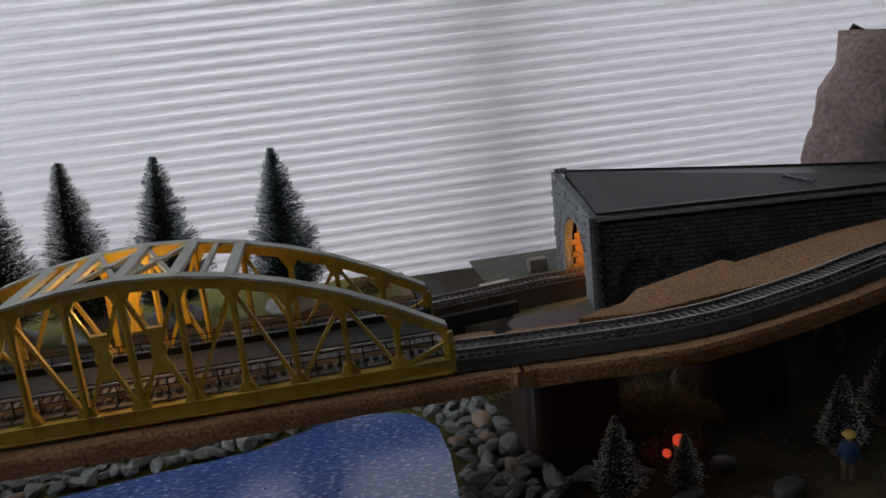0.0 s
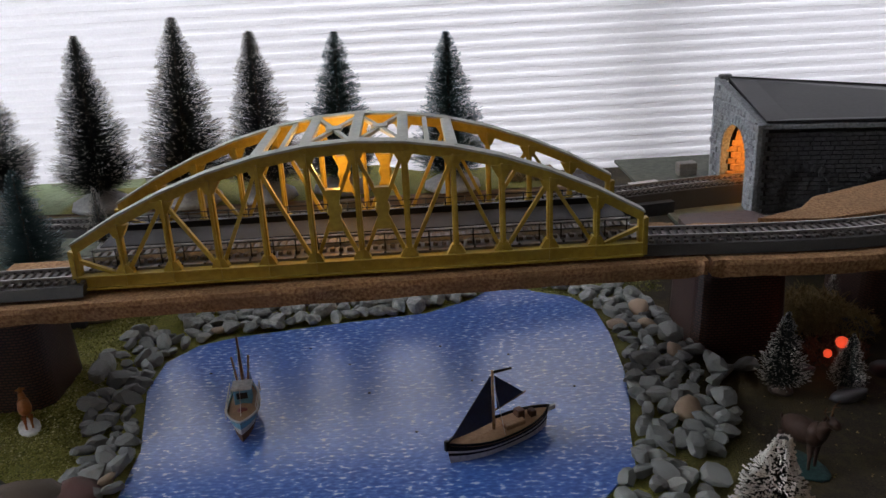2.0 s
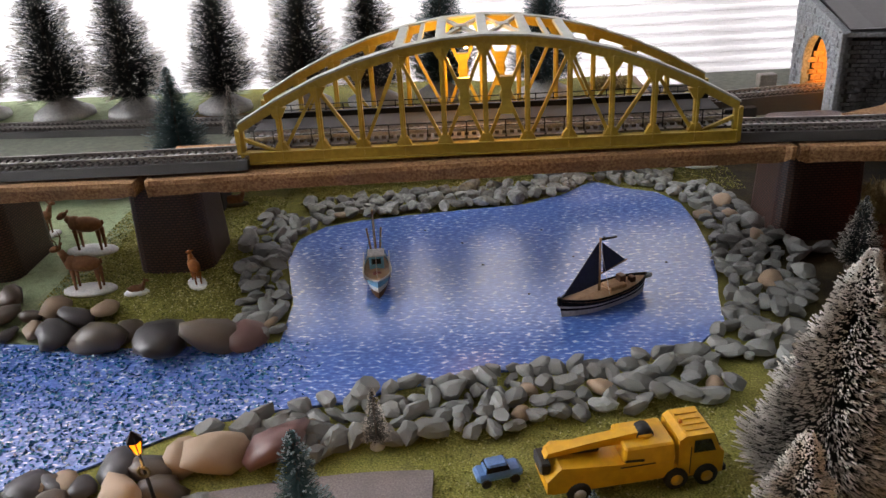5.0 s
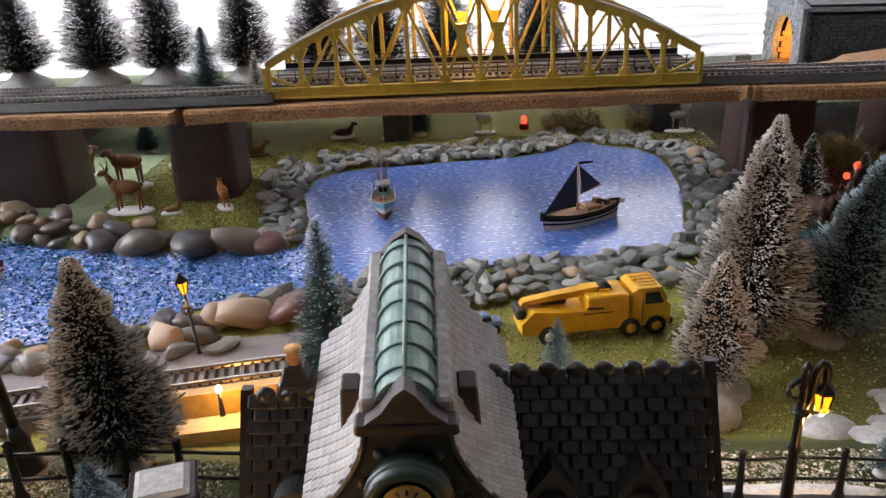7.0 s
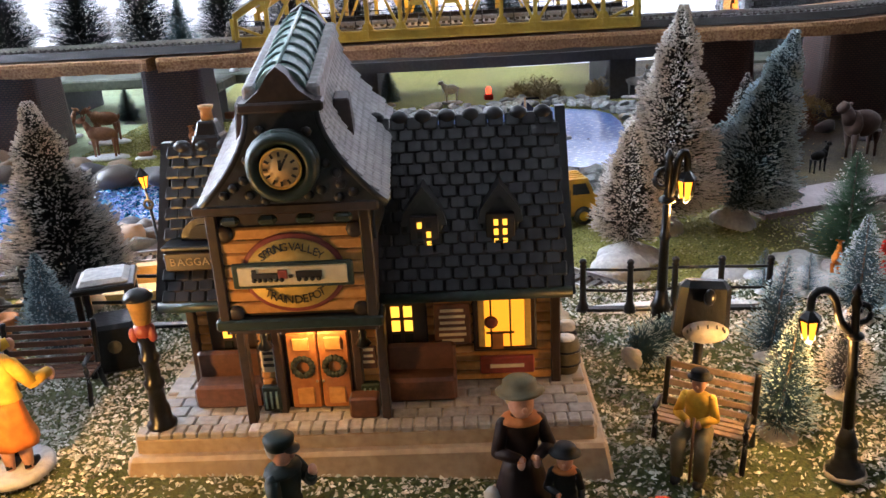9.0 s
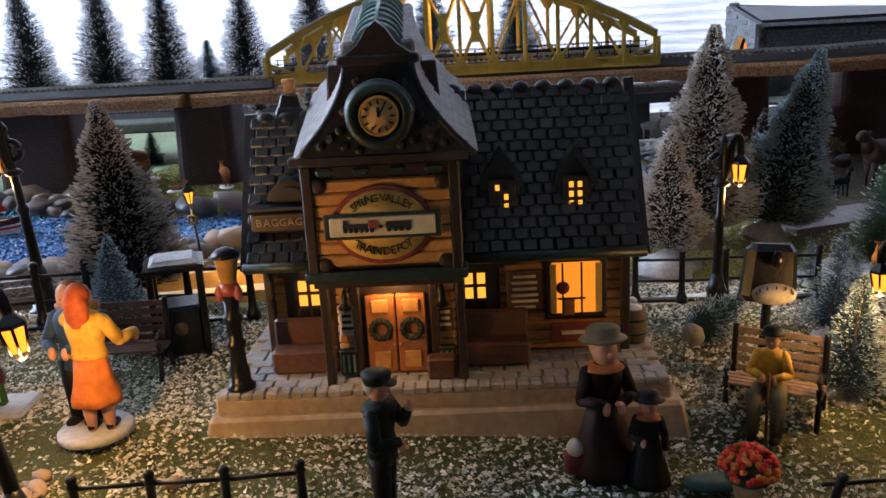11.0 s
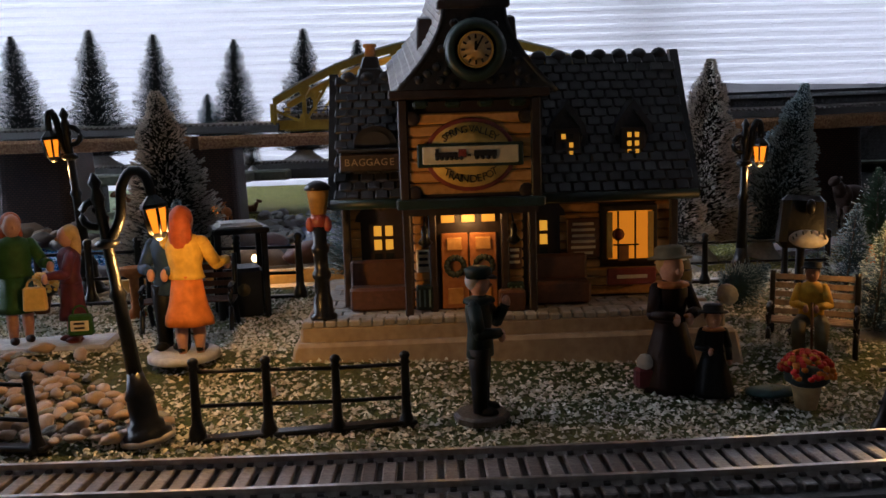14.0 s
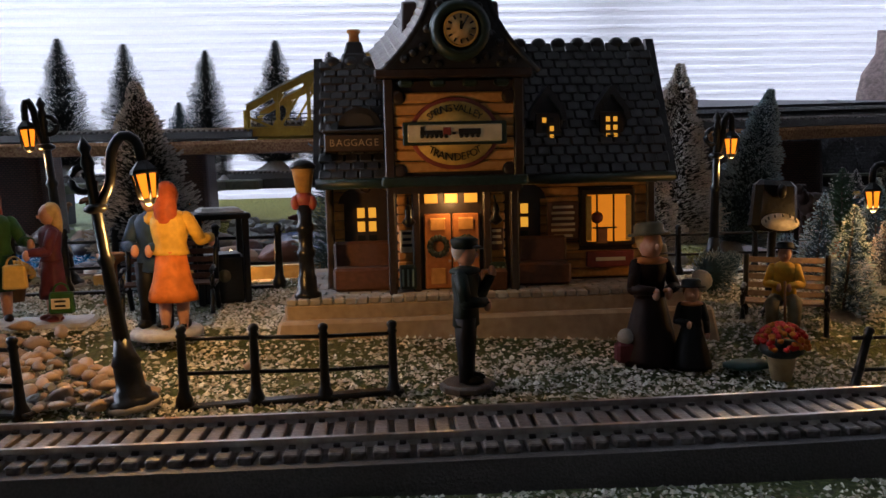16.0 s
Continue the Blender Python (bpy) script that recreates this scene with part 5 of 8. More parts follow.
def shingle_roof(parent, x0, x1, foot, ridge, row_count, piece, material, name="shingle", seed=1):
    """Courses of separate shingles from the eave (y, z) up to the ridge."""
    rnd = random.Random(seed)
    fy, fz = foot
    ry, rz = ridge
    slope = math.degrees(math.atan2(rz - fz, ry - fy))
    run = math.hypot(ry - fy, rz - fz)
    n = max(1, round((x1 - x0) / piece))
    piece = (x1 - x0) / n
    me = Build().box((piece * 0.95, run / row_count * 1.3, 0.0014), (0, 0, 0), material, bevel=0.0005).mesh(name)
    for r in range(row_count):
        t = (r + 0.5) / row_count
        for k in range(n):
            x = x0 + (k + 0.5 + (0.25 if r % 2 else -0.25)) * (x1 - x0) / n
            ob = new(name, me)
            ob.parent = parent
            ob.location = (min(max(x, x0 + piece * 0.4), x1 - piece * 0.4), fy + (ry - fy) * t, fz + (rz - fz) * t + 0.0012 + rnd.uniform(0, 0.0003))
            ob.rotation_euler = (radians(slope - 7), 0, radians(rnd.uniform(-2.5, 2.5)))


WINDOW_WOOD = surface("dark_red_window_wood", (0.026, 0.01, 0.008), (0.014, 0.006, 0.005), 0.45, fine=500, broad=80)


def window_with_panes(parent, x, y, z, w, h, lit, cols=2, rows=3, frame_mat=WINDOW_WOOD, arched=True, dark_rows=1):
    win = part("window", Build().box((w + 0.0085, 0.0028, h + 0.005), (x, y + 0.0014, z), frame_mat, bevel=0.0006), parent, "small paned window with dark surround")
    if arched:
        arc = [(x + (w / 2 + 0.0062) * math.cos(radians(a)), y - 0.001, z + h / 2 + 0.001 + 0.0068 * math.sin(radians(a))) for a in range(0, 181, 20)]
        part("arched_head", Build().prism(arc, (0, 0.0035, 0), frame_mat), win)
        part("keystone", Build().box((0.0036, 0.0042, 0.0036), (x, y + 0.0003, z + h / 2 + 0.0068), frame_mat, bevel=0.0008), win)
    part("sill", Build().box((w + 0.007, 0.0048, 0.0018), (x, y - 0.0004, z - h / 2 - 0.0028), frame_mat, bevel=0.0004), win)
    pw, ph = w / cols, h / rows
    for r in range(rows):
        for c in range(cols):
            m = DARK_GLASS if r < dark_rows else lit
            part("pane", Build().box((pw * 0.66, 0.0008, ph * 0.72), (x - w / 2 + pw * (c + 0.5), y - 0.0003, z - h / 2 + ph * (r + 0.5)), m), win)
    return win


def siding(parent, x0, x1, z0, z1, y, pitch, seed, holes=()):
    """Rough log boards, each a piece; holes are (x0, x1, z0, z1)."""
    rnd, n = random.Random(seed), max(1, int((z1 - z0) / pitch))
    for k in range(n):
        z = z0 + (k + 0.5) * (z1 - z0) / n
        spans = [(x0, x1)]
        for hx0, hx1, hz0, hz1 in holes:
            if hz0 < z < hz1:
                spans = [s for a, c in spans for s in (((a, min(c, hx0)), (max(a, hx1), c)) if hx0 < c and hx1 > a else ((a, c),)) if s[1] - s[0] > 0.001]
        for a, c in spans:
            part("board", Build().box((c - a - 0.0002, 0.0022, (z1 - z0) / n * 0.92), ((a + c) / 2, y + rnd.uniform(-0.0002, 0.0002), z), SIDING, (0, rnd.uniform(-0.6, 0.6), 0), bevel=0.0006), parent)


def depot():
    zp = 0.023
    d = thing("train_depot", (0, 0, 0), "painted ceramic train depot with lit windows and clock gable", "building")
    # platform
    plat = part("platform", Build().box((0.149, 0.1, 0.011), (-0.018, 0.083, zp - 0.0065), PLATFORM_SIDE, bevel=0.001), d, "tan platform with grey paving")
    part("skirt", Build().box((0.159, 0.108, 0.0155), (-0.0175, 0.082, 0.0088), PLATFORM_SIDE, taper=0.97, bevel=0.0012), plat)
    rnd = random.Random(3)
    for k in range(36):
        part("kerb_stone", Build().box((0.0039, 0.0055, 0.0024), (-0.09 + 0.0041 * k, 0.0355, zp - 0.0004 + rnd.uniform(-0.0002, 0.0002)), PLATFORM, bevel=0.0005), plat)
    for r in range(8):
        for k in range(20):
            x = -0.087 + 0.0082 * k + (0.004 if r % 2 else 0)
            if x < 0.053:
                part("paving_slab", Build().box((0.0078, 0.0058 if r < 4 else 0.0115, 0.0016), (x, 0.0415 + 0.0062 * min(r, 4) + max(0, r - 4) * 0.012, zp - 0.0006 + rnd.uniform(0, 0.00025)), PLATFORM, bevel=0.0004), plat)

    # left wing, right wing
    for x0, x1, tag in ((-0.0785, -0.05, "left"), (-0.014, 0.0475, "right")):
        wing = part("wing", Build().box((x1 - x0, 0.05, 0.044), ((x0 + x1) / 2, 0.087, zp + 0.021), DARK_WOOD), d, "ochre boarded wing under a dark shingle roof")
        holes = ((-0.0695, -0.0575, 0.0, 0.06),) if tag == "left" else ((-0.0115, 0.0005, 0.0, 0.058), (0.0185, 0.0395, 0.033, 0.06))
        siding(wing, x0 + 0.002, x1 - 0.002, zp + 0.001, 0.063, 0.0615, 0.0033, 5, holes)
        for x in (x0 + 0.0012, x1 - 0.0012):
            part("corner_post", Build().box((0.0032, 0.0045, 0.042), (x, 0.061, zp + 0.02), DARK_WOOD, bevel=0.0005), wing)
        top = 0.1075 if tag == "left" else 0.1135
        core = Build().prism([(x0 - 0.001, 0.0465, 0.0625), (x0 - 0.001, 0.0715, top - 0.0015), (x0 - 0.001, 0.112, 0.0625)], (x1 - x0 + 0.002, 0, 0), ROOF_SLATE)
        roof = part("roof", core, wing, "dark shingled roof")
        shingle_roof(roof, x0 - 0.001, x1 + 0.001, (0.0445, 0.0635), (0.0705, top), 15, 0.0052, ROOF_SLATE, seed=4)
        part("eave_board", Build().tube([(x0 - 0.0025, 0.0442, 0.063), (x1 + 0.0025, 0.0442, 0.063)], 0.0019, GREEN_TRIM, 8), roof, "dark green rounded eave")
        part("soffit", Build().box((x1 - x0 + 0.003, 0.017, 0.0014), ((x0 + x1) / 2, 0.0535, 0.0622), DARK_WOOD), roof)
        for x in (x0 - 0.0018, x1 + 0.0018):
            part("verge", Build().prism([(x - 0.0016, 0.043, 0.0625), (x - 0.0016, 0.071, top + 0.003), (x - 0.0016, 0.074, top + 0.003), (x - 0.0016, 0.0465, 0.0625)], (0.0032, 0, 0), ROOF_SLATE), roof)
        n = 4 if tag == "left" else 8
        for k in range(n):
            x = x0 + (k + 0.5) * (x1 - x0) / n
            part("ridge_cap", Build().ball((0.0031, 0.0024, 0.0026), (x, 0.071, top + 0.0012), ROOF_SLATE, 10, 6), roof, "scalloped ridge cap")
    # windows and shop front
    window_with_panes(d, -0.0635, 0.0595, 0.0465, 0.0085, 0.0155, WINDOW_BRIGHT)
    window_with_panes(d, -0.0055, 0.0595, 0.0465, 0.0085, 0.0155, WINDOW_BRIGHT)
    shop = part("shop_window", Build().box((0.0215, 0.004, 0.0225), (0.0292, 0.0605, 0.0475), DARK_WOOD, bevel=0.0008), d, "large glowing shop window")
    part("pane", Build().box((0.0165, 0.001, 0.018), (0.0292, 0.0582, 0.0472), WINDOW_GLOW), shop)
    for x in (0.0245, 0.031):
        part("glazing_bar", Build().box((0.0006, 0.0008, 0.018), (x, 0.0574, 0.0472), DARK_WOOD), shop)
    for x in (0.0213, 0.0368):
        part("curtain", Build().box((0.0022, 0.0008, 0.0175), (x, 0.0573, 0.0472), SIGN_YELLOW, bevel=0.0003), shop)
    part("glazing_bar", Build().box((0.0095, 0.0008, 0.0006), (0.0275, 0.0574, 0.0435), DARK_WOOD), shop)
    part("shelf_goods", Build().box((0.004, 0.0006, 0.006), (0.0265, 0.0574, 0.0405), DOOR_WOOD), shop)
    part("display_disc", Build().lathe([(0.0012, 0), (0.0024, 0.0003), (0.001, 0.0008)], (0.0245, 0.0574, 0.0475), SIGN_RED, 10, (90, 0, 0)), shop)
    sign = part("notice_board", Build().box((0.0125, 0.0016, 0.015), (0.0115, 0.0592, 0.0465), BROWN_WOOD, bevel=0.0004), d, "brown notice board with pale unreadable lines")
    bars(sign, 0.0115, 0.0582, 0.0518, 0.011, 6, 0.0022, CREAM, 3)
    sign = part("low_sign", Build().box((0.0185, 0.0022, 0.0062), (0.0295, 0.0575, 0.0315), SIGN_RED, bevel=0.0004), d, "low red sign under the shop window")
    bars(sign, 0.0295, 0.0562, 0.0315, 0.016, 1, 0.003, CREAM, 4)
    # tower
    tower = part("tower", Build().box((0.043, 0.05, 0.075), (-0.0325, 0.076, zp + 0.0375), DARK_WOOD), d, "projecting clock tower with painted sign")
    upper = part("sign_bay", Build().box((0.0445, 0.03, 0.034), (-0.0325, 0.0445, 0.081), DARK_WOOD, bevel=0.0008), tower)
    siding(upper, -0.0535, -0.0115, 0.0665, 0.0935, 0.0292, 0.0034, 9)
    for x in (-0.0545, -0.0105):
        part("corner_post", Build().box((0.0034, 0.004, 0.035), (x, 0.029, 0.0805), DARK_WOOD, bevel=0.0005), upper)
    part("green_beam", Build().box((0.05, 0.008, 0.0035), (-0.0325, 0.0305, 0.0635), GREEN_TRIM, bevel=0.0006), tower, "dark green beam")
    part("cornice", Build().box((0.053, 0.008, 0.003), (-0.0325, 0.029, 0.0995), DARK_WOOD, bevel=0.0005), tower)
    for k in range(4):
        part("green_bracket", Build().box((0.0052, 0.003, 0.0026), (-0.0485 + 0.0107 * k, 0.0262, 0.0962), GREEN_TRIM, bevel=0.0008), tower, "green glazed bracket")
    for x in (-0.0512, -0.0138):
        for z in (0.0672, 0.0918):
            part("corner_bracket", Build().lathe([(0.0005, -0.0006), (0.0026, -0.0006), (0.0024, 0.0002), (0.001, 0.0004)], (x, 0.0278, z), DARK_WOOD, 10, (90, 0, 0)), upper, "rounded dark corner bracket")
    # oval sign
    oval = part("oval_sign", Build().lathe([(0.0152, 0), (0.0152, 0.0012), (0.0145, 0.0014)], (-0.0325, 0.0286, 0.0795), SIGN_RED, 40, (90, 0, 0), squash=0.8), tower, "oval red and yellow depot sign")
    part("oval_field", Build().lathe([(0.0137, 0), (0.0137, 0.0006)], (-0.0325, 0.0272, 0.0795), SIGN_YELLOW, 40, (90, 0, 0), squash=0.78), oval)
    part("name_plank_border", Build().box((0.0352, 0.0012, 0.0078), (-0.0325, 0.0262, 0.0795), GREEN_TRIM, bevel=0.0004), oval)
    part("name_plank", Build().box((0.0318, 0.0012, 0.0058), (-0.0325, 0.0258, 0.0795), CREAM, bevel=0.0003), oval, "cream plank with a painted steam engine")
    e = Build()
    e.box((0.0075, 0.0004, 0.0015), (-0.0405, 0.0249, 0.0797), BLACK_PAINT).box((0.0012, 0.0004, 0.0014), (-0.0435, 0.0249, 0.081), BLACK_PAINT).box((0.0026, 0.0004, 0.0026), (-0.0352, 0.0249, 0.0801), SIGN_RED)
    for k in range(6):
        e.lathe([(0.0007, 0), (0.0007, 0.0003)], (-0.0436 + 0.0016 * k, 0.0249, 0.0785), BLACK_PAINT, 8, (90, 0, 0))
    e.box((0.0012, 0.0004, 0.0008), (-0.0329, 0.0249, 0.0794), BLACK_PAINT).box((0.0075, 0.0004, 0.002), (-0.0276, 0.0249, 0.0799), BLACK_PAINT)
    for k in range(4):
        e.lathe([(0.0007, 0), (0.0007, 0.0003)], (-0.0305 + 0.0019 * k, 0.0249, 0.0785), BLACK_PAINT, 8, (90, 0, 0))
    part("painted_engine", e, oval, "black steam engine silhouette")

    def upper_arc(u):
        a = radians(143 - 106 * u)
        return pose(-0.0325 + 0.0112 * math.cos(a), 0.0263, 0.0795 + 0.0083 * math.sin(a), 90, 0, 0) @ pose(0, 0, 0, 0, 0, (math.degrees(a) - 90) * 0.45)

    def lower_arc(u):
        a = radians(-140 + 100 * u)
        return pose(-0.0325 + 0.0112 * math.cos(a), 0.0263, 0.0797 + 0.0083 * math.sin(a), 90, 0, 0) @ pose(0, 0, 0, 0, 0, (math.degrees(a) + 90) * 0.45)

    letters("SPRING VALLEY", 0.0034, BLACK_PAINT, "lettering", oval, upper_arc, "black letters reading SPRING VALLEY")
    letters("TRAIN DEPOT", 0.0036, BLACK_PAINT, "lettering", oval, lower_arc, "black letters reading TRAIN DEPOT")
    # concave gable roof with grey shingles on its flanks
    def flare(t):
        return 0.0095 + 0.0172 * max(0.0, 1 - t) ** 1.7, 0.0995 + 0.027 * t

    cx, rows = -0.0305, [flare(k / 8) for k in range(9)]
    front = Build()
    outline = [(cx - w, 0.0255, z) for w, z in rows] + [(cx + w, 0.0255, z) for w, z in reversed(rows)]
    front.prism(outline, (0, 0.003, 0), ROOF_SLATE)
    gable = part("gable_wall", front, tower, "dark rubble-faced gable round the clock")
    rnd = random.Random(8)
    spots = []
    for k in range(400):
        z, x = rnd.uniform(0.102, 0.122), rnd.uniform(-0.022, 0.022)
        t = (z - 0.0995) / 0.027
        if abs(x) < flare(t)[0] - 0.003 and math.hypot(x, z - 0.1125) > 0.0105:
            if all(math.hypot(x - q[0], z - q[1]) > 0.0031 for q in spots):
                spots.append((x, z))
                part("gable_stone", Build().ball((0.0016, 0.0008, 0.0014), (cx + x, 0.0252, z), ROOF_SLATE, 6, 4), gable)
    roof = part("tower_roof", Build().prism([(cx - w + 0.001, 0.0285, z - 0.0008) for w, z in rows] + [(cx + w - 0.001, 0.0285, z - 0.0008) for w, z in reversed(rows)], (0, 0.1, 0), ROOF_SLATE), tower, "steep flared roof with snow-dusted shingles")
    flank = {}
    for s in (-1, 1):
        for k in range(12):
            (w0, z0), (w1, z1) = flare(k / 12), flare((k + 1.25) / 12)
            tilt = math.degrees(math.atan2(z1 - z0, w0 - w1))
            length = math.hypot(z1 - z0, w0 - w1)
            if (s, k) not in flank:
                flank[(s, k)] = Build().box((length, 0.0048, 0.0011), (0, 0, 0), ROOF_GREY, bevel=0.0003).mesh("shingle")
            for j in range(20):
                ob = new("shingle", flank[(s, k)])
                ob.parent = roof
                ob.location = (cx + s * ((w0 + w1) / 2 + 0.0004), 0.0275 + 0.005 * (j + (0.5 if k % 2 else 0.0)), (z0 + z1) / 2 + 0.0004)
                ob.rotation_euler = (0, radians(s * (tilt - 10)), 0)
        part("verge", Build().tube([(cx + s * w, 0.0245, z) for w, z in rows], 0.001, ROOF_SLATE, 6), roof)
        dorm = part("side_louvre", Build().box((0.006, 0.012, 0.011), (cx + s * 0.0145, 0.06, 0.1165), DARK_WOOD, taper=0.8, bevel=0.0006), roof, "dark side louvre")
    part("tower_flank", Build().prism([(cx - 0.0225, 0.03, 0.088), (cx - 0.0225, 0.03, 0.0998), (cx - 0.0225, 0.088, 0.1145), (cx - 0.0225, 0.088, 0.088)], (0.045, 0, 0), ROOF_SLATE), tower)
    # clock
    clock = part("clock", Build().lathe([(0.0096, 0), (0.0096, 0.0068), (0.0078, 0.0085), (0.0062, 0.0066), (0.0059, 0.0055)], (-0.0305, 0.026, 0.1125), GREEN_TRIM, 28, (90, 0, 0)), tower, "round dark green clock housing")
    part("clock_rim", Build().lathe([(0.00504, 0), (0.00554, 0.0008), (0.00580, 0)], (-0.0305, 0.0188, 0.1125), SIGN_YELLOW, 28, (90, 0, 0)), clock)
    part("dial", Build().lathe([(0.00504, 0), (0.00504, 0.0004)], (-0.0305, 0.0188, 0.1125), SAND, 28, (90, 0, 0)), clock, "warm ochre dial at one o'clock")
    for k in range(12):
        a = radians(30 * k)
        part("hour_mark", Build().box((0.0006, 0.0003, 0.0013), (-0.0305 + 0.00403 * math.sin(a), 0.0181, 0.1125 + 0.00403 * math.cos(a)), BLACK_PAINT, (0, 30 * k, 0)), clock)
    for a, length, w in ((30, 0.00353, 0.0006), (2, 0.00269, 0.0009)):
        r = radians(a)
        part("clock_hand", Build().box((w, 0.0003, length), (-0.0305 + length * 0.42 * math.sin(r), 0.0179, 0.1125 + length * 0.42 * math.cos(r)), BLACK_PAINT, (0, a, 0)), clock)
    part("clock_hood", Build().tube([(-0.0305 + 0.00882 * math.cos(radians(a)), 0.0215, 0.1125 + 0.00882 * math.sin(radians(a))) for a in range(0, 181, 15)], 0.0016, GREEN_TRIM, 6), clock)
    # ridge lantern with skylight
    lantern = part("ridge_lantern", Build().box((0.0215, 0.1, 0.0035), (cx, 0.077, 0.1267), ROOF_GREY, bevel=0.0006), tower, "long roof lantern with pale green skylight")
    for s in (-1, 1):
        part("lantern_wall", Build().box((0.0038, 0.094, 0.006), (cx + s * 0.0088, 0.078, 0.1295), ROOF_GREY, bevel=0.0008), lantern)
    arc = [(cx + 0.0074 * math.cos(radians(a)), 0.032, 0.1290 + 0.0082 * math.sin(radians(a))) for a in range(0, 181, 15)]
    part("skylight", Build().prism(arc, (0, 0.092, 0), VENT_GLASS, False), lantern, "pale green barrel skylight")
    for y in (0.038, 0.051, 0.064, 0.077, 0.09, 0.103, 0.116):
        part("glazing_rib", Build().tube([(cx + 0.0078 * math.cos(radians(a)), y, 0.1290 + 0.0086 * math.sin(radians(a))) for a in range(0, 181, 15)], 0.0005, VENT_GLASS, 5), lantern)
    part("glazing_rib", Build().tube([(cx, 0.032, 0.1380), (cx, 0.122, 0.1380)], 0.0006, VENT_GLASS, 5), lantern)
    part("pediment_shelf", Build().box((0.0235, 0.009, 0.0028), (cx, 0.0275, 0.1277), DARK_WOOD, bevel=0.0006), lantern)
    part("pediment", Build().prism([(cx - 0.0095, 0.024, 0.1290), (cx - 0.0055, 0.024, 0.1320), (cx - 0.0025, 0.024, 0.1363), (cx, 0.024, 0.1383), (cx + 0.0025, 0.024, 0.1363), (cx + 0.0055, 0.024, 0.1320), (cx + 0.0095, 0.024, 0.1290)], (0, 0.009, 0), DARK_WOOD), lantern, "dark flared pediment")
    part("rear_pediment", Build().prism([(cx - 0.0095, 0.122, 0.1290), (cx - 0.004, 0.122, 0.1365), (cx, 0.122, 0.1390), (cx + 0.004, 0.122, 0.1365), (cx + 0.0095, 0.122, 0.1290)], (0, 0.005, 0), DARK_WOOD), lantern)
    # lantern and tower roof stand a little askew, rising to the rear
    def askew(v, rise):
        y = 0.028 + (v[1] - 0.028) * 0.62
        return Vector((v[0] - 0.05 * (y - 0.028), y, v[2] + rise * max(0.0, y - 0.028)))

    for ob in (lantern, roof, *lantern.children, *roof.children):
        if ob.name.startswith("shingle"):
            ob.location = askew(ob.location, 0.25)
            ob.rotation_euler[0] = radians(13)
            ob.scale[1] = 0.66
        else:
            for v in ob.data.vertices:
                v.co = askew(v.co, 0.25 if ob == roof or ob.parent == roof else 0.21)
    # entrance
    siding(tower, -0.0525, -0.0125, zp + 0.001, 0.0615, 0.0488, 0.0034, 12, ((-0.0445, -0.0205, 0, 0.07),))
    for x in (-0.0545, -0.0105, -0.0455, -0.0195):
        part("porch_post", Build().box((0.0028, 0.004, 0.04), (x, 0.0465 if x in (-0.0455, -0.0195) else 0.04, zp + 0.019), DARK_WOOD, bevel=0.0004), tower)
    part("porch_soffit", Build().box((0.046, 0.022, 0.003), (-0.0325, 0.041, 0.0608), DARK_WOOD), tower)
    part("doorway", Build().box((0.025, 0.003, 0.038), (-0.0325, 0.0495, zp + 0.019), DARK_WOOD), tower)
    for x in (-0.0398, -0.0325, -0.0252):
        part("transom_pane", Build().box((0.0047, 0.001, 0.0033), (x, 0.0474, 0.0568), WINDOW_BRIGHT), tower, "bright lit transom pane")
    for s in (-1, 1):
        door = part("door_leaf", Build().box((0.0098, 0.0022, 0.0275), (-0.0325 + s * 0.0052, 0.0472, zp + 0.0145), DOOR_WOOD, bevel=0.0004), tower, "orange-brown panelled door leaf with wreath")
        for z, h in ((zp + 0.0055, 0.006), (zp + 0.0245, 0.0045)):
            part("door_panel", Build().box((0.0056, 0.001, h), (-0.0325 + s * 0.0052, 0.0459, z), SIDING, bevel=0.0003), door)
        w = Build()
        for k in range(14):
            a = radians(360 / 14 * k)
            w.ball((0.0013, 0.0009, 0.0013), (-0.0325 + s * 0.0052 + 0.0031 * math.cos(a), 0.0452, zp + 0.0165 + 0.0031 * math.sin(a)), BRISTLE, 5, 3)
        part("wreath", w, door, "dark green wreath")
        part("knob", Build().ball((0.0005, 0.0005, 0.0005), (-0.0325 + s * 0.001, 0.0456, zp + 0.011), STEEL, 6, 4), door)
        lant = part("wall_lantern", Build().lathe([(0.0006, -0.0035), (0.0021, -0.0024), (0.0027, -0.0018), (0.0012, 0.0002), (0.0014, 0.0022), (0.0007, 0.0042)], (-0.0325 + s * 0.0158, 0.0425, 0.0505), BLACK_IRON, 8), tower, "black hanging lantern")
        part("bracket", Build().tube([(-0.0325 + s * 0.0158, 0.0425, 0.0545), (-0.0325 + s * 0.0158, 0.0465, 0.0575)], 0.0004, BLACK_IRON, 5), lant)
        n = part("door_notice", Build().box((0.0052, 0.0008, 0.0082), (-0.0325 + s * 0.0165, 0.0468, 0.0415), BROWN_WOOD if s > 0 else CREAM, bevel=0.0003), tower, "small door notice")
        bars(n, -0.0325 + s * 0.0165, 0.0462, 0.0445, 0.0044, 3, 0.0022, BLACK_PAINT if s < 0 else CREAM, 7)
        low = part("planter", Build().box((0.0062, 0.003, 0.009), (-0.0325 + s * 0.0165, 0.0455, zp + 0.0055), GREEN_TRIM, bevel=0.0005), tower, "dark green slatted planter")
        for k in (-1, 0, 1):
            part("slat", Build().box((0.0007, 0.0006, 0.0062), (-0.0325 + s * 0.0165 + 0.0018 * k, 0.0437, zp + 0.0055), VENT_GLASS), low)
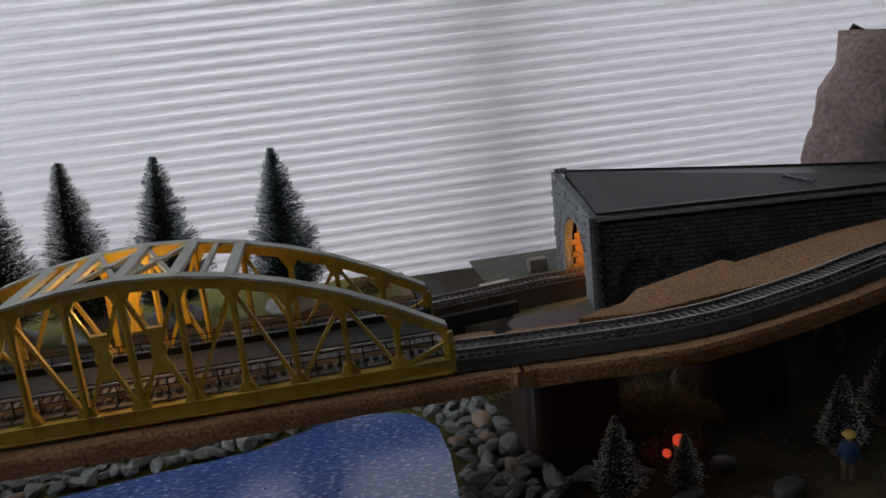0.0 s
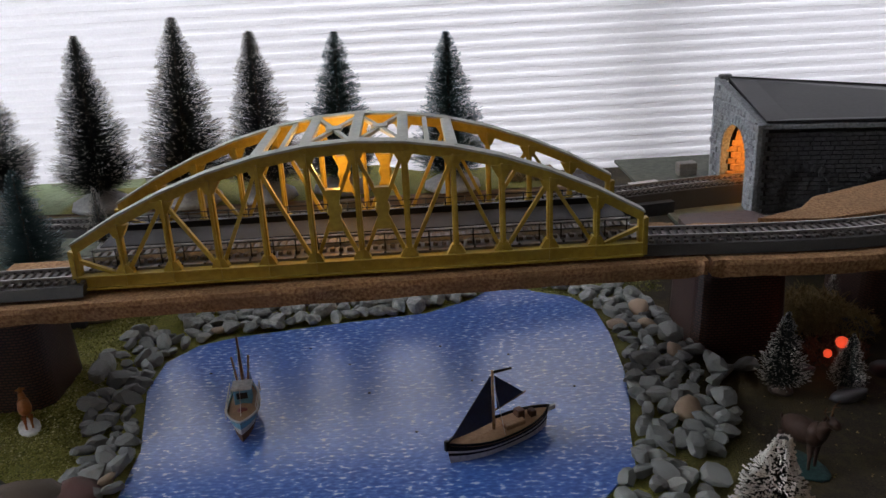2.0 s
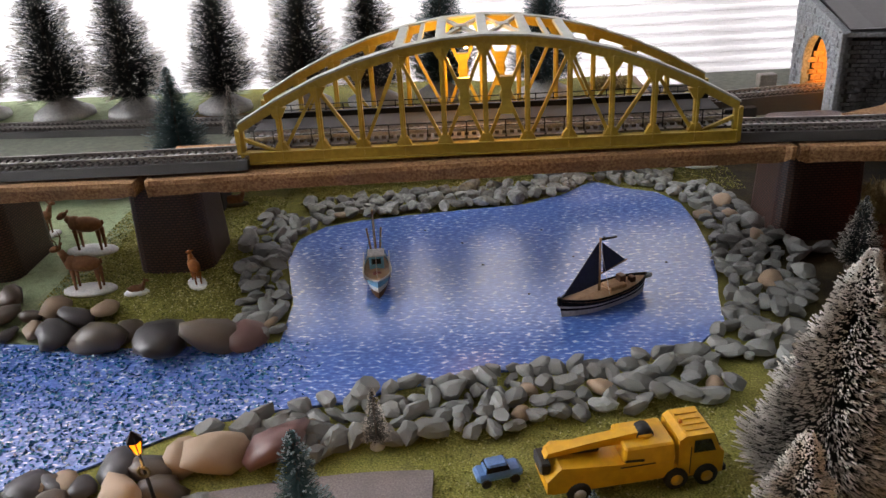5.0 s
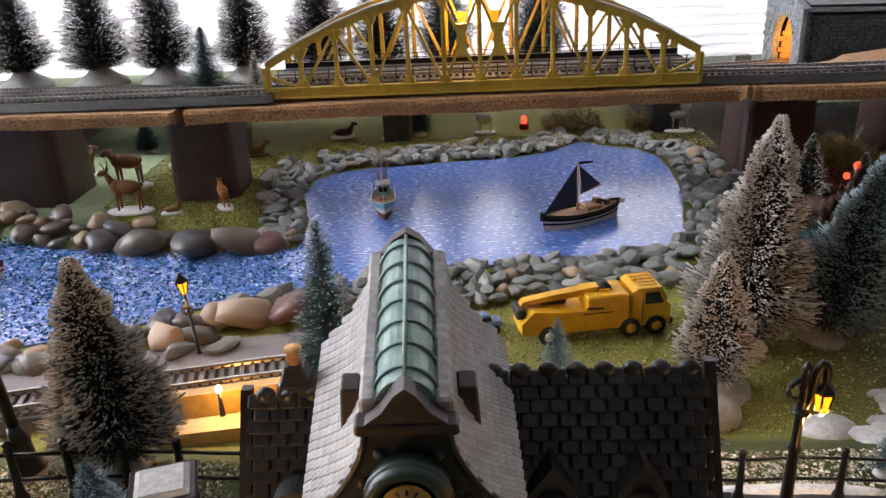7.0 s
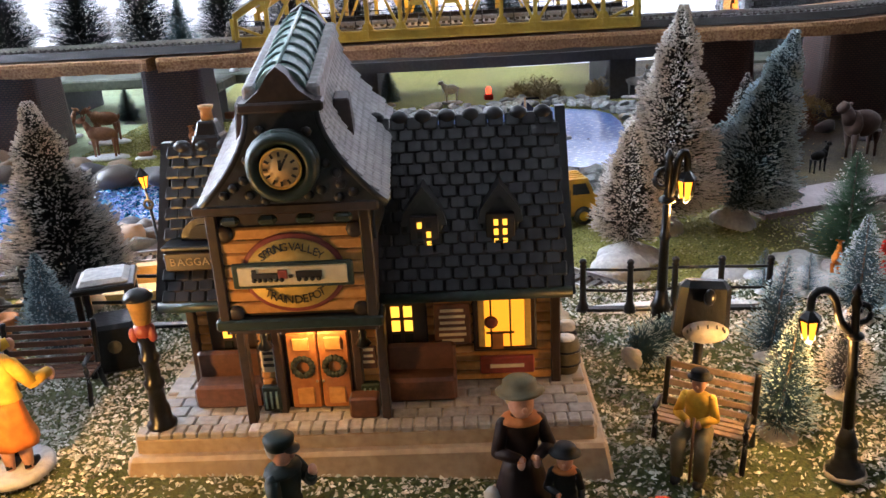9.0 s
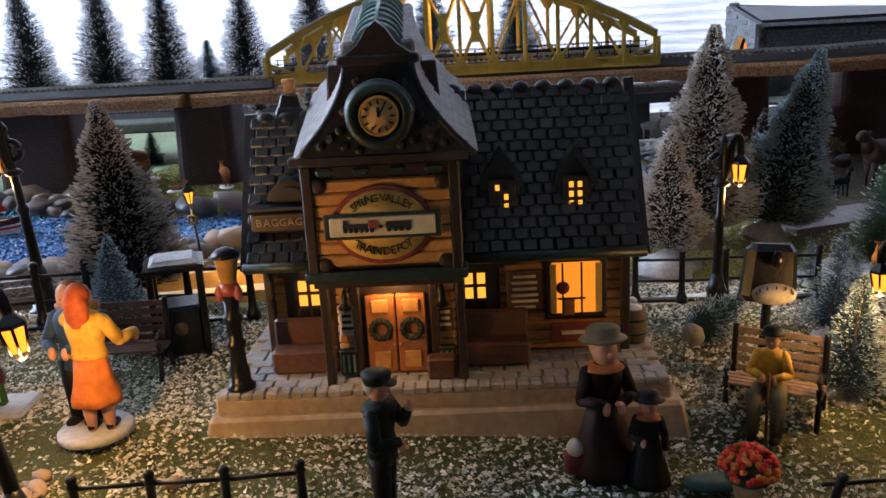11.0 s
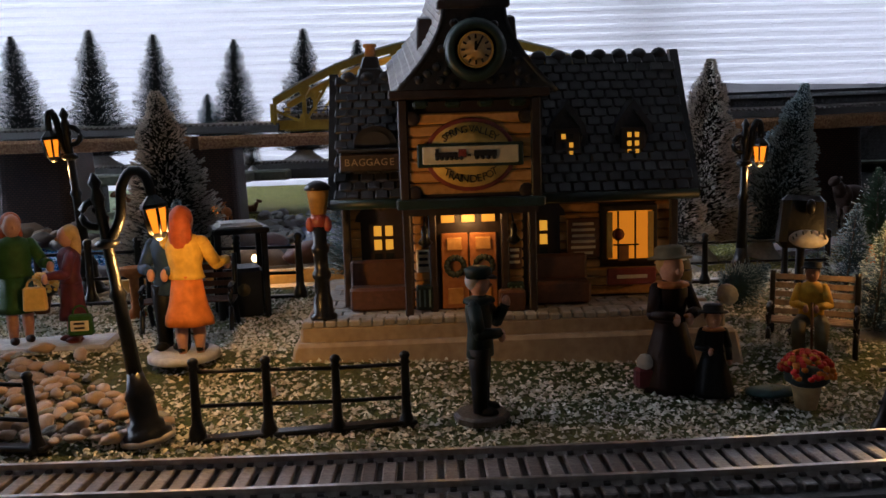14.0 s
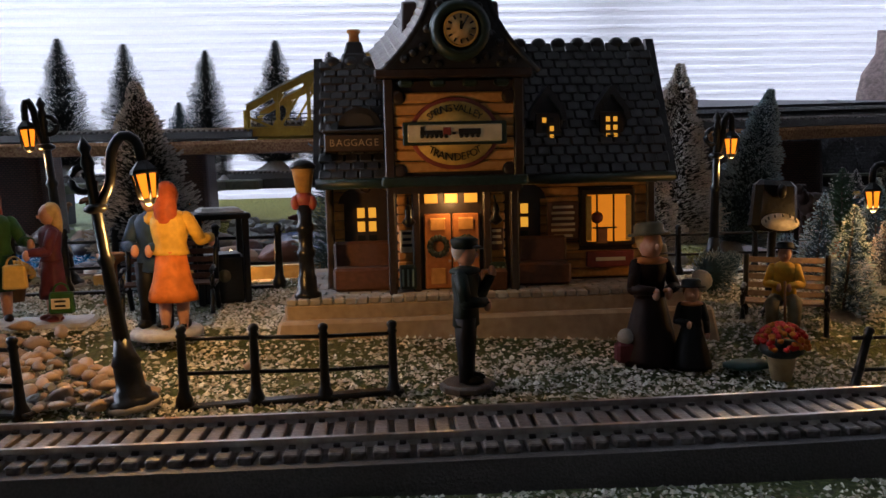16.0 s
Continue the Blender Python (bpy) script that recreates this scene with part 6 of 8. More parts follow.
    part("door_mat_box", Build().box((0.0095, 0.006, 0.0075), (-0.0178, 0.0415, zp + 0.0042), BROWN_WOOD, bevel=0.0007), d, "small brown crate")
    # added warm lamp without a fitting, brightening the door and porch boards
    lamp("porch_light", (-0.0325, 0.041, 0.0565), 0.016, (1.0, 0.52, 0.15), 0.002)
    # baggage sign and eyebrow vent
    bag = part("baggage_sign", Build().box((0.0215, 0.003, 0.0062), (-0.0668, 0.0475, 0.0775), DARK_WOOD, bevel=0.0005), d, "brown BAGGAGE sign on the roof")
    letters("BAGGAGE", 0.0036, PLATFORM_SIDE, "lettering", bag, straight(-0.0668, 0.0458, 0.0775, 0.0185), "pale letters reading BAGGAGE")
    part("sign_ledge", Build().box((0.0255, 0.009, 0.0014), (-0.0655, 0.0505, 0.0818), ROOF_SLATE, bevel=0.0004), bag)
    eye = [(-0.0648 + 0.0078 * math.cos(radians(a)), 0.0505, 0.083 + 0.0075 * math.sin(radians(a))) for a in range(0, 181, 15)]
    part("eyebrow_vent", Build().prism(eye, (0, 0.012, 0), ROOF_SLATE), d, "arched eyebrow vent")
    part("vent_mouth", Build().prism([(-0.0648 + 0.0055 * math.cos(radians(a)), 0.0498, 0.0832 + 0.0052 * math.sin(radians(a))) for a in range(0, 181, 15)], (0, 0.001, 0), BLACK_CARD), d)
    # dormers
    for x, lit in ((0.0045, (1, 4)), (0.0285, (0, 1, 4, 5))):
        dm = part("dormer", Build().box((0.012, 0.02, 0.0125), (x, 0.0625, 0.081), ROOF_SLATE, bevel=0.0006), d, "small roof dormer with lit panes")
        head = [(-0.0072, 0.0845), (-0.0062, 0.0888), (-0.0035, 0.0925), (0.0, 0.0972), (0.0035, 0.0925), (0.0062, 0.0888), (0.0072, 0.0845)]
        inner = [(0.0052, 0.0845), (0.0043, 0.0878), (0.0023, 0.0905), (0.0, 0.0937), (-0.0023, 0.0905), (-0.0043, 0.0878), (-0.0052, 0.0845)]
        part("dormer_roof", Build().prism([(x + u, 0.0535, w) for u, w in head], (0, 0.022, 0), ROOF_SLATE), dm)
        part("hood", Build().prism([(x + u, 0.0505, w) for u, w in head + inner], (0, 0.003, 0), ROOF_SLATE), dm, "pointed projecting hood")
        part("surround", Build().box((0.0092, 0.0012, 0.0122), (x, 0.0519, 0.0812), DARK_WOOD, bevel=0.0003), dm)
        for q in range(6):
            c, r = q % 2 * 2 - 1, q // 2
            part("pane", Build().box((0.0014, 0.0008, 0.0018), (x + c * 0.0014, 0.0511, 0.0783 + 0.0031 * r), WINDOW_BRIGHT if q in lit or (q - 2) in lit else DARK_GLASS), dm)
        part("sill", Build().box((0.0125, 0.0035, 0.0016), (x, 0.0508, 0.0752), DARK_WOOD, bevel=0.0003), dm)
    # chimney
    ch = part("chimney", Build().box((0.0125, 0.0125, 0.008), (-0.0665, 0.075, 0.1085), ROOF_SLATE, taper=0.75, bevel=0.0008), d, "stepped dark chimney with a clay pot")
    part("chimney_shaft", Build().box((0.0085, 0.0085, 0.006), (-0.0665, 0.075, 0.1138), ROOF_SLATE, taper=0.7, bevel=0.0006), ch)
    part("pot", Build().lathe([(0.0022, 0), (0.0019, 0.004), (0.0026, 0.0045), (0.0026, 0.0055)], (-0.0665, 0.075, 0.1162), TUNNEL_BRICK, 10), ch, "clay pot")
    # porch benches
    for x in (-0.0645, 0.0005):
        bench = part("porch_bench", Build().box((0.0235, 0.0085, 0.0085), (x, 0.052, zp + 0.0048), BROWN_WOOD, bevel=0.001), d, "brown high-backed porch bench")
        part("bench_back", Build().box((0.0235, 0.0028, 0.0175), (x, 0.0565, zp + 0.0095), BROWN_WOOD, bevel=0.001), bench)
    return d


depot()
solid("barrel", Build().lathe([(0.0042, 0), (0.0052, 0.0035), (0.0054, 0.006), (0.0052, 0.0085), (0.0044, 0.0122), (0.0036, 0.0122)], (0, 0, 0), CLOTH["olive"], 16).lathe([(0.0053, 0.0032), (0.0056, 0.0035), (0.0053, 0.004)], (0, 0, 0), BLACK_IRON, 16).lathe([(0.0053, 0.0082), (0.0056, 0.0086), (0.0052, 0.009)], (0, 0, 0), BLACK_IRON, 16).ball((0.0036, 0.0036, 0.0012), (0, 0, 0.0122), SNOW, 10, 5),
      (0.0505, 0.067, 0.0235), "olive wooden barrel with pale lid on the platform", "barrel")
solid("snowy_bundle", Build().ball((0.0042, 0.0035, 0.0035), (0, 0, 0.0032), CLOTH["navy"], 8, 5).box((0.006, 0.005, 0.004), (0, 0, 0.007), SNOW, bevel=0.001), (0.0535, 0.088, 0.0235), "snow-topped bundle beside the depot wall", "bundle")


def signal_post():
    p = thing("platform_lamp", (-0.0848, 0.0388, 0.0235), "black cast post with yellow head and dark red bow", "lamp post")
    part("post", Build().lathe([(0.0048, 0), (0.0048, 0.0015), (0.0036, 0.0022), (0.0034, 0.007), (0.0028, 0.0085), (0.0026, 0.014), (0.0033, 0.015), (0.0033, 0.0165), (0.0025, 0.0175), (0.0025, 0.023), (0.0032, 0.024), (0.0032, 0.0255), (0.0024, 0.0265), (0.0026, 0.034)], (0, 0, 0), BLACK_IRON, 14), p)
    bow = Build().ball((0.0036, 0.0032, 0.0032), (0, 0, 0.0345), SIGN_RED, 10, 6).ball((0.0016, 0.0012, 0.0026), (-0.003, -0.0014, 0.0335), SIGN_RED, 8, 5).ball((0.0016, 0.0012, 0.0026), (0.003, -0.0014, 0.0335), SIGN_RED, 8, 5)
    part("bow", bow, p, "dark red bow")
    part("head", Build().lathe([(0.0026, 0.037), (0.0038, 0.0445), (0.004, 0.0455)], (0, 0, 0), MUSTARD_HEAD, 14), p, "mustard yellow lamp head")
    part("cap", Build().lathe([(0.0046, 0.0453), (0.0046, 0.0463), (0.003, 0.0478), (0.001, 0.0486)], (0, 0, 0), BLACK_IRON, 14), p)


signal_post()


# ---- street lamps and fences ----
def street_lamp(at, height, label, arm=1, turn=0.0, lean=0.0, power=0.06):
    """Fluted black post, scrolled arm and a hanging lantern with warm glass."""
    t = thing("street_lamp", at, label, "street lamp", "street lamps")
    t.rotation_euler = (0, radians(lean), radians(turn))
    k = height / 0.067
    part("base", Build().lathe([(0.0062 * k, 0), (0.0062 * k, 0.0018 * k), (0.0048 * k, 0.0024 * k), (0.0046 * k, 0.004 * k), (0.0036 * k, 0.0048 * k), (0.0034 * k, 0.0105 * k), (0.0038 * k, 0.0112 * k), (0.0028 * k, 0.0135 * k), (0.0018 * k, 0.018 * k)], (0, 0, 0), BLACK_IRON, 16, flute=0.03, folds=8), t)
    part("snow_ring", Build().lathe([(0.0068 * k, -0.0005), (0.0066 * k, 0.0008 * k), (0.0058 * k, 0.0012 * k)], (0, 0, 0), PLATFORM, 16), t, "grey snow round the base")
    part("pole", Build().lathe([(0.002 * k, 0.017 * k), (0.0016 * k, 0.036 * k), (0.0023 * k, 0.0375 * k), (0.0015 * k, 0.039 * k), (0.0013 * k, 0.06 * k), (0.0018 * k, 0.0615 * k), (0.001 * k, 0.064 * k), (0.0017 * k, 0.0655 * k), (0.0004 * k, 0.068 * k)], (0, 0, 0), BLACK_IRON, 10), t)
    a = arm * 0.0095 * k
    curve = [(0, 0, 0.05 * k), (a * 0.35, 0, 0.056 * k), (a * 0.5, 0, 0.0635 * k), (a * 0.75, 0, 0.067 * k), (a * 1.0, 0, 0.0655 * k), (a * 1.05, 0, 0.0605 * k)]
    part("arm", Build().tube([tuple(p) for p in smooth_path(curve, 0.0015 * k)], 0.0013 * k, BLACK_IRON, 8), t, "curved arm")
    b = math.copysign(0.0044 * k, arm)
    scroll = [(-b * 0.3 - b * (0.9 - 0.045 * i) * math.sin(i * 0.5), 0, 0.0575 * k + 0.0038 * k * (1 - 0.05 * i) * math.cos(i * 0.5)) for i in range(14)]
    part("scroll", Build().tube(scroll, 0.001 * k, BLACK_IRON, 6), t)
    part("collar", Build().lathe([(0.0018 * k, -0.0012 * k), (0.003 * k, -0.0004 * k), (0.003 * k, 0.0004 * k), (0.0018 * k, 0.0012 * k)], (0, 0, 0.0505 * k), BLACK_IRON, 10), t)
    x = a * 1.05
    lan = part("lantern", Build().lathe([(0.0007 * k, 0.0615 * k), (0.0012 * k, 0.0604 * k), (0.0034 * k, 0.0582 * k), (0.0036 * k, 0.0574 * k), (0.003 * k, 0.0571 * k)], (x, 0, 0), BLACK_IRON, 6, smooth=False), t, "glowing warm glass lantern")
    part("glass", Build().lathe([(0.0019 * k, 0.051 * k), (0.0029 * k, 0.0572 * k)], (x, 0, 0), LAMP_GLASS, 6, smooth=False), lan, "warm orange lamp glass")
    part("cup", Build().lathe([(0.0006 * k, 0.0492 * k), (0.0014 * k, 0.0498 * k), (0.0022 * k, 0.0512 * k)], (x, 0, 0), BLACK_IRON, 6, smooth=False), lan)
    for i in range(6):
        c, s = math.cos(radians(60 * i)), math.sin(radians(60 * i))
        part("glazing_bar", Build().tube([(x + 0.0021 * k * c, 0.0021 * k * s, 0.051 * k), (x + 0.0032 * k * c, 0.0032 * k * s, 0.0573 * k)], 0.0004 * k, BLACK_IRON, 5), lan)
    spot = Matrix.Translation(at) @ Euler((0, radians(lean), radians(turn))).to_matrix().to_4x4()
    p = spot @ Vector((x, 0, 0.0465 * k))
    lamp("street_lamp_light", p, power, (1.0, 0.5, 0.12), 0.0025)
    return t


street_lamp((-0.1286, -0.0202, 0.004), 0.074, "black street lamp with scrolled arm beside the pebble heap", 1.3, 0, -7, 0.2)
street_lamp((-0.215, 0.165, 0.013), 0.092, "black street lamp with warm lantern at the lawn's edge", -0.6, 0, -4)
street_lamp((0.0945, 0.114, 0.013), 0.076, "black street lamp with warm lantern behind the fence", 0.62, 0, 1)
street_lamp((0.135, 0.032, 0.002), 0.064, "black street lamp with warm lantern beside the bench", -1.4, 0, -3, 0.09)


def post_lantern():
    t = thing("post_lantern", (-0.178, 0.287, 0.0), "slim black post with a small lit lantern by the stream", "lamp post", "street lamps")
    t.rotation_euler = (0, radians(-4), 0)
    part("pole", Build().lathe([(0.0038, 0), (0.0032, 0.0012), (0.0011, 0.003), (0.0008, 0.04)], (0, 0, 0), BLACK_IRON, 10), t)
    part("glass", Build().lathe([(0.0014, 0.0408), (0.0034, 0.048)], (0, 0, 0), LAMP_GLASS, 6, smooth=False), t, "warm lit glass")
    part("cap", Build().lathe([(0.004, 0.048), (0.0042, 0.0486), (0.0018, 0.0515), (0.0004, 0.0535)], (0, 0, 0), BLACK_IRON, 6, smooth=False), t)
    for i in range(6):
        c, s = math.cos(radians(60 * i)), math.sin(radians(60 * i))
        part("glazing_bar", Build().tube([(0.0015 * c, 0.0015 * s, 0.0405), (0.0037 * c, 0.0037 * s, 0.0482)], 0.0004, BLACK_IRON, 5), t)
    w = Build()
    for i in range(12):
        a = radians(30 * i)
        w.ball((0.0011, 0.001, 0.0011), (0.0026 * math.cos(a), -0.0012, 0.0305 + 0.0026 * math.sin(a)), CLOTH["olive"], 5, 3)
    part("wreath", w, t, "small dull green wreath")
    lamp("post_lantern_light", (-0.181, 0.285, 0.037), 0.004, (1.0, 0.5, 0.12), 0.002)


post_lantern()


def fence(points, height, label, levels=(0.42, 0.86), base=True, leans=()):
    """Cast black posts with ball tops and two rails; each post and rail its own part."""
    f = thing("iron_fence", (0, 0, 0), label, "fence", "iron fences")
    k = height / 0.0225
    for i, (x, y, z) in enumerate(points):
        p = Build().lathe([(0.0026 * k, 0), (0.0024 * k, 0.002 * k), (0.0015 * k, 0.0042 * k), (0.0013 * k, 0.009 * k), (0.0015 * k, 0.0098 * k), (0.0013 * k, 0.0108 * k), (0.0012 * k, 0.0188 * k), (0.0016 * k, 0.0194 * k), (0.0011 * k, 0.0202 * k), (0.0016 * k, 0.0213 * k), (0.0012 * k, 0.0222 * k), (0.0004 * k, 0.0226 * k)], (0, 0, 0), BLACK_IRON, 10)
        ob = part("post", p, f)
        ob.location = (x, y, z)
        ob.rotation_euler = (0, radians(leans[i] if i < len(leans) else 0), 0)
    for a, c in zip(points, points[1:]):
        for h in levels:
            part("rail", Build().tube([(a[0], a[1], a[2] + h * height), (c[0], c[1], c[2] + h * height)], 0.00062 * k, BLACK_IRON, 6), f)
    if base:
        a, c = Vector(points[0]), Vector(points[-1])
        m = (a + c) / 2
        part("foot_bar", Build().box(((c - a).length + 0.006, 0.0042, 0.0016), (m.x, m.y, m.z + 0.0006), BLACK_IRON, (0, 0, math.degrees(math.atan2(c.y - a.y, c.x - a.x))), bevel=0.0004), f)
    return f


fence([(-0.115, -0.0195, 0.003), (-0.0955, -0.0165, 0.002), (-0.076, -0.014, 0.001), (-0.056, -0.011, 0.0005)], 0.0232, "black cast-iron fence panel before the track", (0.4, 0.83))
fence([(-0.216, -0.019, 0.005), (-0.196, -0.021, 0.0045), (-0.176, -0.0235, 0.004), (-0.156, -0.027, 0.0035)], 0.0228, "black cast-iron fence panel beside the pebbles", (0.4, 0.83), leans=(0, 0, 0, -3))
fence([(0.0825, -0.0175, -0.005), (0.103, -0.0145, -0.006), (0.123, -0.011, -0.0065), (0.143, -0.007, -0.007)], 0.023, "leaning black cast-iron fence panel before the track", (0.4, 0.83), leans=(14, 10, 8, 8))
fence([(0.067, 0.141, 0.0125), (0.087, 0.138, 0.0125), (0.1065, 0.139, 0.0125), (0.126, 0.138, 0.0125), (0.146, 0.136, 0.0125)], 0.0245, "black cast-iron fence panel on a snowy foot", (0.4, 0.8))
fence([(-0.252, 0.14, 0.0125), (-0.23, 0.142, 0.0125), (-0.207, 0.144, 0.0125), (-0.184, 0.145, 0.0125), (-0.1605, 0.145, 0.0125), (-0.137, 0.144, 0.0125), (-0.1075, 0.142, 0.0125)], 0.031, "long black cast-iron fence behind the benches", (0.38, 0.78))
fence([(0.158, -0.02, 0.0085), (0.164, 0.01, 0.011), (0.17, 0.04, 0.013), (0.172, 0.075, 0.013)], 0.026, "black cast-iron fence at the lawn's end", (0.4, 0.8))
solid("snow_drift", Build().ball((0.044, 0.006, 0.0028), (0, 0, 0), SNOW, 20, 6), (0.106, 0.1425, 0.0115), "low drift of white snow along the fence foot", "snow")
solid("snow_mound", Build().ball((0.0165, 0.013, 0.011), (0, 0, 0), SNOW_GREY, 18, 8), (0.097, 0.215, 0.001), "rounded white snow mound under the firs", "snow")
solid("snow_mound", Build().ball((0.014, 0.012, 0.007), (0, 0, 0), SNOW_GREY, 18, 8), (0.15, 0.2, 0.0), "low grey snow mound under the firs", "snow")


def park_bench(at, turn, width, label, wood):
    t = thing("park_bench", at, label, "bench", "park benches", turn)
    for k in range(4):
        part("seat_slat", Build().box((width, 0.0022, 0.0009), (0, -0.0045 + 0.0028 * k, 0.0115), wood, bevel=0.0002), t)
    for k in range(5):
        part("back_slat", Build().box((width, 0.0009, 0.0022), (0, 0.0058 + 0.0006 * k, 0.0135 + 0.0032 * k), wood, (-10, 0, 0), bevel=0.0002), t)
    for s in (-1, 1):
        x = s * (width / 2 - 0.001)
        f = Build().tube([tuple(p) for p in smooth_path([(x, -0.0075, 0.0), (x, -0.0058, 0.006), (x, -0.0052, 0.0112), (x, -0.0058, 0.0165), (x, 0.0, 0.0175)], 0.002)], 0.001, BLACK_IRON, 6)
        f.tube([tuple(p) for p in smooth_path([(x, 0.0085, 0.0), (x, 0.0058, 0.006), (x, 0.0055, 0.0118), (x, 0.0085, 0.0285)], 0.002)], 0.0011, BLACK_IRON, 6)
        f.tube([(x, -0.0055, 0.0108), (x, 0.0058, 0.0108)], 0.0009, BLACK_IRON, 6)
        part("iron_end", f, t, "black scrolled iron end")
    return t


park_bench((-0.142, 0.077, 0.0135), 3, 0.036, "park bench with dark reddish wooden slats and iron ends", BROWN_WOOD)
park_bench((0.093, 0.044, 0.003), -30, 0.031, "park bench with pale brown slats under a seated figure", surface("pale_bench_slat", (0.28, 0.2, 0.13), (0.19, 0.13, 0.085), 0.6))


def litter_bin():
    t = thing("litter_bin", (-0.1275, 0.106, 0.0125), "black square litter bin with a snowy lid", "bin", turn=18)
    part("body", Build().box((0.018, 0.018, 0.021), (0, 0, 0.0105), BLACK_IRON, bevel=0.0015), t)
    for x in (-1, 1):
        for y in (-1, 1):
            part("leg", Build().box((0.0026, 0.0026, 0.037), (x * 0.0095, y * 0.0095, 0.0185), BLACK_IRON, bevel=0.0004), t)
    part("badge", Build().lathe([(0.0028, 0), (0.0028, 0.0005)], (0, -0.0091, 0.012), CLOTH["olive"], 10, (90, 0, 0)), t, "dull round badge")
    lid = part("lid", Build().box((0.0235, 0.0235, 0.0026), (0, 0, 0.0372), BLACK_IRON, bevel=0.0006), t)
    part("lid_snow", Build().box((0.019, 0.019, 0.0022), (0, 0, 0.0394), SNOW_GREY, taper=0.85, bevel=0.0006), lid, "pale snow on the lid")


litter_bin()


def street_clock():
    t = thing("street_clock", (0.0925, 0.056, 0.0055), "black street clock leaning behind the bench, dial turned low", "clock")
    t.rotation_euler = (0, radians(2), 0)
    part("post", Build().lathe([(0.005, 0), (0.004, 0.002), (0.0018, 0.004), (0.0016, 0.036)], (0, 0, 0), BLACK_IRON, 10), t)
    part("housing", Build().box((0.0185, 0.0075, 0.02), (0, 0, 0.0445), BLACK_IRON, (-5, 3, 0), taper=0.9, bevel=0.0022), t, "glossy black clock housing")
    dial = part("dial", Build().lathe([(0.0074, 0), (0.0074, 0.0006)], (0, -0.0055, 0.0385), PLATFORM, 24, (60, 0, 0), squash=0.5), t, "pale oval dial")
    for q in range(12):
        a = radians(30 * q)
        part("hour_mark", Build().box((0.0005, 0.0012, 0.0003), (0.006 * math.sin(a), -0.0062 - 0.0026 * math.cos(a) * 0.5, 0.0391 + 0.0026 * math.cos(a) * 0.87), BLACK_PAINT, (60, 0, 0)), dial)
    part("top_knob", Build().ball((0.002, 0.0016, 0.003), (0.0005, -0.005, 0.0505), BLACK_IRON, 8, 5), t)


street_clock()


def tub_of_flowers(at, label, petal, pot, size=1.0, spread=0.007):
    t = thing("flower_pot", at, label, "flower pot")
    part("pot", Build().lathe([(0.0028 * size, 0), (0.004 * size, 0.0065 * size), (0.0044 * size, 0.0068 * size), (0.003 * size, 0.0072 * size)], (0, 0, 0), pot, 14), t)
    part("leaves", Build().ball((spread * 0.9 * size, spread * 0.9 * size, 0.003 * size), (0, 0, 0.009 * size), BRISTLE, 12, 5), t)
    rnd, b = random.Random(5), Build()
    for k in range(150):
        a, h = rnd.uniform(0, 6.28), rnd.random()
        r = spread * size * math.sqrt(1 - h * h)
        b.ball((0.0011 * size, 0.0011 * size, 0.0008 * size), (r * math.cos(a), r * math.sin(a), 0.0098 * size + h * 0.0065 * size), petal[k % len(petal)], 5, 3)
    tagged(part("blossom", b, t, "dense small blossoms"), kind="stuff")


tub_of_flowers((0.07, 0.001, -0.003), "clay pot crowded with red and orange blossoms", (CLOTH["red"], CLOTH["red"], CLOTH["orange"]), PAPER_BROWN, 1.12)
tub_of_flowers((-0.222, 0.125, 0.0125), "pot of bright yellow blossoms beside the fence", (SIGN_YELLOW, YELLOW_PLASTIC), CLOTH["brown"], 1.1)
solid("moss_tuft", Build().ball((0.009, 0.0055, 0.0018), (0, 0, 0), BRISTLE_TEAL, 14, 5), (0.062, 0.008, 0.0005), "flat tuft of grey-green moss on the lawn", "moss")
solid("stone_bowl", Build().lathe([(0.004, 0), (0.0045, 0.0015), (0.002, 0.004), (0.002, 0.017), (0.0055, 0.019), (0.0062, 0.022), (0.005, 0.0222), (0.003, 0.0205)], (0, 0, 0), CLOTH["fawn"], 16), (-0.174, 0.108, 0.0125), "terracotta pedestal bowl near the bench", "bowl")


# ---- figurines ----
# elbow and wrist of each way of holding an arm, in body heights: outward, forward, up
ARMS = {"down": ((0.165, 0.0, 0.57), (0.17, -0.05, 0.43)), "salute": ((0.17, -0.07, 0.6), (0.06, -0.16, 0.73)), "fold": ((0.17, -0.05, 0.58), (0.05, -0.155, 0.57)), "hug": ((0.19, -0.13, 0.73), (0.08, -0.25, 0.77)),
        "reach": ((0.18, -0.06, 0.6), (0.2, -0.2, 0.6))}


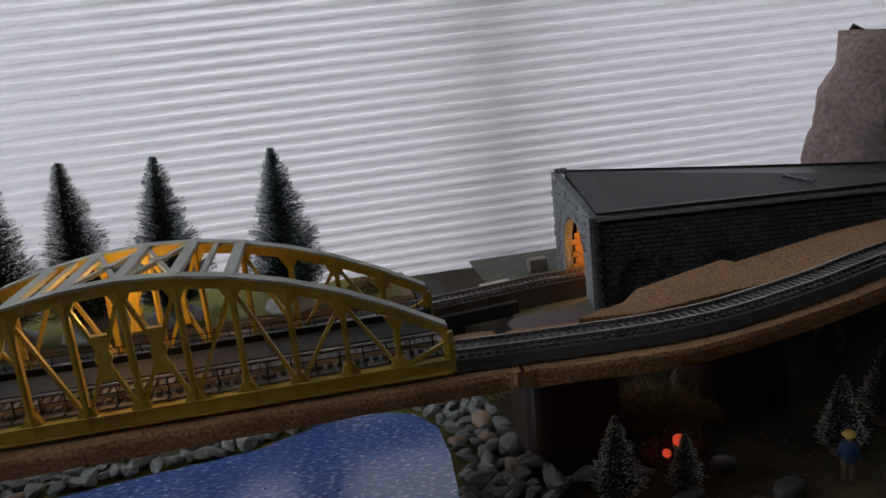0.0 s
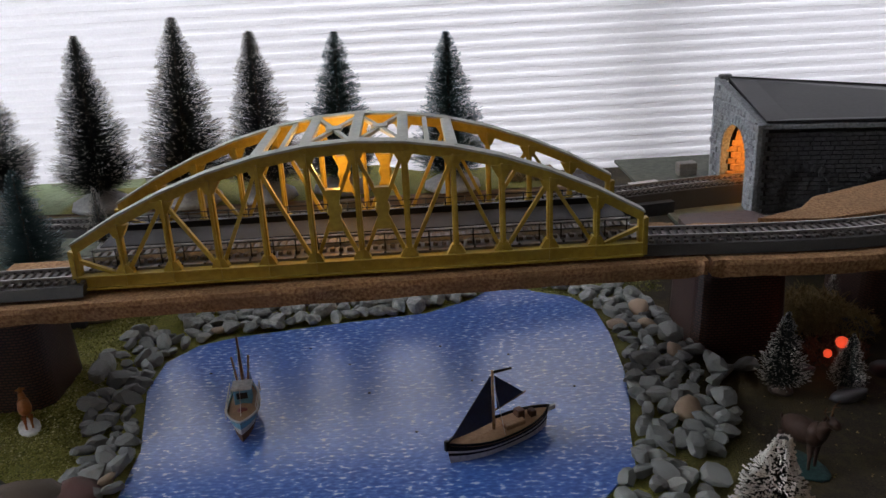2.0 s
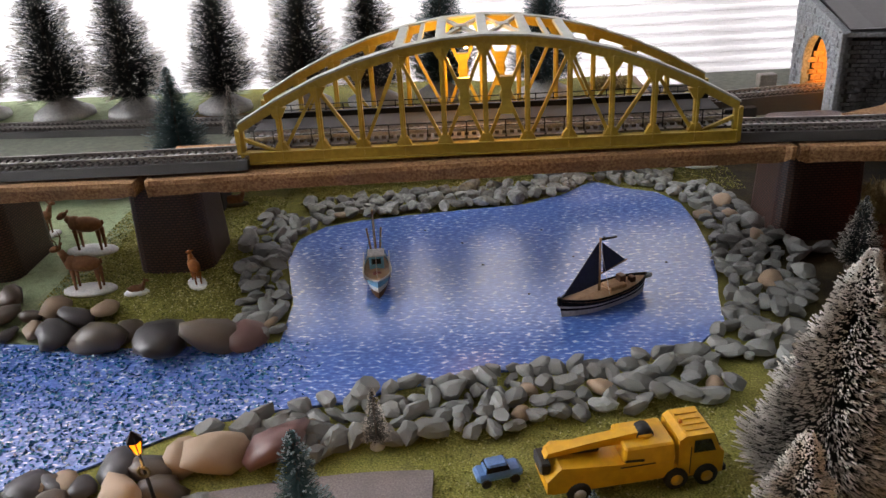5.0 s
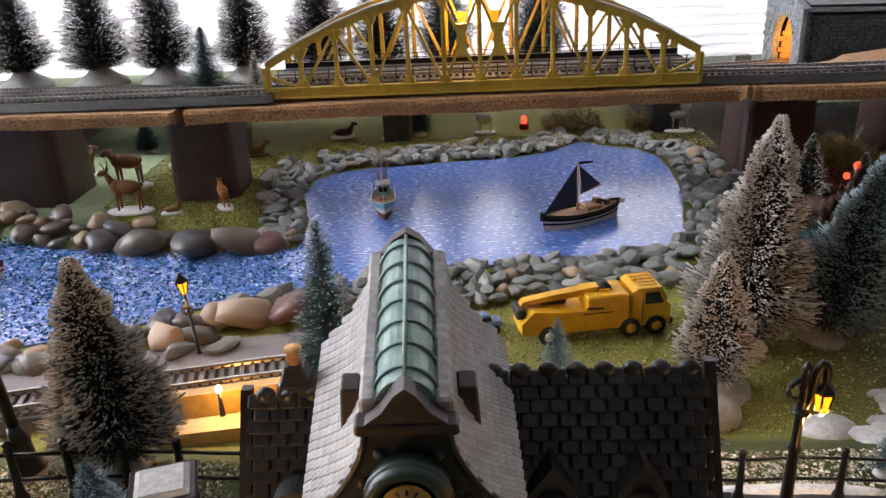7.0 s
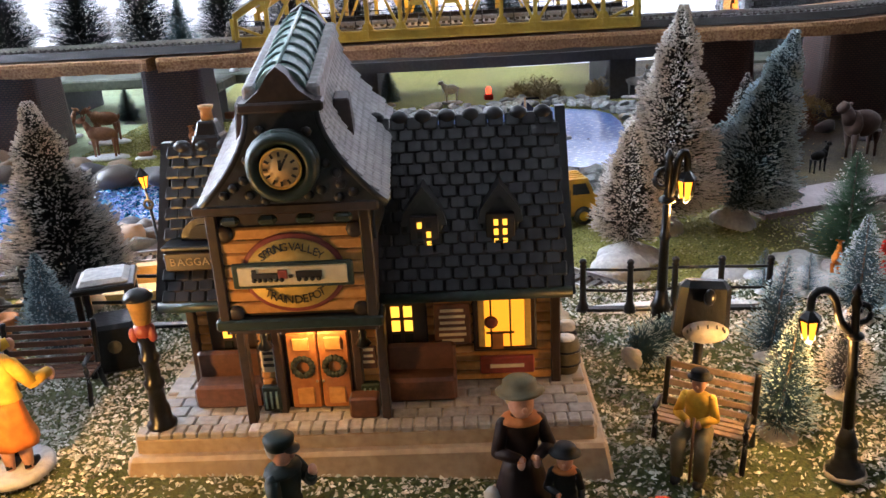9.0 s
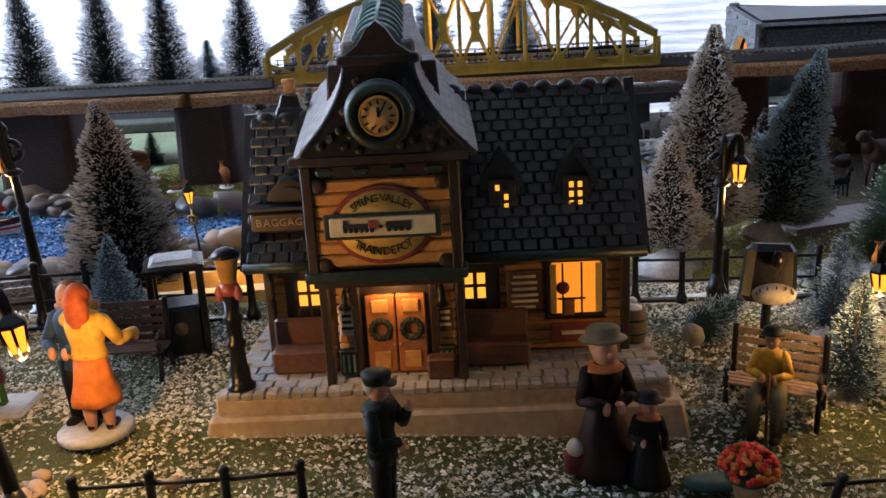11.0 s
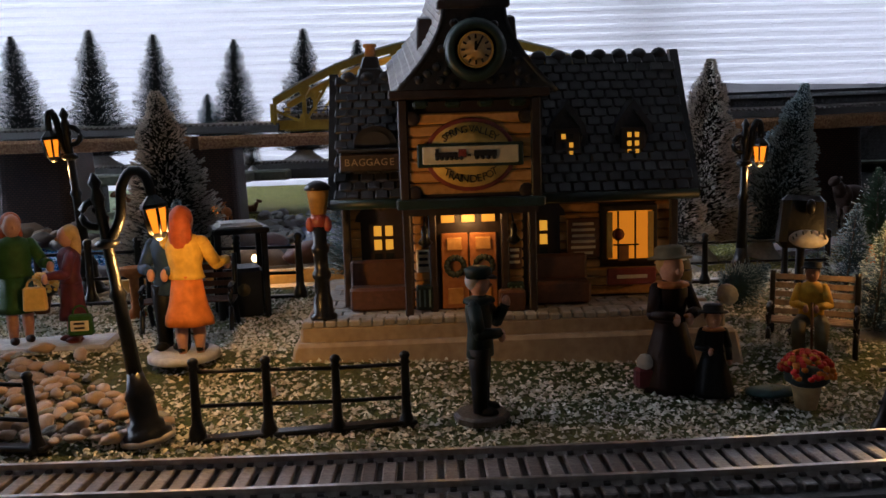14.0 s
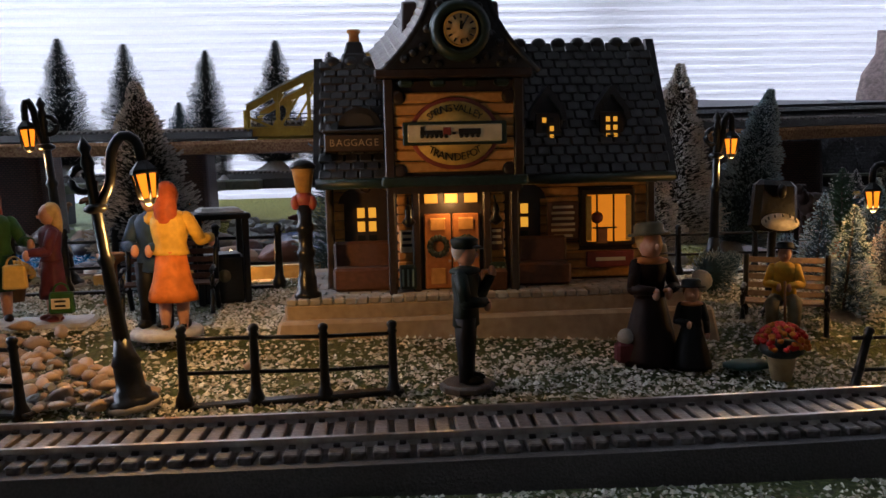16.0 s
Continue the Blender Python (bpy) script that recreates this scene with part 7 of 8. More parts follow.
def figure(name, at, height, label, coat, legs, hair, hat=None, skirt=False, turn=0.0, base=None, base_r=0.009, arms=("down", "down"), trim=None, seated=False, hem=0.02, long_hair=False, brim=0.12, cap=False, wide=1.0, shoes=None, big_head=1.0, stick=False):
    """A cast and painted figurine in one mesh: base, legs or skirt, coat, arms, head, hair, hat."""
    b, h, z0 = Build(), height, 0.0
    shoes = shoes or CLOTH["black"]
    if base:
        b.lathe([(base_r * 0.97, 0), (base_r, 0.0006), (base_r, 0.0018), (base_r * 0.9, 0.0024)], (0, 0, 0), base, 10, smooth=False)
        z0 = 0.0022
        h -= z0
    if seated:
        for s in (-1, 1):
            b.tube([(s * 0.07 * h, 0.02 * h, z0 + 0.4 * h), (s * 0.11 * h, -0.24 * h, z0 + 0.4 * h), (s * 0.1 * h, -0.27 * h, z0 + 0.05 * h)], [0.085 * h, 0.075 * h, 0.055 * h], legs, 9)
            b.ball((0.05 * h, 0.09 * h, 0.035 * h), (s * 0.1 * h, -0.31 * h, z0 + 0.03 * h), shoes, 8, 5)
    elif skirt:
        k = (0.72 if hem > 0.1 else 1.0) * wide
        b.lathe([(0.1 * h * k, (hem + 0.01) * h), (0.2 * h * k, hem * h), (0.195 * h * k, (hem + 0.05) * h), (0.165 * h * k, (0.22 + hem * 0.5) * h), (0.135 * h * (k + 1) / 2, 0.38 * h), (0.1 * h, 0.53 * h)], (0, 0, z0), legs, 24, squash=0.82, flute=0.05)
        if hem > 0.1:
            for s in (-1, 1):
                b.lathe([(0.026 * h, 0), (0.042 * h, hem * 0.6 * h), (0.045 * h, hem * h + 0.06 * h)], (s * 0.055 * h, 0.015 * h * s, z0), SKIN, 9)
                b.ball((0.034 * h, 0.075 * h, 0.03 * h), (s * 0.056 * h, 0.015 * h * s - 0.03 * h, z0 + 0.028 * h), shoes, 8, 5)
    else:
        for s in (-1, 1):
            b.lathe([(0.05 * h, 0.02 * h), (0.054 * h, 0.16 * h), (0.066 * h, 0.3 * h), (0.075 * h, 0.46 * h)], (s * 0.06 * h, 0.012 * h * s, z0), legs, 10, flute=0.04, folds=3)
            b.ball((0.045 * h, 0.09 * h, 0.032 * h), (s * 0.062 * h, 0.012 * h * s - 0.04 * h, z0 + 0.03 * h), shoes, 8, 5)
    low = 0.5 if skirt else 0.39
    b.lathe([(0.1 * h, low * h), (0.128 * h, (low + 0.01) * h), (0.118 * h, 0.53 * h), (0.108 * h, 0.58 * h), (0.128 * h, 0.68 * h), (0.13 * h, 0.74 * h), (0.1 * h, 0.785 * h), (0.042 * h, 0.812 * h)], (0, 0, z0), coat, 16, squash=0.7)
    for s, way in zip((-1, 1), arms):
        (ex, ey, ez), (wx, wy, wz) = ARMS[way]
        wrist = Vector((s * wx * h, wy * h, z0 + wz * h))
        b.ball((0.048 * h, 0.048 * h, 0.048 * h), (s * 0.115 * h, 0, z0 + 0.745 * h), coat, 8, 5)
        b.tube([(s * 0.115 * h, 0, z0 + 0.75 * h), (s * ex * h, ey * h, z0 + ez * h)], [0.048 * h, 0.043 * h], coat, 9)
        b.ball((0.043 * h, 0.043 * h, 0.043 * h), (s * ex * h, ey * h, z0 + ez * h), coat, 8, 5)
        b.tube([(s * ex * h, ey * h, z0 + ez * h), tuple(wrist)], [0.043 * h, 0.034 * h], coat, 9)
        b.ball((0.028 * h, 0.03 * h, 0.045 * h), tuple(wrist + Vector((0, -0.012 * h, 0.03 * h if way == "salute" else -0.02 * h))), SKIN, 8, 5)
        if trim:
            b.ball((0.038 * h, 0.038 * h, 0.02 * h), tuple(wrist), trim, 8, 4)
    if trim:
        b.lathe([(0.1 * h, 0.75 * h), (0.135 * h, 0.765 * h), (0.125 * h, 0.785 * h), (0.07 * h, 0.8 * h)], (0, 0, z0), trim, 16, squash=0.8)
    if stick:
        b.tube([(0.01 * h, -0.17 * h, z0 + 0.62 * h), (0.02 * h, -0.3 * h, z0 + 0.02 * h)], 0.014 * h, CLOTH["brown"], 6)
    b.lathe([(0.04 * h, 0.79 * h), (0.038 * h, 0.85 * h)], (0, 0, z0), SKIN, 9)
    g, hz = big_head, z0 + 0.89 * h
    b.ball((0.066 * h * g, 0.075 * h * g, 0.09 * h * g), (0, -0.004 * h, hz), SKIN, 12, 9)
    b.ball((0.074 * h * g, 0.074 * h * g, 0.082 * h * g), (0, 0.022 * h * g, hz + 0.022 * h * g), hair, 12, 8)
    b.ball((0.014 * h * g, 0.022 * h * g, 0.018 * h * g), (0, -0.076 * h * g, hz - 0.012 * h), SKIN, 6, 4)
    if long_hair:
        b.ball((0.082 * h, 0.05 * h, 0.15 * h), (0, 0.055 * h, hz - 0.07 * h), hair, 12, 8)
    if cap:
        b.lathe([(0.084 * h, 0.925 * h), (0.09 * h, 0.955 * h), (0.096 * h, 0.985 * h), (0.07 * h, 1.0 * h), (0.02 * h, 1.004 * h)], (0, 0.002 * h, z0), hat, 14)
        b.ball((0.062 * h, 0.05 * h, 0.012 * h), (0, -0.085 * h, z0 + 0.935 * h), BLACK_PAINT, 10, 5, (14, 0, 0))
    elif hat:
        b.lathe([(0.05 * h, 0.055 * h * g), (brim * h, 0.045 * h * g), (brim * 1.04 * h, 0.051 * h * g), (brim * 0.97 * h, 0.06 * h * g), (0.088 * h * g, 0.064 * h * g), (0.086 * h * g, 0.105 * h * g), (0.066 * h * g, 0.122 * h * g), (0.02 * h, 0.126 * h * g)], (0, 0.008 * h, hz + 0.004 * h), hat, 18, rot=(-7, 0, 0), flute=0.015, folds=3)
    return solid(name, b, at, label, "figurine", "figurines", turn)


figure("conductor_figurine", (-0.0335, -0.0075, 0.0008), 0.0465, "painted figurine in dark green coat and cap, arm raised", CLOTH["teal"], CLOTH["navy"], CLOTH["grey"], CLOTH["teal"], turn=68, base=ROADBED, base_r=0.0085, arms=("fold", "salute"), cap=True, trim=CLOTH["teal"])
figure("lady_figurine", (0.0315, 0.0165, -0.0005), 0.0465, "painted figurine of a lady in dark maroon gown and hat", CLOTH["maroon"], CLOTH["maroon"], CLOTH["blond"], CLOTH["olive"], skirt=True, turn=12, trim=CLOTH["fawn"], brim=0.15, arms=("fold", "fold"), wide=1.1, big_head=1.25)
figure("boy_figurine", (0.0435, 0.0105, -0.001), 0.029, "small painted figurine in black coat and hat", CLOTH["black"], CLOTH["black"], CLOTH["brown"], CLOTH["black"], skirt=True, turn=-12, trim=CLOTH["fawn"], brim=0.16, arms=("fold", "down"), wide=1.15, big_head=1.3)
solid("parcel", Build().box((0.007, 0.005, 0.007), (0, 0, 0.0035), CLOTH["plum"], bevel=0.001).ball((0.003, 0.003, 0.003), (0, 0, 0.0085), CLOTH["grey"], 8, 5), (0.0225, 0.0145, 0.0015), "plum bundle beside the lady figurine", "bundle")
figure("seated_figurine", (0.0885, 0.036, 0.003), 0.0345, "painted figurine in mustard jacket seated on a bench", CLOTH["mustard"], CLOTH["olive"], CLOTH["brown"], CLOTH["black"], turn=-28, arms=("fold", "fold"), seated=True, stick=True, brim=0.11)
figure("dancing_figurine", (-0.1285, 0.028, 0.0158), 0.0505, "painted couple figurine, mustard blouse and orange skirt", CLOTH["mustard"], CLOTH["orange"], CLOTH["hair"], skirt=True, turn=172, hem=0.2, long_hair=True, arms=("reach", "hug"), wide=1.15)
figure("partner_figurine", (-0.136, 0.035, 0.0158), 0.049, "painted partner figurine in dark blue suit", CLOTH["blue"], CLOTH["navy"], CLOTH["brown"], turn=-12, arms=("fold", "fold"))
solid("round_base", Build().lathe([(0.012, 0), (0.012, 0.0018), (0.0112, 0.0026)], (0, 0, 0), SNOW_GREY, 24), (-0.132, 0.031, 0.0133), "round snow-grey base under the dancing figurines", "base")
solid("oblong_base", Build().box((0.045, 0.02, 0.0026), (0, 0, 0.0013), SNOW_GREY, bevel=0.0012), (-0.1845, 0.047, 0.0145), "oblong snow-grey base under two figurines", "base", turn=5)
figure("green_coat_figurine", (-0.194, 0.0475, 0.017), 0.0475, "painted figurine in green coat carrying a tan bag", CLOTH["green"], CLOTH["green"], CLOTH["hair"], turn=35, skirt=True, hem=0.24, long_hair=True, arms=("down", "reach"), shoes=CLOTH["maroon"])
figure("plum_coat_figurine", (-0.1745, 0.0465, 0.017), 0.0425, "painted figurine in plum coat carrying a green bag", CLOTH["plum"], CLOTH["plum"], CLOTH["blond"], turn=-60, skirt=True, hem=0.2, long_hair=True, arms=("down", "reach"), shoes=SIGN_RED)


def bag(at, size, material, label, turn=0):
    t = thing("shopping_bag", at, label, "bag", turn=turn)
    part("body", Build().box(size, (0, 0, size[2] / 2), material, taper=0.9, bevel=0.0006), t)
    part("strap", Build().tube([(size[0] * 0.3 * math.cos(radians(a)), 0, size[2] + size[0] * 0.35 * math.sin(radians(a))) for a in range(0, 181, 30)], 0.0004, material, 5), t)
    return t


bag((-0.1855, 0.042, 0.0295), (0.008, 0.003, 0.0085), SIGN_YELLOW, "tan shopping bag held by a figurine", 10)
_b = bag((-0.169, 0.0385, 0.021), (0.0085, 0.003, 0.0075), CLOTH["green"], "green shopping bag with a pale label held by a figurine", 5)
part("bag_label", Build().box((0.006, 0.0004, 0.0036), (0, -0.0017, 0.0036), CREAM, bevel=0.0001), _b, "cream bag label")
bars(_b, 0, -0.0021, 0.0045, 0.005, 2, 0.0016, BLACK_PAINT, 4)


# ---- boats ----
def hull(b, length, beam, depth, materials, at_z=0.0):
    """A boat's hull along x: bands of colour from keel to gunwale, closed by a deck."""
    n, levels = 17, (0.0, 0.35, 0.5, 0.62, 0.85, 1.0)
    rows = []
    for lv in levels:
        row = []
        for side in (1, -1):
            for i in range(n) if side == 1 else range(n - 2, 0, -1):
                t = i / (n - 1)
                full = (math.sin(math.pi * min(1, t * 0.9 + 0.1)) ** 0.55) if t < 0.999 else 0.02
                half = beam / 2 * max(0.02, (1 - (1 - t) ** 6) * (1 - max(0, (t - 0.55) / 0.45) ** 2.2)) * (0.6 + 0.4 * lv)
                sheer = 0.22 * depth * (2 * t - 1) ** 2
                row.append(Vector(((t - 0.5) * length * (0.94 + 0.06 * lv), side * half, at_z + depth * lv + sheer * lv)))
        rows.append(row)
    m = len(rows[0])
    for k in range(len(levels) - 1):
        b.add(rows[k] + rows[k + 1], [(i, (i + 1) % m, m + (i + 1) % m, m + i) for i in range(m)], materials[k])
    return rows[-1], m


DECK_WOOD = surface("tan_deck_planks", (0.42, 0.25, 0.14), (0.3, 0.17, 0.09), 0.6, fine=500, broad=80, bump=0.3)


def sail_boat():
    t = thing("sailing_boat", (0.0705, 0.4865, 0.0005), "small sailing boat with navy sails, black and white hull", "boat", turn=208)
    b = Build()
    rim, m = hull(b, 0.075, 0.023, 0.0115, (CLOTH["white"], CLOTH["black"], CLOTH["white"], CLOTH["black"], CLOTH["black"]))
    part("hull", b, t, "black hull with white stripes")
    part("deck", Build().add([v - Vector((0, 0, 0.0014)) for v in rim], [tuple(range(m))], DECK_WOOD), t, "tan planked deck")
    part("gunwale", Build().tube([tuple(v) for v in rim] + [tuple(rim[0])], 0.0007, CLOTH["black"], 6), t)
    part("mast", Build().tube([(0.004, 0, 0.009), (0.004, 0, 0.0515)], [0.0011, 0.0008], DECK_WOOD, 8), t)
    part("pennant", Build().prism([(0.004, 0, 0.0515), (-0.009, 0.001, 0.0505), (-0.009, 0.001, 0.0492), (0.004, 0, 0.0495)], (0, 0.0004, 0), CLOTH["navy"]), t)
    navy = surface("navy_sailcloth", (0.02, 0.028, 0.07), (0.012, 0.018, 0.045), 0.8, fine=700, broad=90)
    part("fore_sail", Build().prism([(0.0055, 0, 0.049), (0.0345, 0, 0.0155), (0.02, 0.001, 0.0165), (0.006, 0.0015, 0.0185)], (0, 0.0005, 0), navy), t, "navy triangular sail")
    part("main_sail", Build().prism([(0.0025, 0, 0.048), (0.002, 0.001, 0.0255), (-0.019, -0.002, 0.029)], (0, 0.0005, 0), navy), t, "navy triangular sail")
    part("boom", Build().tube([(0.003, 0, 0.0245), (-0.021, -0.002, 0.0285)], 0.0006, DECK_WOOD, 6), t)
    for y in (-0.0095, 0.0095):
        part("stay", Build().tube([(0.002, y, 0.012), (0.004, 0, 0.047)], 0.0002, CLOTH["white"], 4), t)
    part("cabin", Build().box((0.014, 0.0115, 0.0035), (-0.009, 0, 0.0125), DECK_WOOD, bevel=0.0006), t)
    part("crate", Build().box((0.0052, 0.006, 0.008), (-0.0155, -0.001, 0.0145), BROWN_WOOD, bevel=0.0005), t)
    part("wheel_box", Build().box((0.004, 0.005, 0.005), (-0.0245, 0, 0.013), BROWN_WOOD, bevel=0.0005), t)
    part("rudder", Build().box((0.006, 0.0022, 0.0032), (-0.0395, 0, 0.0115), CLOTH["white"], bevel=0.0005), t)
    part("bow_post", Build().box((0.0026, 0.0026, 0.007), (0.0372, 0, 0.0125), CLOTH["black"], bevel=0.0005), t)


sail_boat()


def fishing_boat():
    t = thing("fishing_boat", (-0.0925, 0.533, 0.0005), "small pale blue and white fishing boat with wooden mast", "boat", turn=-84)
    b = Build()
    rim, m = hull(b, 0.056, 0.021, 0.0125, (CLOTH["brown"], CLOTH["white"], CLOTH["white"], CLOTH["bluewhite"], CLOTH["bluewhite"]))
    part("hull", b, t, "white hull under a pale blue strake")
    part("deck", Build().add([v - Vector((0, 0, 0.0016)) for v in rim], [tuple(range(m))], DECK_WOOD), t)
    part("gunwale", Build().tube([tuple(v) for v in rim] + [tuple(rim[0])], 0.0007, CLOTH["white"], 6), t)
    part("wheelhouse", Build().box((0.011, 0.011, 0.012), (-0.005, 0, 0.0165), CLOTH["bluewhite"], bevel=0.0007), t, "pale blue wheelhouse")
    part("house_roof", Build().box((0.013, 0.013, 0.0014), (-0.005, 0, 0.0232), CLOTH["white"], bevel=0.0004), t)
    part("house_window", Build().box((0.0006, 0.007, 0.0042), (0.0007, 0, 0.0185), DARK_GLASS), t)
    part("hatch", Build().lathe([(0.0032, 0), (0.0034, 0.0022), (0.0012, 0.003)], (0.0085, 0, 0.0105), SIGN_RED, 12), t, "red hatch")
    part("mast", Build().tube([(-0.012, 0, 0.009), (-0.012, 0, 0.0555)], [0.0012, 0.0007], DECK_WOOD, 8), t)
    for y in (-0.0055, 0.0055):
        part("derrick", Build().tube([(-0.011, y * 0.4, 0.012), (-0.014, y, 0.04)], 0.0008, DECK_WOOD, 6), t)
    for s in (-1, 1):
        for k in range(5):
            part("rail_post", Build().tube([(-0.017 + 0.008 * k, s * 0.0098, 0.011), (-0.017 + 0.008 * k, s * 0.0098, 0.0185)], 0.0003, CLOTH["white"], 5), t)
        part("rail", Build().tube([(-0.018, s * 0.0098, 0.0185), (0.016, s * 0.0094, 0.0185)], 0.0003, CLOTH["white"], 5), t)
    for x in (0.018, -0.024):
        part("stay", Build().tube([(x, 0, 0.0135), (-0.012, 0, 0.052)], 0.0002, CLOTH["white"], 4), t)
    for y in (-0.009, 0.009):
        part("stay", Build().tube([(-0.01, y, 0.0125), (-0.012, 0, 0.05)], 0.0002, CLOTH["bluewhite"], 4), t)


fishing_boat()


def red_boat():
    t = thing("red_boat", (-0.39, 0.405, 0.001), "small red-sailed boat on the glass stream", "boat", turn=10)
    b = Build()
    rim, m = hull(b, 0.06, 0.018, 0.011, (CLOTH["white"], CLOTH["red"], CLOTH["white"], CLOTH["plum"], CLOTH["plum"]))
    part("hull", b, t)
    part("deck", Build().add([v - Vector((0, 0, 0.0012)) for v in rim], [tuple(range(m))], DECK_WOOD), t)
    part("mast", Build().tube([(-0.004, 0, 0.009), (-0.004, 0, 0.047)], 0.0009, DECK_WOOD, 8), t)
    part("sail", Build().prism([(-0.003, 0, 0.045), (0.022, 0, 0.0185), (-0.003, 0.001, 0.016)], (0, 0.0006, 0), CLOTH["red"]), t, "bright red sail")


red_boat()


# ---- tow truck ----
def tow_truck():
    t = thing("tow_truck", (0.054, 0.306, 0.0), "yellow plastic toy tow truck with a crane boom", "truck", turn=10, scale=0.88)
    body = Build().box((0.094, 0.024, 0.0085), (-0.003, 0, 0.0105), YELLOW_PLASTIC, bevel=0.0012)
    part("chassis", body, t)
    part("rear_deck", Build().prism([(-0.052, -0.0125, 0.0085), (-0.052, -0.0125, 0.0165), (-0.044, -0.0125, 0.0245), (-0.012, -0.0125, 0.0215), (0.02, -0.0125, 0.0245), (0.02, -0.0125, 0.0085)], (0, 0.025, 0), YELLOW_PLASTIC), t)
    part("bay", Build().box((0.03, 0.0255, 0.013), (0.006, 0, 0.0245), YELLOW_PLASTIC, taper=0.95, bevel=0.0012), t)
    part("winch", Build().lathe([(0.005, -0.004), (0.005, 0.004)], (0.006, 0, 0.0315), RUBBER, 12, (90, 0, 0)), t, "black winch drum")
    part("winch_ring", Build().lathe([(0.0052, 0), (0.0062, 0.001), (0.0052, 0.002)], (0.006, 0, 0.0308), YELLOW_PLASTIC, 14), t)
    cab = part("cab", Build().prism([(0.0225, -0.0125, 0.0065), (0.0225, -0.0125, 0.0315), (0.026, -0.0125, 0.034), (0.042, -0.0125, 0.034), (0.0465, -0.0125, 0.0225), (0.049, -0.0125, 0.0205), (0.049, -0.0125, 0.0065)], (0, 0.025, 0), YELLOW_PLASTIC), t, "yellow cab with dark windows")
    for s in (-1, 1):
        part("side_window", Build().prism([(0.031, s * 0.0127, 0.0225), (0.031, s * 0.0127, 0.0305), (0.0405, s * 0.0127, 0.0305), (0.0438, s * 0.0127, 0.0225)], (0, s * 0.0004, 0), DARK_GLASS), cab)
        part("door_line", Build().box((0.0004, 0.0004, 0.018), (0.0295, s * 0.0127, 0.0175), BLACK_PAINT), cab)
    part("windscreen", Build().prism([(0.0425, -0.0105, 0.0328), (0.0467, -0.0105, 0.0232), (0.0467, 0.0105, 0.0232), (0.0425, 0.0105, 0.0328)], (0.0005, 0, 0.0003), DARK_GLASS), cab)
    for k in range(4):
        part("roof_rib", Build().box((0.013, 0.0016, 0.0008), (0.034, -0.0075 + 0.005 * k, 0.0343), YELLOW_PLASTIC), cab)
    part("beacon", Build().lathe([(0.0012, 0), (0.001, 0.0016), (0.0004, 0.002)], (0.028, 0, 0.034), CLOTH["orange"], 8), cab, "orange beacon")
    boom = Build().prism([(0.0, -0.0035, 0.0285), (0.002, -0.0035, 0.0345), (-0.028, -0.0035, 0.0315), (-0.049, -0.0035, 0.0285), (-0.051, -0.0035, 0.0255), (-0.028, -0.0035, 0.0275)], (0, 0.007, 0), YELLOW_PLASTIC)
    part("boom", boom, t, "stepped yellow crane boom")
    part("boom_block", Build().box((0.018, 0.009, 0.0035), (-0.028, 0.004, 0.0245), RUBBER, bevel=0.0006), t, "black boom cradle")
    part("hook_frame", Build().box((0.006, 0.016, 0.0075), (-0.0515, 0, 0.0215), RUBBER, bevel=0.001), t, "black hook frame")
    part("bumper", Build().box((0.003, 0.0245, 0.004), (0.05, 0, 0.008), RUBBER, bevel=0.0006), t)
    for s in (-1, 1):
        part("headlight", Build().lathe([(0.0014, 0), (0.0014, 0.0006)], (0.0492, s * 0.0085, 0.0135), CREAM, 8, (0, 90, 0)), t)
        for x in (-0.034, 0.0215, 0.039):
            w = part("wheel", Build().lathe([(0.004, -0.0028), (0.0068, -0.0024), (0.0068, 0.0024), (0.004, 0.0028)], (x, s * 0.0115, 0.0066), RUBBER, 16, (90, 0, 0)), t)
            part("rim", Build().lathe([(0.0036, -0.0004), (0.0032, 0.0006), (0.001, 0.0003)], (x, s * 0.0143, 0.0066), STEEL if x < 0 else YELLOW_PLASTIC, 12, (90 * s, 0, 0)), w)
        logo = part("side_badge", Build().box((0.011, 0.0004, 0.0014), (-0.003, s * 0.0131, 0.0232), BLACK_PAINT, (0, 4, 0)), t, "small dark painted marking")
        part("side_stripe", Build().box((0.02, 0.0003, 0.0007), (-0.001, s * 0.0132, 0.0198), BLACK_PAINT), t)


tow_truck()


def small_car():
    t = thing("toy_car", (-0.012, 0.309, 0.0), "small pale blue toy car by the path", "car", turn=15)
    part("body", Build().box((0.024, 0.011, 0.0048), (0, 0, 0.005), BLUE_PLASTIC, bevel=0.0014), t)
    part("cabin", Build().box((0.013, 0.0098, 0.0048), (-0.001, 0, 0.0094), BLUE_PLASTIC, taper=0.8, bevel=0.001), t)
    part("windscreen", Build().box((0.0125, 0.0101, 0.0024), (-0.001, 0, 0.0095), DARK_GLASS, taper=0.85), t)
    for x in (-0.0075, 0.0075):
        for s in (-1, 1):
            part("wheel", Build().lathe([(0.0016, -0.001), (0.0026, -0.001), (0.0026, 0.001), (0.0016, 0.001)], (x, s * 0.005, 0.0026), RUBBER, 10, (90, 0, 0)), t)


small_car()


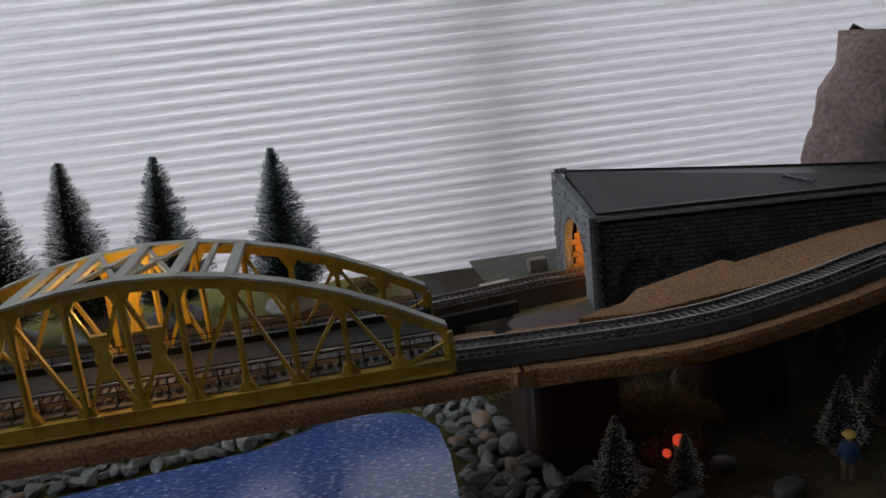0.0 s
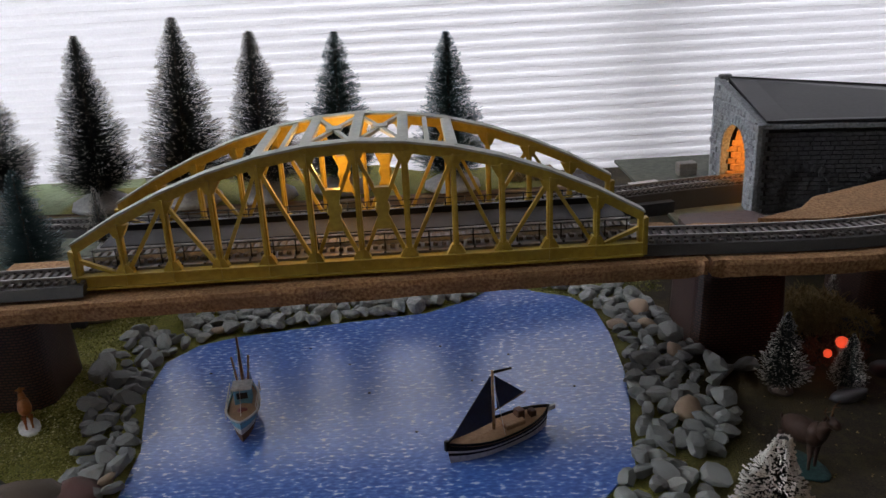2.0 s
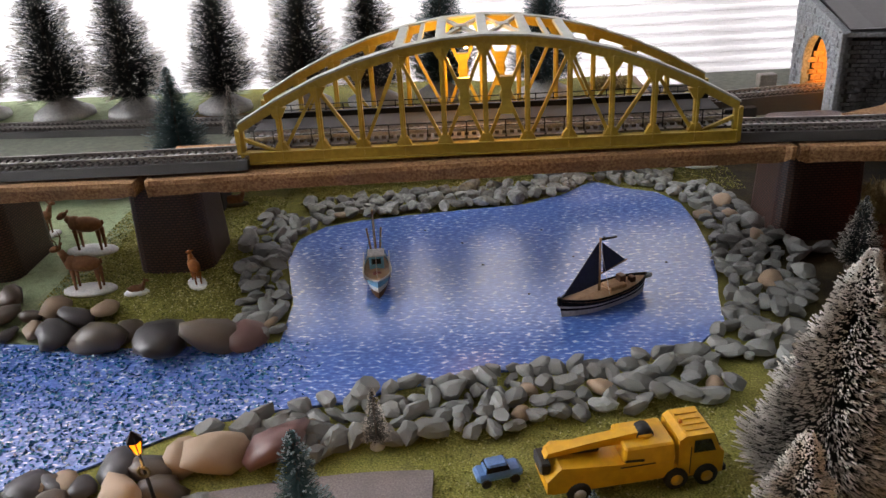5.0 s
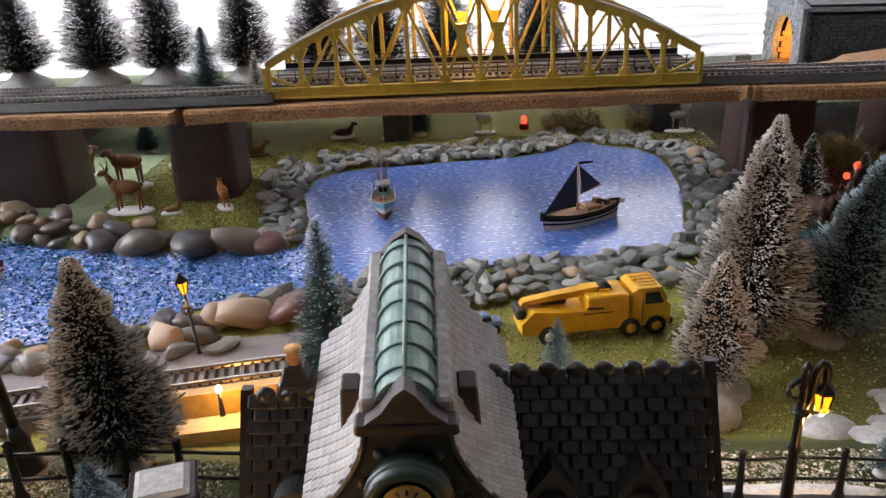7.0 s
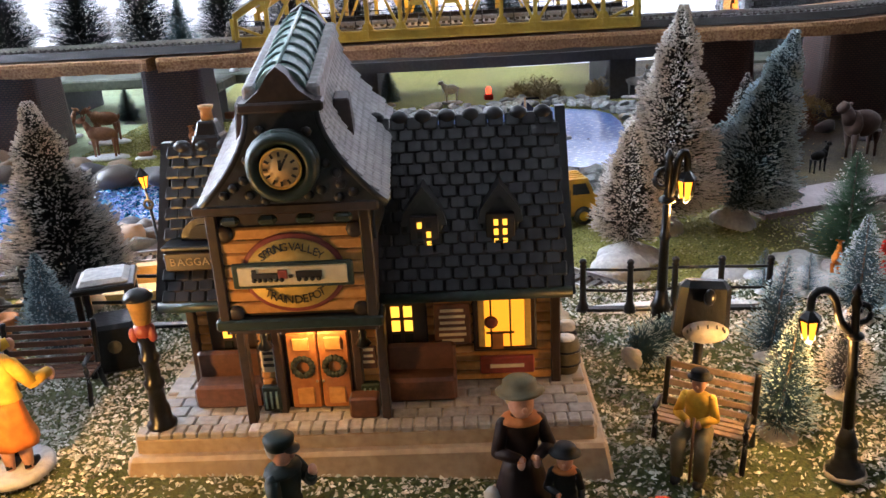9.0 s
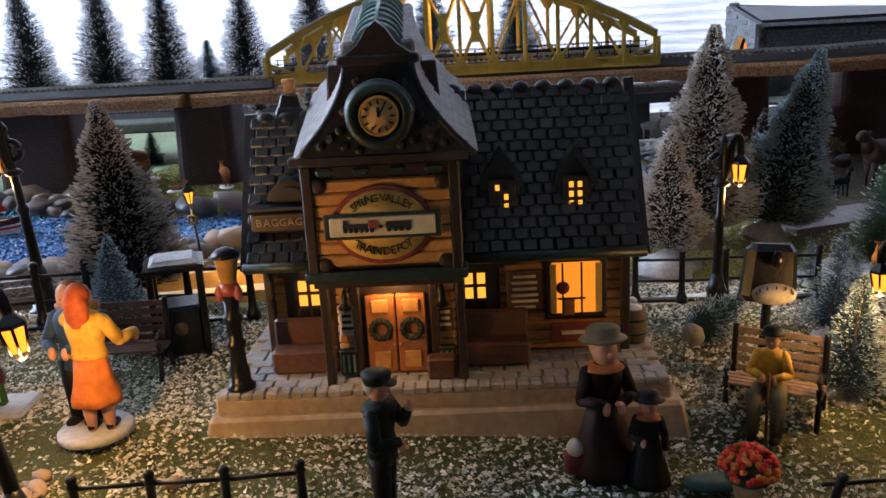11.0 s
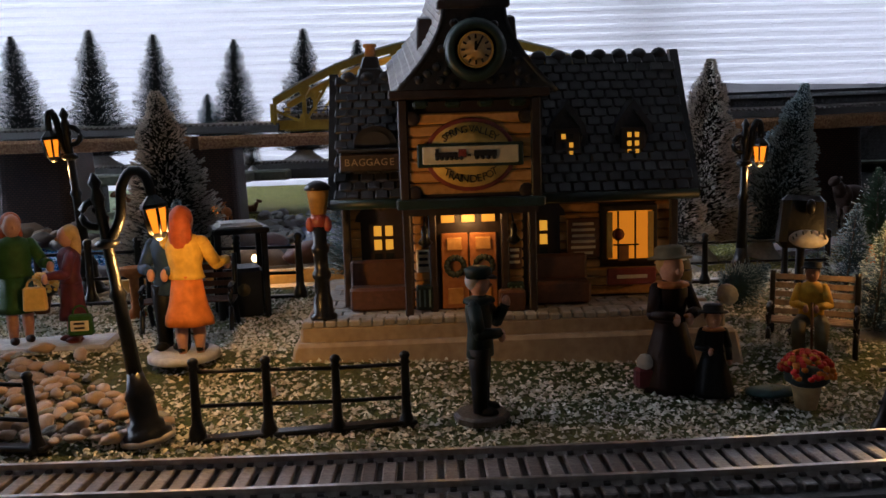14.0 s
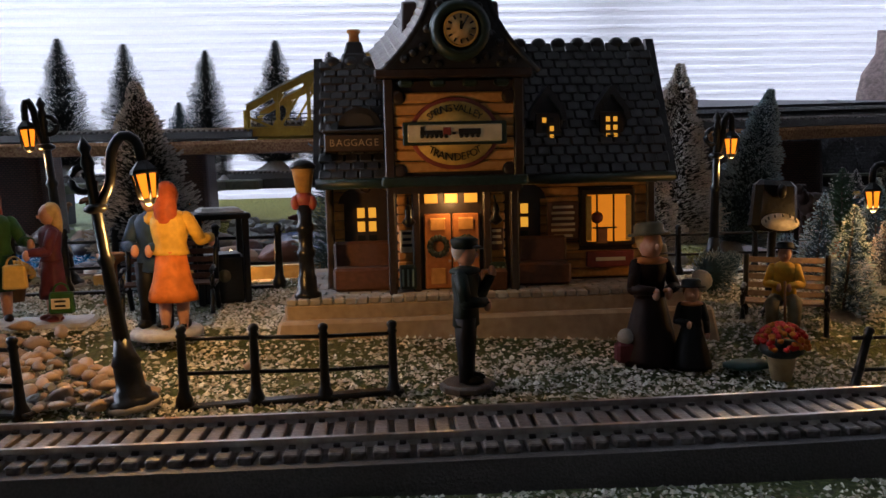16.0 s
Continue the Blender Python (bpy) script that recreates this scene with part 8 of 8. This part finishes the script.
# ---- animals, each a painted cast on a white foot ----
def animal(name, at, length, label, coat, turn=0.0, horns=False, down=False, foot=True, bulk=1.0, base=SNOW, head_low=0.0):
    b, l = Build(), length
    z = 0.0
    if foot:
        b.lathe([(l * 0.56, 0), (l * 0.55, 0.0014), (l * 0.46, 0.0024)], (0, 0, 0), base, 14, squash=0.55)
        z = 0.0018
    leg = 0.0 if down else 0.42 * l
    body = z + leg + 0.14 * l * bulk
    b.ball((0.36 * l, 0.15 * l * bulk, 0.17 * l * bulk), (0, 0, body), coat, 12, 8)
    b.ball((0.15 * l, 0.14 * l * bulk, 0.17 * l * bulk), (0.24 * l, 0, body + 0.02 * l), coat, 10, 6)
    if not down:
        for x in (-0.26, 0.24):
            for s in (-1, 1):
                b.lathe([(0.026 * l, 0), (0.03 * l, leg * 0.5), (0.055 * l * bulk, leg * 1.1)], (x * l, s * 0.085 * l, z), coat, 7)
    hz = body + (0.34 - 0.5 * head_low) * l
    b.tube([(0.3 * l, 0, body + 0.06 * l), (0.42 * l, 0, hz - 0.04 * l)], [0.1 * l * bulk, 0.065 * l * bulk], coat, 8)
    b.ball((0.14 * l, 0.065 * l * bulk, 0.07 * l * bulk), (0.5 * l, 0, hz), coat, 9, 6, (0, 18 + 40 * head_low, 0))
    for s in (-1, 1):
        b.ball((0.02 * l, 0.06 * l, 0.035 * l), (0.41 * l, s * 0.085 * l, hz + 0.07 * l), coat, 6, 4)
        if horns:
            b.tube([(0.43 * l, s * 0.03 * l, hz + 0.05 * l), (0.4 * l, s * 0.12 * l, hz + 0.2 * l), (0.46 * l, s * 0.16 * l, hz + 0.32 * l)], [0.014 * l, 0.012 * l, 0.006 * l], CLOTH["brown"], 5)
            b.tube([(0.4 * l, s * 0.12 * l, hz + 0.2 * l), (0.5 * l, s * 0.1 * l, hz + 0.25 * l)], [0.01 * l, 0.005 * l], CLOTH["brown"], 5)
    b.ball((0.03 * l, 0.025 * l, 0.06 * l), (-0.36 * l, 0, body + 0.05 * l), coat, 6, 4)
    return solid(name, b, at, label, "animal figurine", "animal figurines", turn)


animal("deer_figurine", (-0.309, 0.522, 0.0098), 0.037, "brown antlered deer figurine on a white foot", CLOTH["fur"], 180, True)
animal("deer_figurine", (-0.338, 0.596, 0.0098), 0.04, "brown grazing deer figurine on a white foot", CLOTH["fur"], 175, head_low=0.3)
animal("cow_figurine", (-0.2285, 0.526, 0.0093), 0.022, "orange-brown calf figurine standing on a white foot", CLOTH["fawn"], 120, bulk=1.3)
animal("rabbit_figurine", (-0.271, 0.5145, 0.0093), 0.017, "brown animal figurine lying on a white foot", CLOTH["fur"], 10, down=True)
animal("fox_figurine", (-0.242, 0.69, 0.0095), 0.026, "brown animals figurine resting on a tan foot", CLOTH["fur"], 0, down=True, base=CLOTH["olive"])
animal("goat_figurine", (-0.165, 0.79, 0.0005), 0.028, "dark red-brown animal figurine lying on a white foot", CLOTH["plum"], 10, down=True)
animal("sheep_figurine", (-0.105, 0.78, 0.0005), 0.025, "white sheep figurine on a white foot", CLOTH["white"], 20, bulk=1.4)
animal("goat_figurine", (-0.395, 0.63, 0.0098), 0.028, "brown goat figurine on a white foot", CLOTH["fur"], 60)
animal("goat_figurine", (-0.29, 0.655, 0.0098), 0.026, "brown goat figurine on a white foot behind the pier", CLOTH["fur"], 100)
animal("ram_figurine", (0.215, 0.765, 0.0005), 0.03, "grey ram figurine on a white foot beyond the pond", CLOTH["grey"], 0, True)
animal("sheep_figurine", (0.0, 0.785, 0.0005), 0.024, "white sheep figurine beyond the pond", CLOTH["white"], 180, bulk=1.4)
animal("bison_figurine", (0.237, 0.447, 0.0), 0.036, "dark brown bison figurine on a green foot", CLOTH["umber"], -60, True, bulk=1.3, base=BRISTLE_TEAL)
animal("bison_figurine", (0.325, 0.44, 0.0), 0.042, "brown bear-like animal figurine on bare earth", CLOTH["umber"], 200, bulk=1.5, foot=False)
animal("dog_figurine", (0.276, 0.4, 0.0), 0.022, "black and white dog figurine on bare earth", CLOTH["black"], 30, foot=False)
figure("hiker_figurine", (0.4, 0.5, 0.0), 0.034, "small painted figurine in blue with yellow hat", CLOTH["blue"], CLOTH["olive"], CLOTH["blond"], SIGN_YELLOW, turn=140)
figure("red_figurine", (0.222, 0.185, 0.003), 0.026, "small red painted toy figure beside the green fir", CLOTH["red"], CLOTH["red"], CLOTH["brown"], CLOTH["red"], skirt=True)
animal("fox_figurine", (0.2, 0.192, 0.003), 0.017, "orange fox figurine beside the green fir", CLOTH["orange"], 60, foot=False)


# ---- paths, bushes, small things ----
def path_strip(name, points, half, material, label, height=0.0022):
    return solid(name, ribbon(smooth_path(points, 0.01), [(-half, -0.002), (half, -0.002), (half, height), (-half, height)], material), (0, 0, 0), label, "path")


path_strip("printed_road", [(-0.75, 0.15, 0.0), (-0.45, 0.208, 0.0), (-0.28, 0.256, 0.0), (-0.17, 0.284, 0.0), (-0.09, 0.297, 0.0), (-0.045, 0.298, 0.0)], 0.0165, ROAD, "grey-brown printed road winding behind the depot")
path_strip("printed_road", [(0.195, 0.315, 0.0004), (0.25, 0.335, 0.0004), (0.36, 0.37, 0.0004), (0.6, 0.43, 0.0004)], 0.02, ROAD, "mauve-grey printed road beyond the firs")
path_strip("sand_kerb", [(-0.22, 0.218, 0.0), (-0.17, 0.2265, 0.0), (-0.1, 0.241, 0.0), (-0.05, 0.24, 0.0), (-0.005, 0.222, 0.0), (0.03, 0.2, 0.0)], 0.0035, SAND, "bright sandy card kerb warm under the added bulb", 0.012)
path_strip("sand_path", [(-0.22, 0.197, 0.001), (-0.17, 0.203, 0.001), (-0.1, 0.217, 0.0)], 0.0065, SAND, "sandy path strip behind the fence", 0.006)
for _x, _y, _r in ((0.176, 0.165, 0.017), (0.168, 0.185, 0.014), (0.188, 0.2, 0.018), (0.196, 0.225, 0.015)):
    solid("snow_patch", Build().lathe([(_r, -0.001), (_r * 0.9, 0.0012), (_r * 0.5, 0.0022), (_r * 0.1, 0.0026)], (0, 0, 0), SNOW_GREY, 24, flute=0.16, folds=5), (_x, _y, max(0.0, ground_height(_x, _y)) - 0.001), "thin uneven patch of pale snow between the firs", "snow", "snow patches")
solid("stream_bed", Build().prism([(-0.75, 0.25, -0.004), (-0.311, 0.298, -0.004), (-0.24, 0.323, -0.004), (-0.18, 0.363, -0.004), (-0.13, 0.376, -0.004), (-0.135, 0.45, -0.004), (-0.25, 0.45, -0.004), (-0.348, 0.463, -0.004), (-0.413, 0.493, -0.004), (-0.75, 0.57, -0.004)], (0, 0, 0.0043), WATER), (0, 0, 0), "blue bed under the crushed glass stream", "water")
# invented bulb and its lamp, added to warm the sandy kerb
lamp("path_lamp_light", (-0.14, 0.214, 0.022), 0.05, (1.0, 0.5, 0.1), 0.003)
solid("path_lamp", Build().lathe([(0.002, 0), (0.0016, 0.004), (0.001, 0.02)], (0, 0, 0), BLACK_IRON, 8).ball((0.0018, 0.0018, 0.0022), (0, 0, 0.022), BULB, 8, 6), (-0.143, 0.2145, 0.0), "tiny bare bulb on a stalk, added to light the sandy kerb", "lamp")


def scrub(at, radius, count, material, label, seed):
    """A tangle of dry moss: many short bent fibres."""
    rnd, b = random.Random(seed), Build()
    pts, faces = [], []
    for k in range(count):
        a, u = rnd.uniform(0, 6.28), rnd.random()
        p = Vector((radius * math.sqrt(u) * math.cos(a), radius * 0.7 * math.sqrt(u) * math.sin(a), rnd.random() ** 1.5 * radius * 0.75 * (1 - u * 0.6)))
        d = Vector((rnd.uniform(-1, 1), rnd.uniform(-1, 1), rnd.uniform(-0.4, 1))).normalized() * radius * rnd.uniform(0.12, 0.3)
        s = d.cross(Vector((rnd.uniform(-1, 1), rnd.uniform(-1, 1), 1))).normalized() * 0.0004
        n = len(pts)
        pts += [p - s, p + s, p + d * 0.5 + s + Vector((0, 0, 0.001)), p + d * 0.5 - s + Vector((0, 0, 0.001)), p + d]
        faces += [(n, n + 1, n + 2, n + 3), (n + 3, n + 2, n + 4)]
    b.add(pts, faces, material)
    return solid("moss_bush", b, at, label, "bush", "dry bushes")


scrub((0.325, 0.624, 0.0), 0.036, 4200, MOSS, "tangled dry yellow-brown moss bush between the piers", 3)
scrub((0.345, 0.605, 0.0), 0.026, 2600, MOSS, "tangled dry moss bush beside the pier", 4)
scrub((0.19, 0.79, 0.0), 0.03, 1200, MOSS, "dry moss bush beyond the pond", 5)
scrub((0.1, 0.79, 0.0), 0.035, 1500, MOSS, "dry moss bush behind the bank of stones", 6)
scrub((0.14, 0.87, 0.058), 0.022, 900, MOSS, "dry moss bush on the rear shelf", 7)
scrub((0.318, 0.565, 0.0), 0.024, 900, surface("rust_moss", (0.16, 0.06, 0.025), (0.09, 0.03, 0.014), 0.9), "rusty orange dry bush near the small fire", 8)
fire = thing("camp_fire", (0.313, 0.548, 0.0), "small glowing red camp fire lamp among dark firs", "fire")
part("embers", Build().ball((0.0045, 0.0045, 0.004), (0, 0, 0.021), FIRE, 8, 6).ball((0.003, 0.003, 0.003), (-0.008, 0.002, 0.012), FIRE, 8, 6), fire, "glowing red bulbs")
part("logs", Build().tube([(-0.008, -0.004, 0.002), (0.004, 0.002, 0.018)], 0.0018, WIRE, 6).tube([(0.008, -0.003, 0.002), (-0.003, 0.002, 0.018)], 0.0018, WIRE, 6), fire)
lamp("camp_fire_light", (0.309, 0.54, 0.022), 0.0008, (1.0, 0.12, 0.04), 0.003)
solid("warning_light", Build().box((0.011, 0.006, 0.007), (0, 0, 0.0035), CLOTH["red"], bevel=0.001).lathe([(0.003, 0.007), (0.0036, 0.013), (0.002, 0.016)], (0, 0, 0), FIRE, 10), (0.045, 0.8, 0.0), "small red warning light beyond the pond", "lamp")
_r = random.Random(2)
for _k in range(9):
    solid("water_speck", Build().ball((0.0011, 0.0008, 0.0006), (0, 0, 0), BLACK_PAINT, 6, 4), [(0.129, 0.548), (-0.012, 0.557), (-0.028, 0.6), (0.04, 0.62), (0.02, 0.505), (-0.06, 0.63), (0.09, 0.6), (-0.13, 0.6), (0.06, 0.565)][_k] + (0.0007,), "dark crumb lying on the pond", "speck", "pond specks")


# ---- locomotive in the tunnel mouth ----
def locomotive():
    t = thing("locomotive", (0.445, 0.808, 0.067), "yellow and black model diesel engine entering the tunnel", "locomotive", turn=3)
    part("frame", Build().box((0.13, 0.029, 0.004), (0.02, 0, 0.0085), BLACK_PAINT, bevel=0.0006), t)
    part("hood", Build().box((0.1, 0.02, 0.02), (0.034, 0, 0.021), BLACK_PAINT, bevel=0.0012), t, "long black hood with yellow stripe")
    part("stripe", Build().box((0.098, 0.0204, 0.0016), (0.034, 0, 0.0165), YELLOW_PLASTIC), t)
    cab = part("cab", Build().box((0.024, 0.028, 0.026), (-0.03, 0, 0.0235), YELLOW_PLASTIC, bevel=0.0014), t, "yellow driver's cab")
    part("cab_roof", Build().box((0.026, 0.03, 0.002), (-0.03, 0, 0.037), BLACK_PAINT, bevel=0.0008), cab)
    for s in (-1, 1):
        part("cab_window", Build().box((0.013, 0.0006, 0.008), (-0.03, s * 0.0141, 0.028), DARK_GLASS), cab)
        part("end_window", Build().box((0.0006, 0.008, 0.007), (-0.0421, s * 0.0065, 0.028), DARK_GLASS), cab)
    for x in (-0.022, -0.008, 0.03, 0.046):
        for s in (-1, 1):
            part("wheel", Build().lathe([(0.0055, -0.0012), (0.006, 0.0012)], (x, s * 0.00825, 0.0062), RUBBER, 14, (90, 0, 0)), t)
    part("truck_frame", Build().box((0.034, 0.022, 0.006), (-0.015, 0, 0.006), BLACK_PAINT, bevel=0.0008), t)


locomotive()
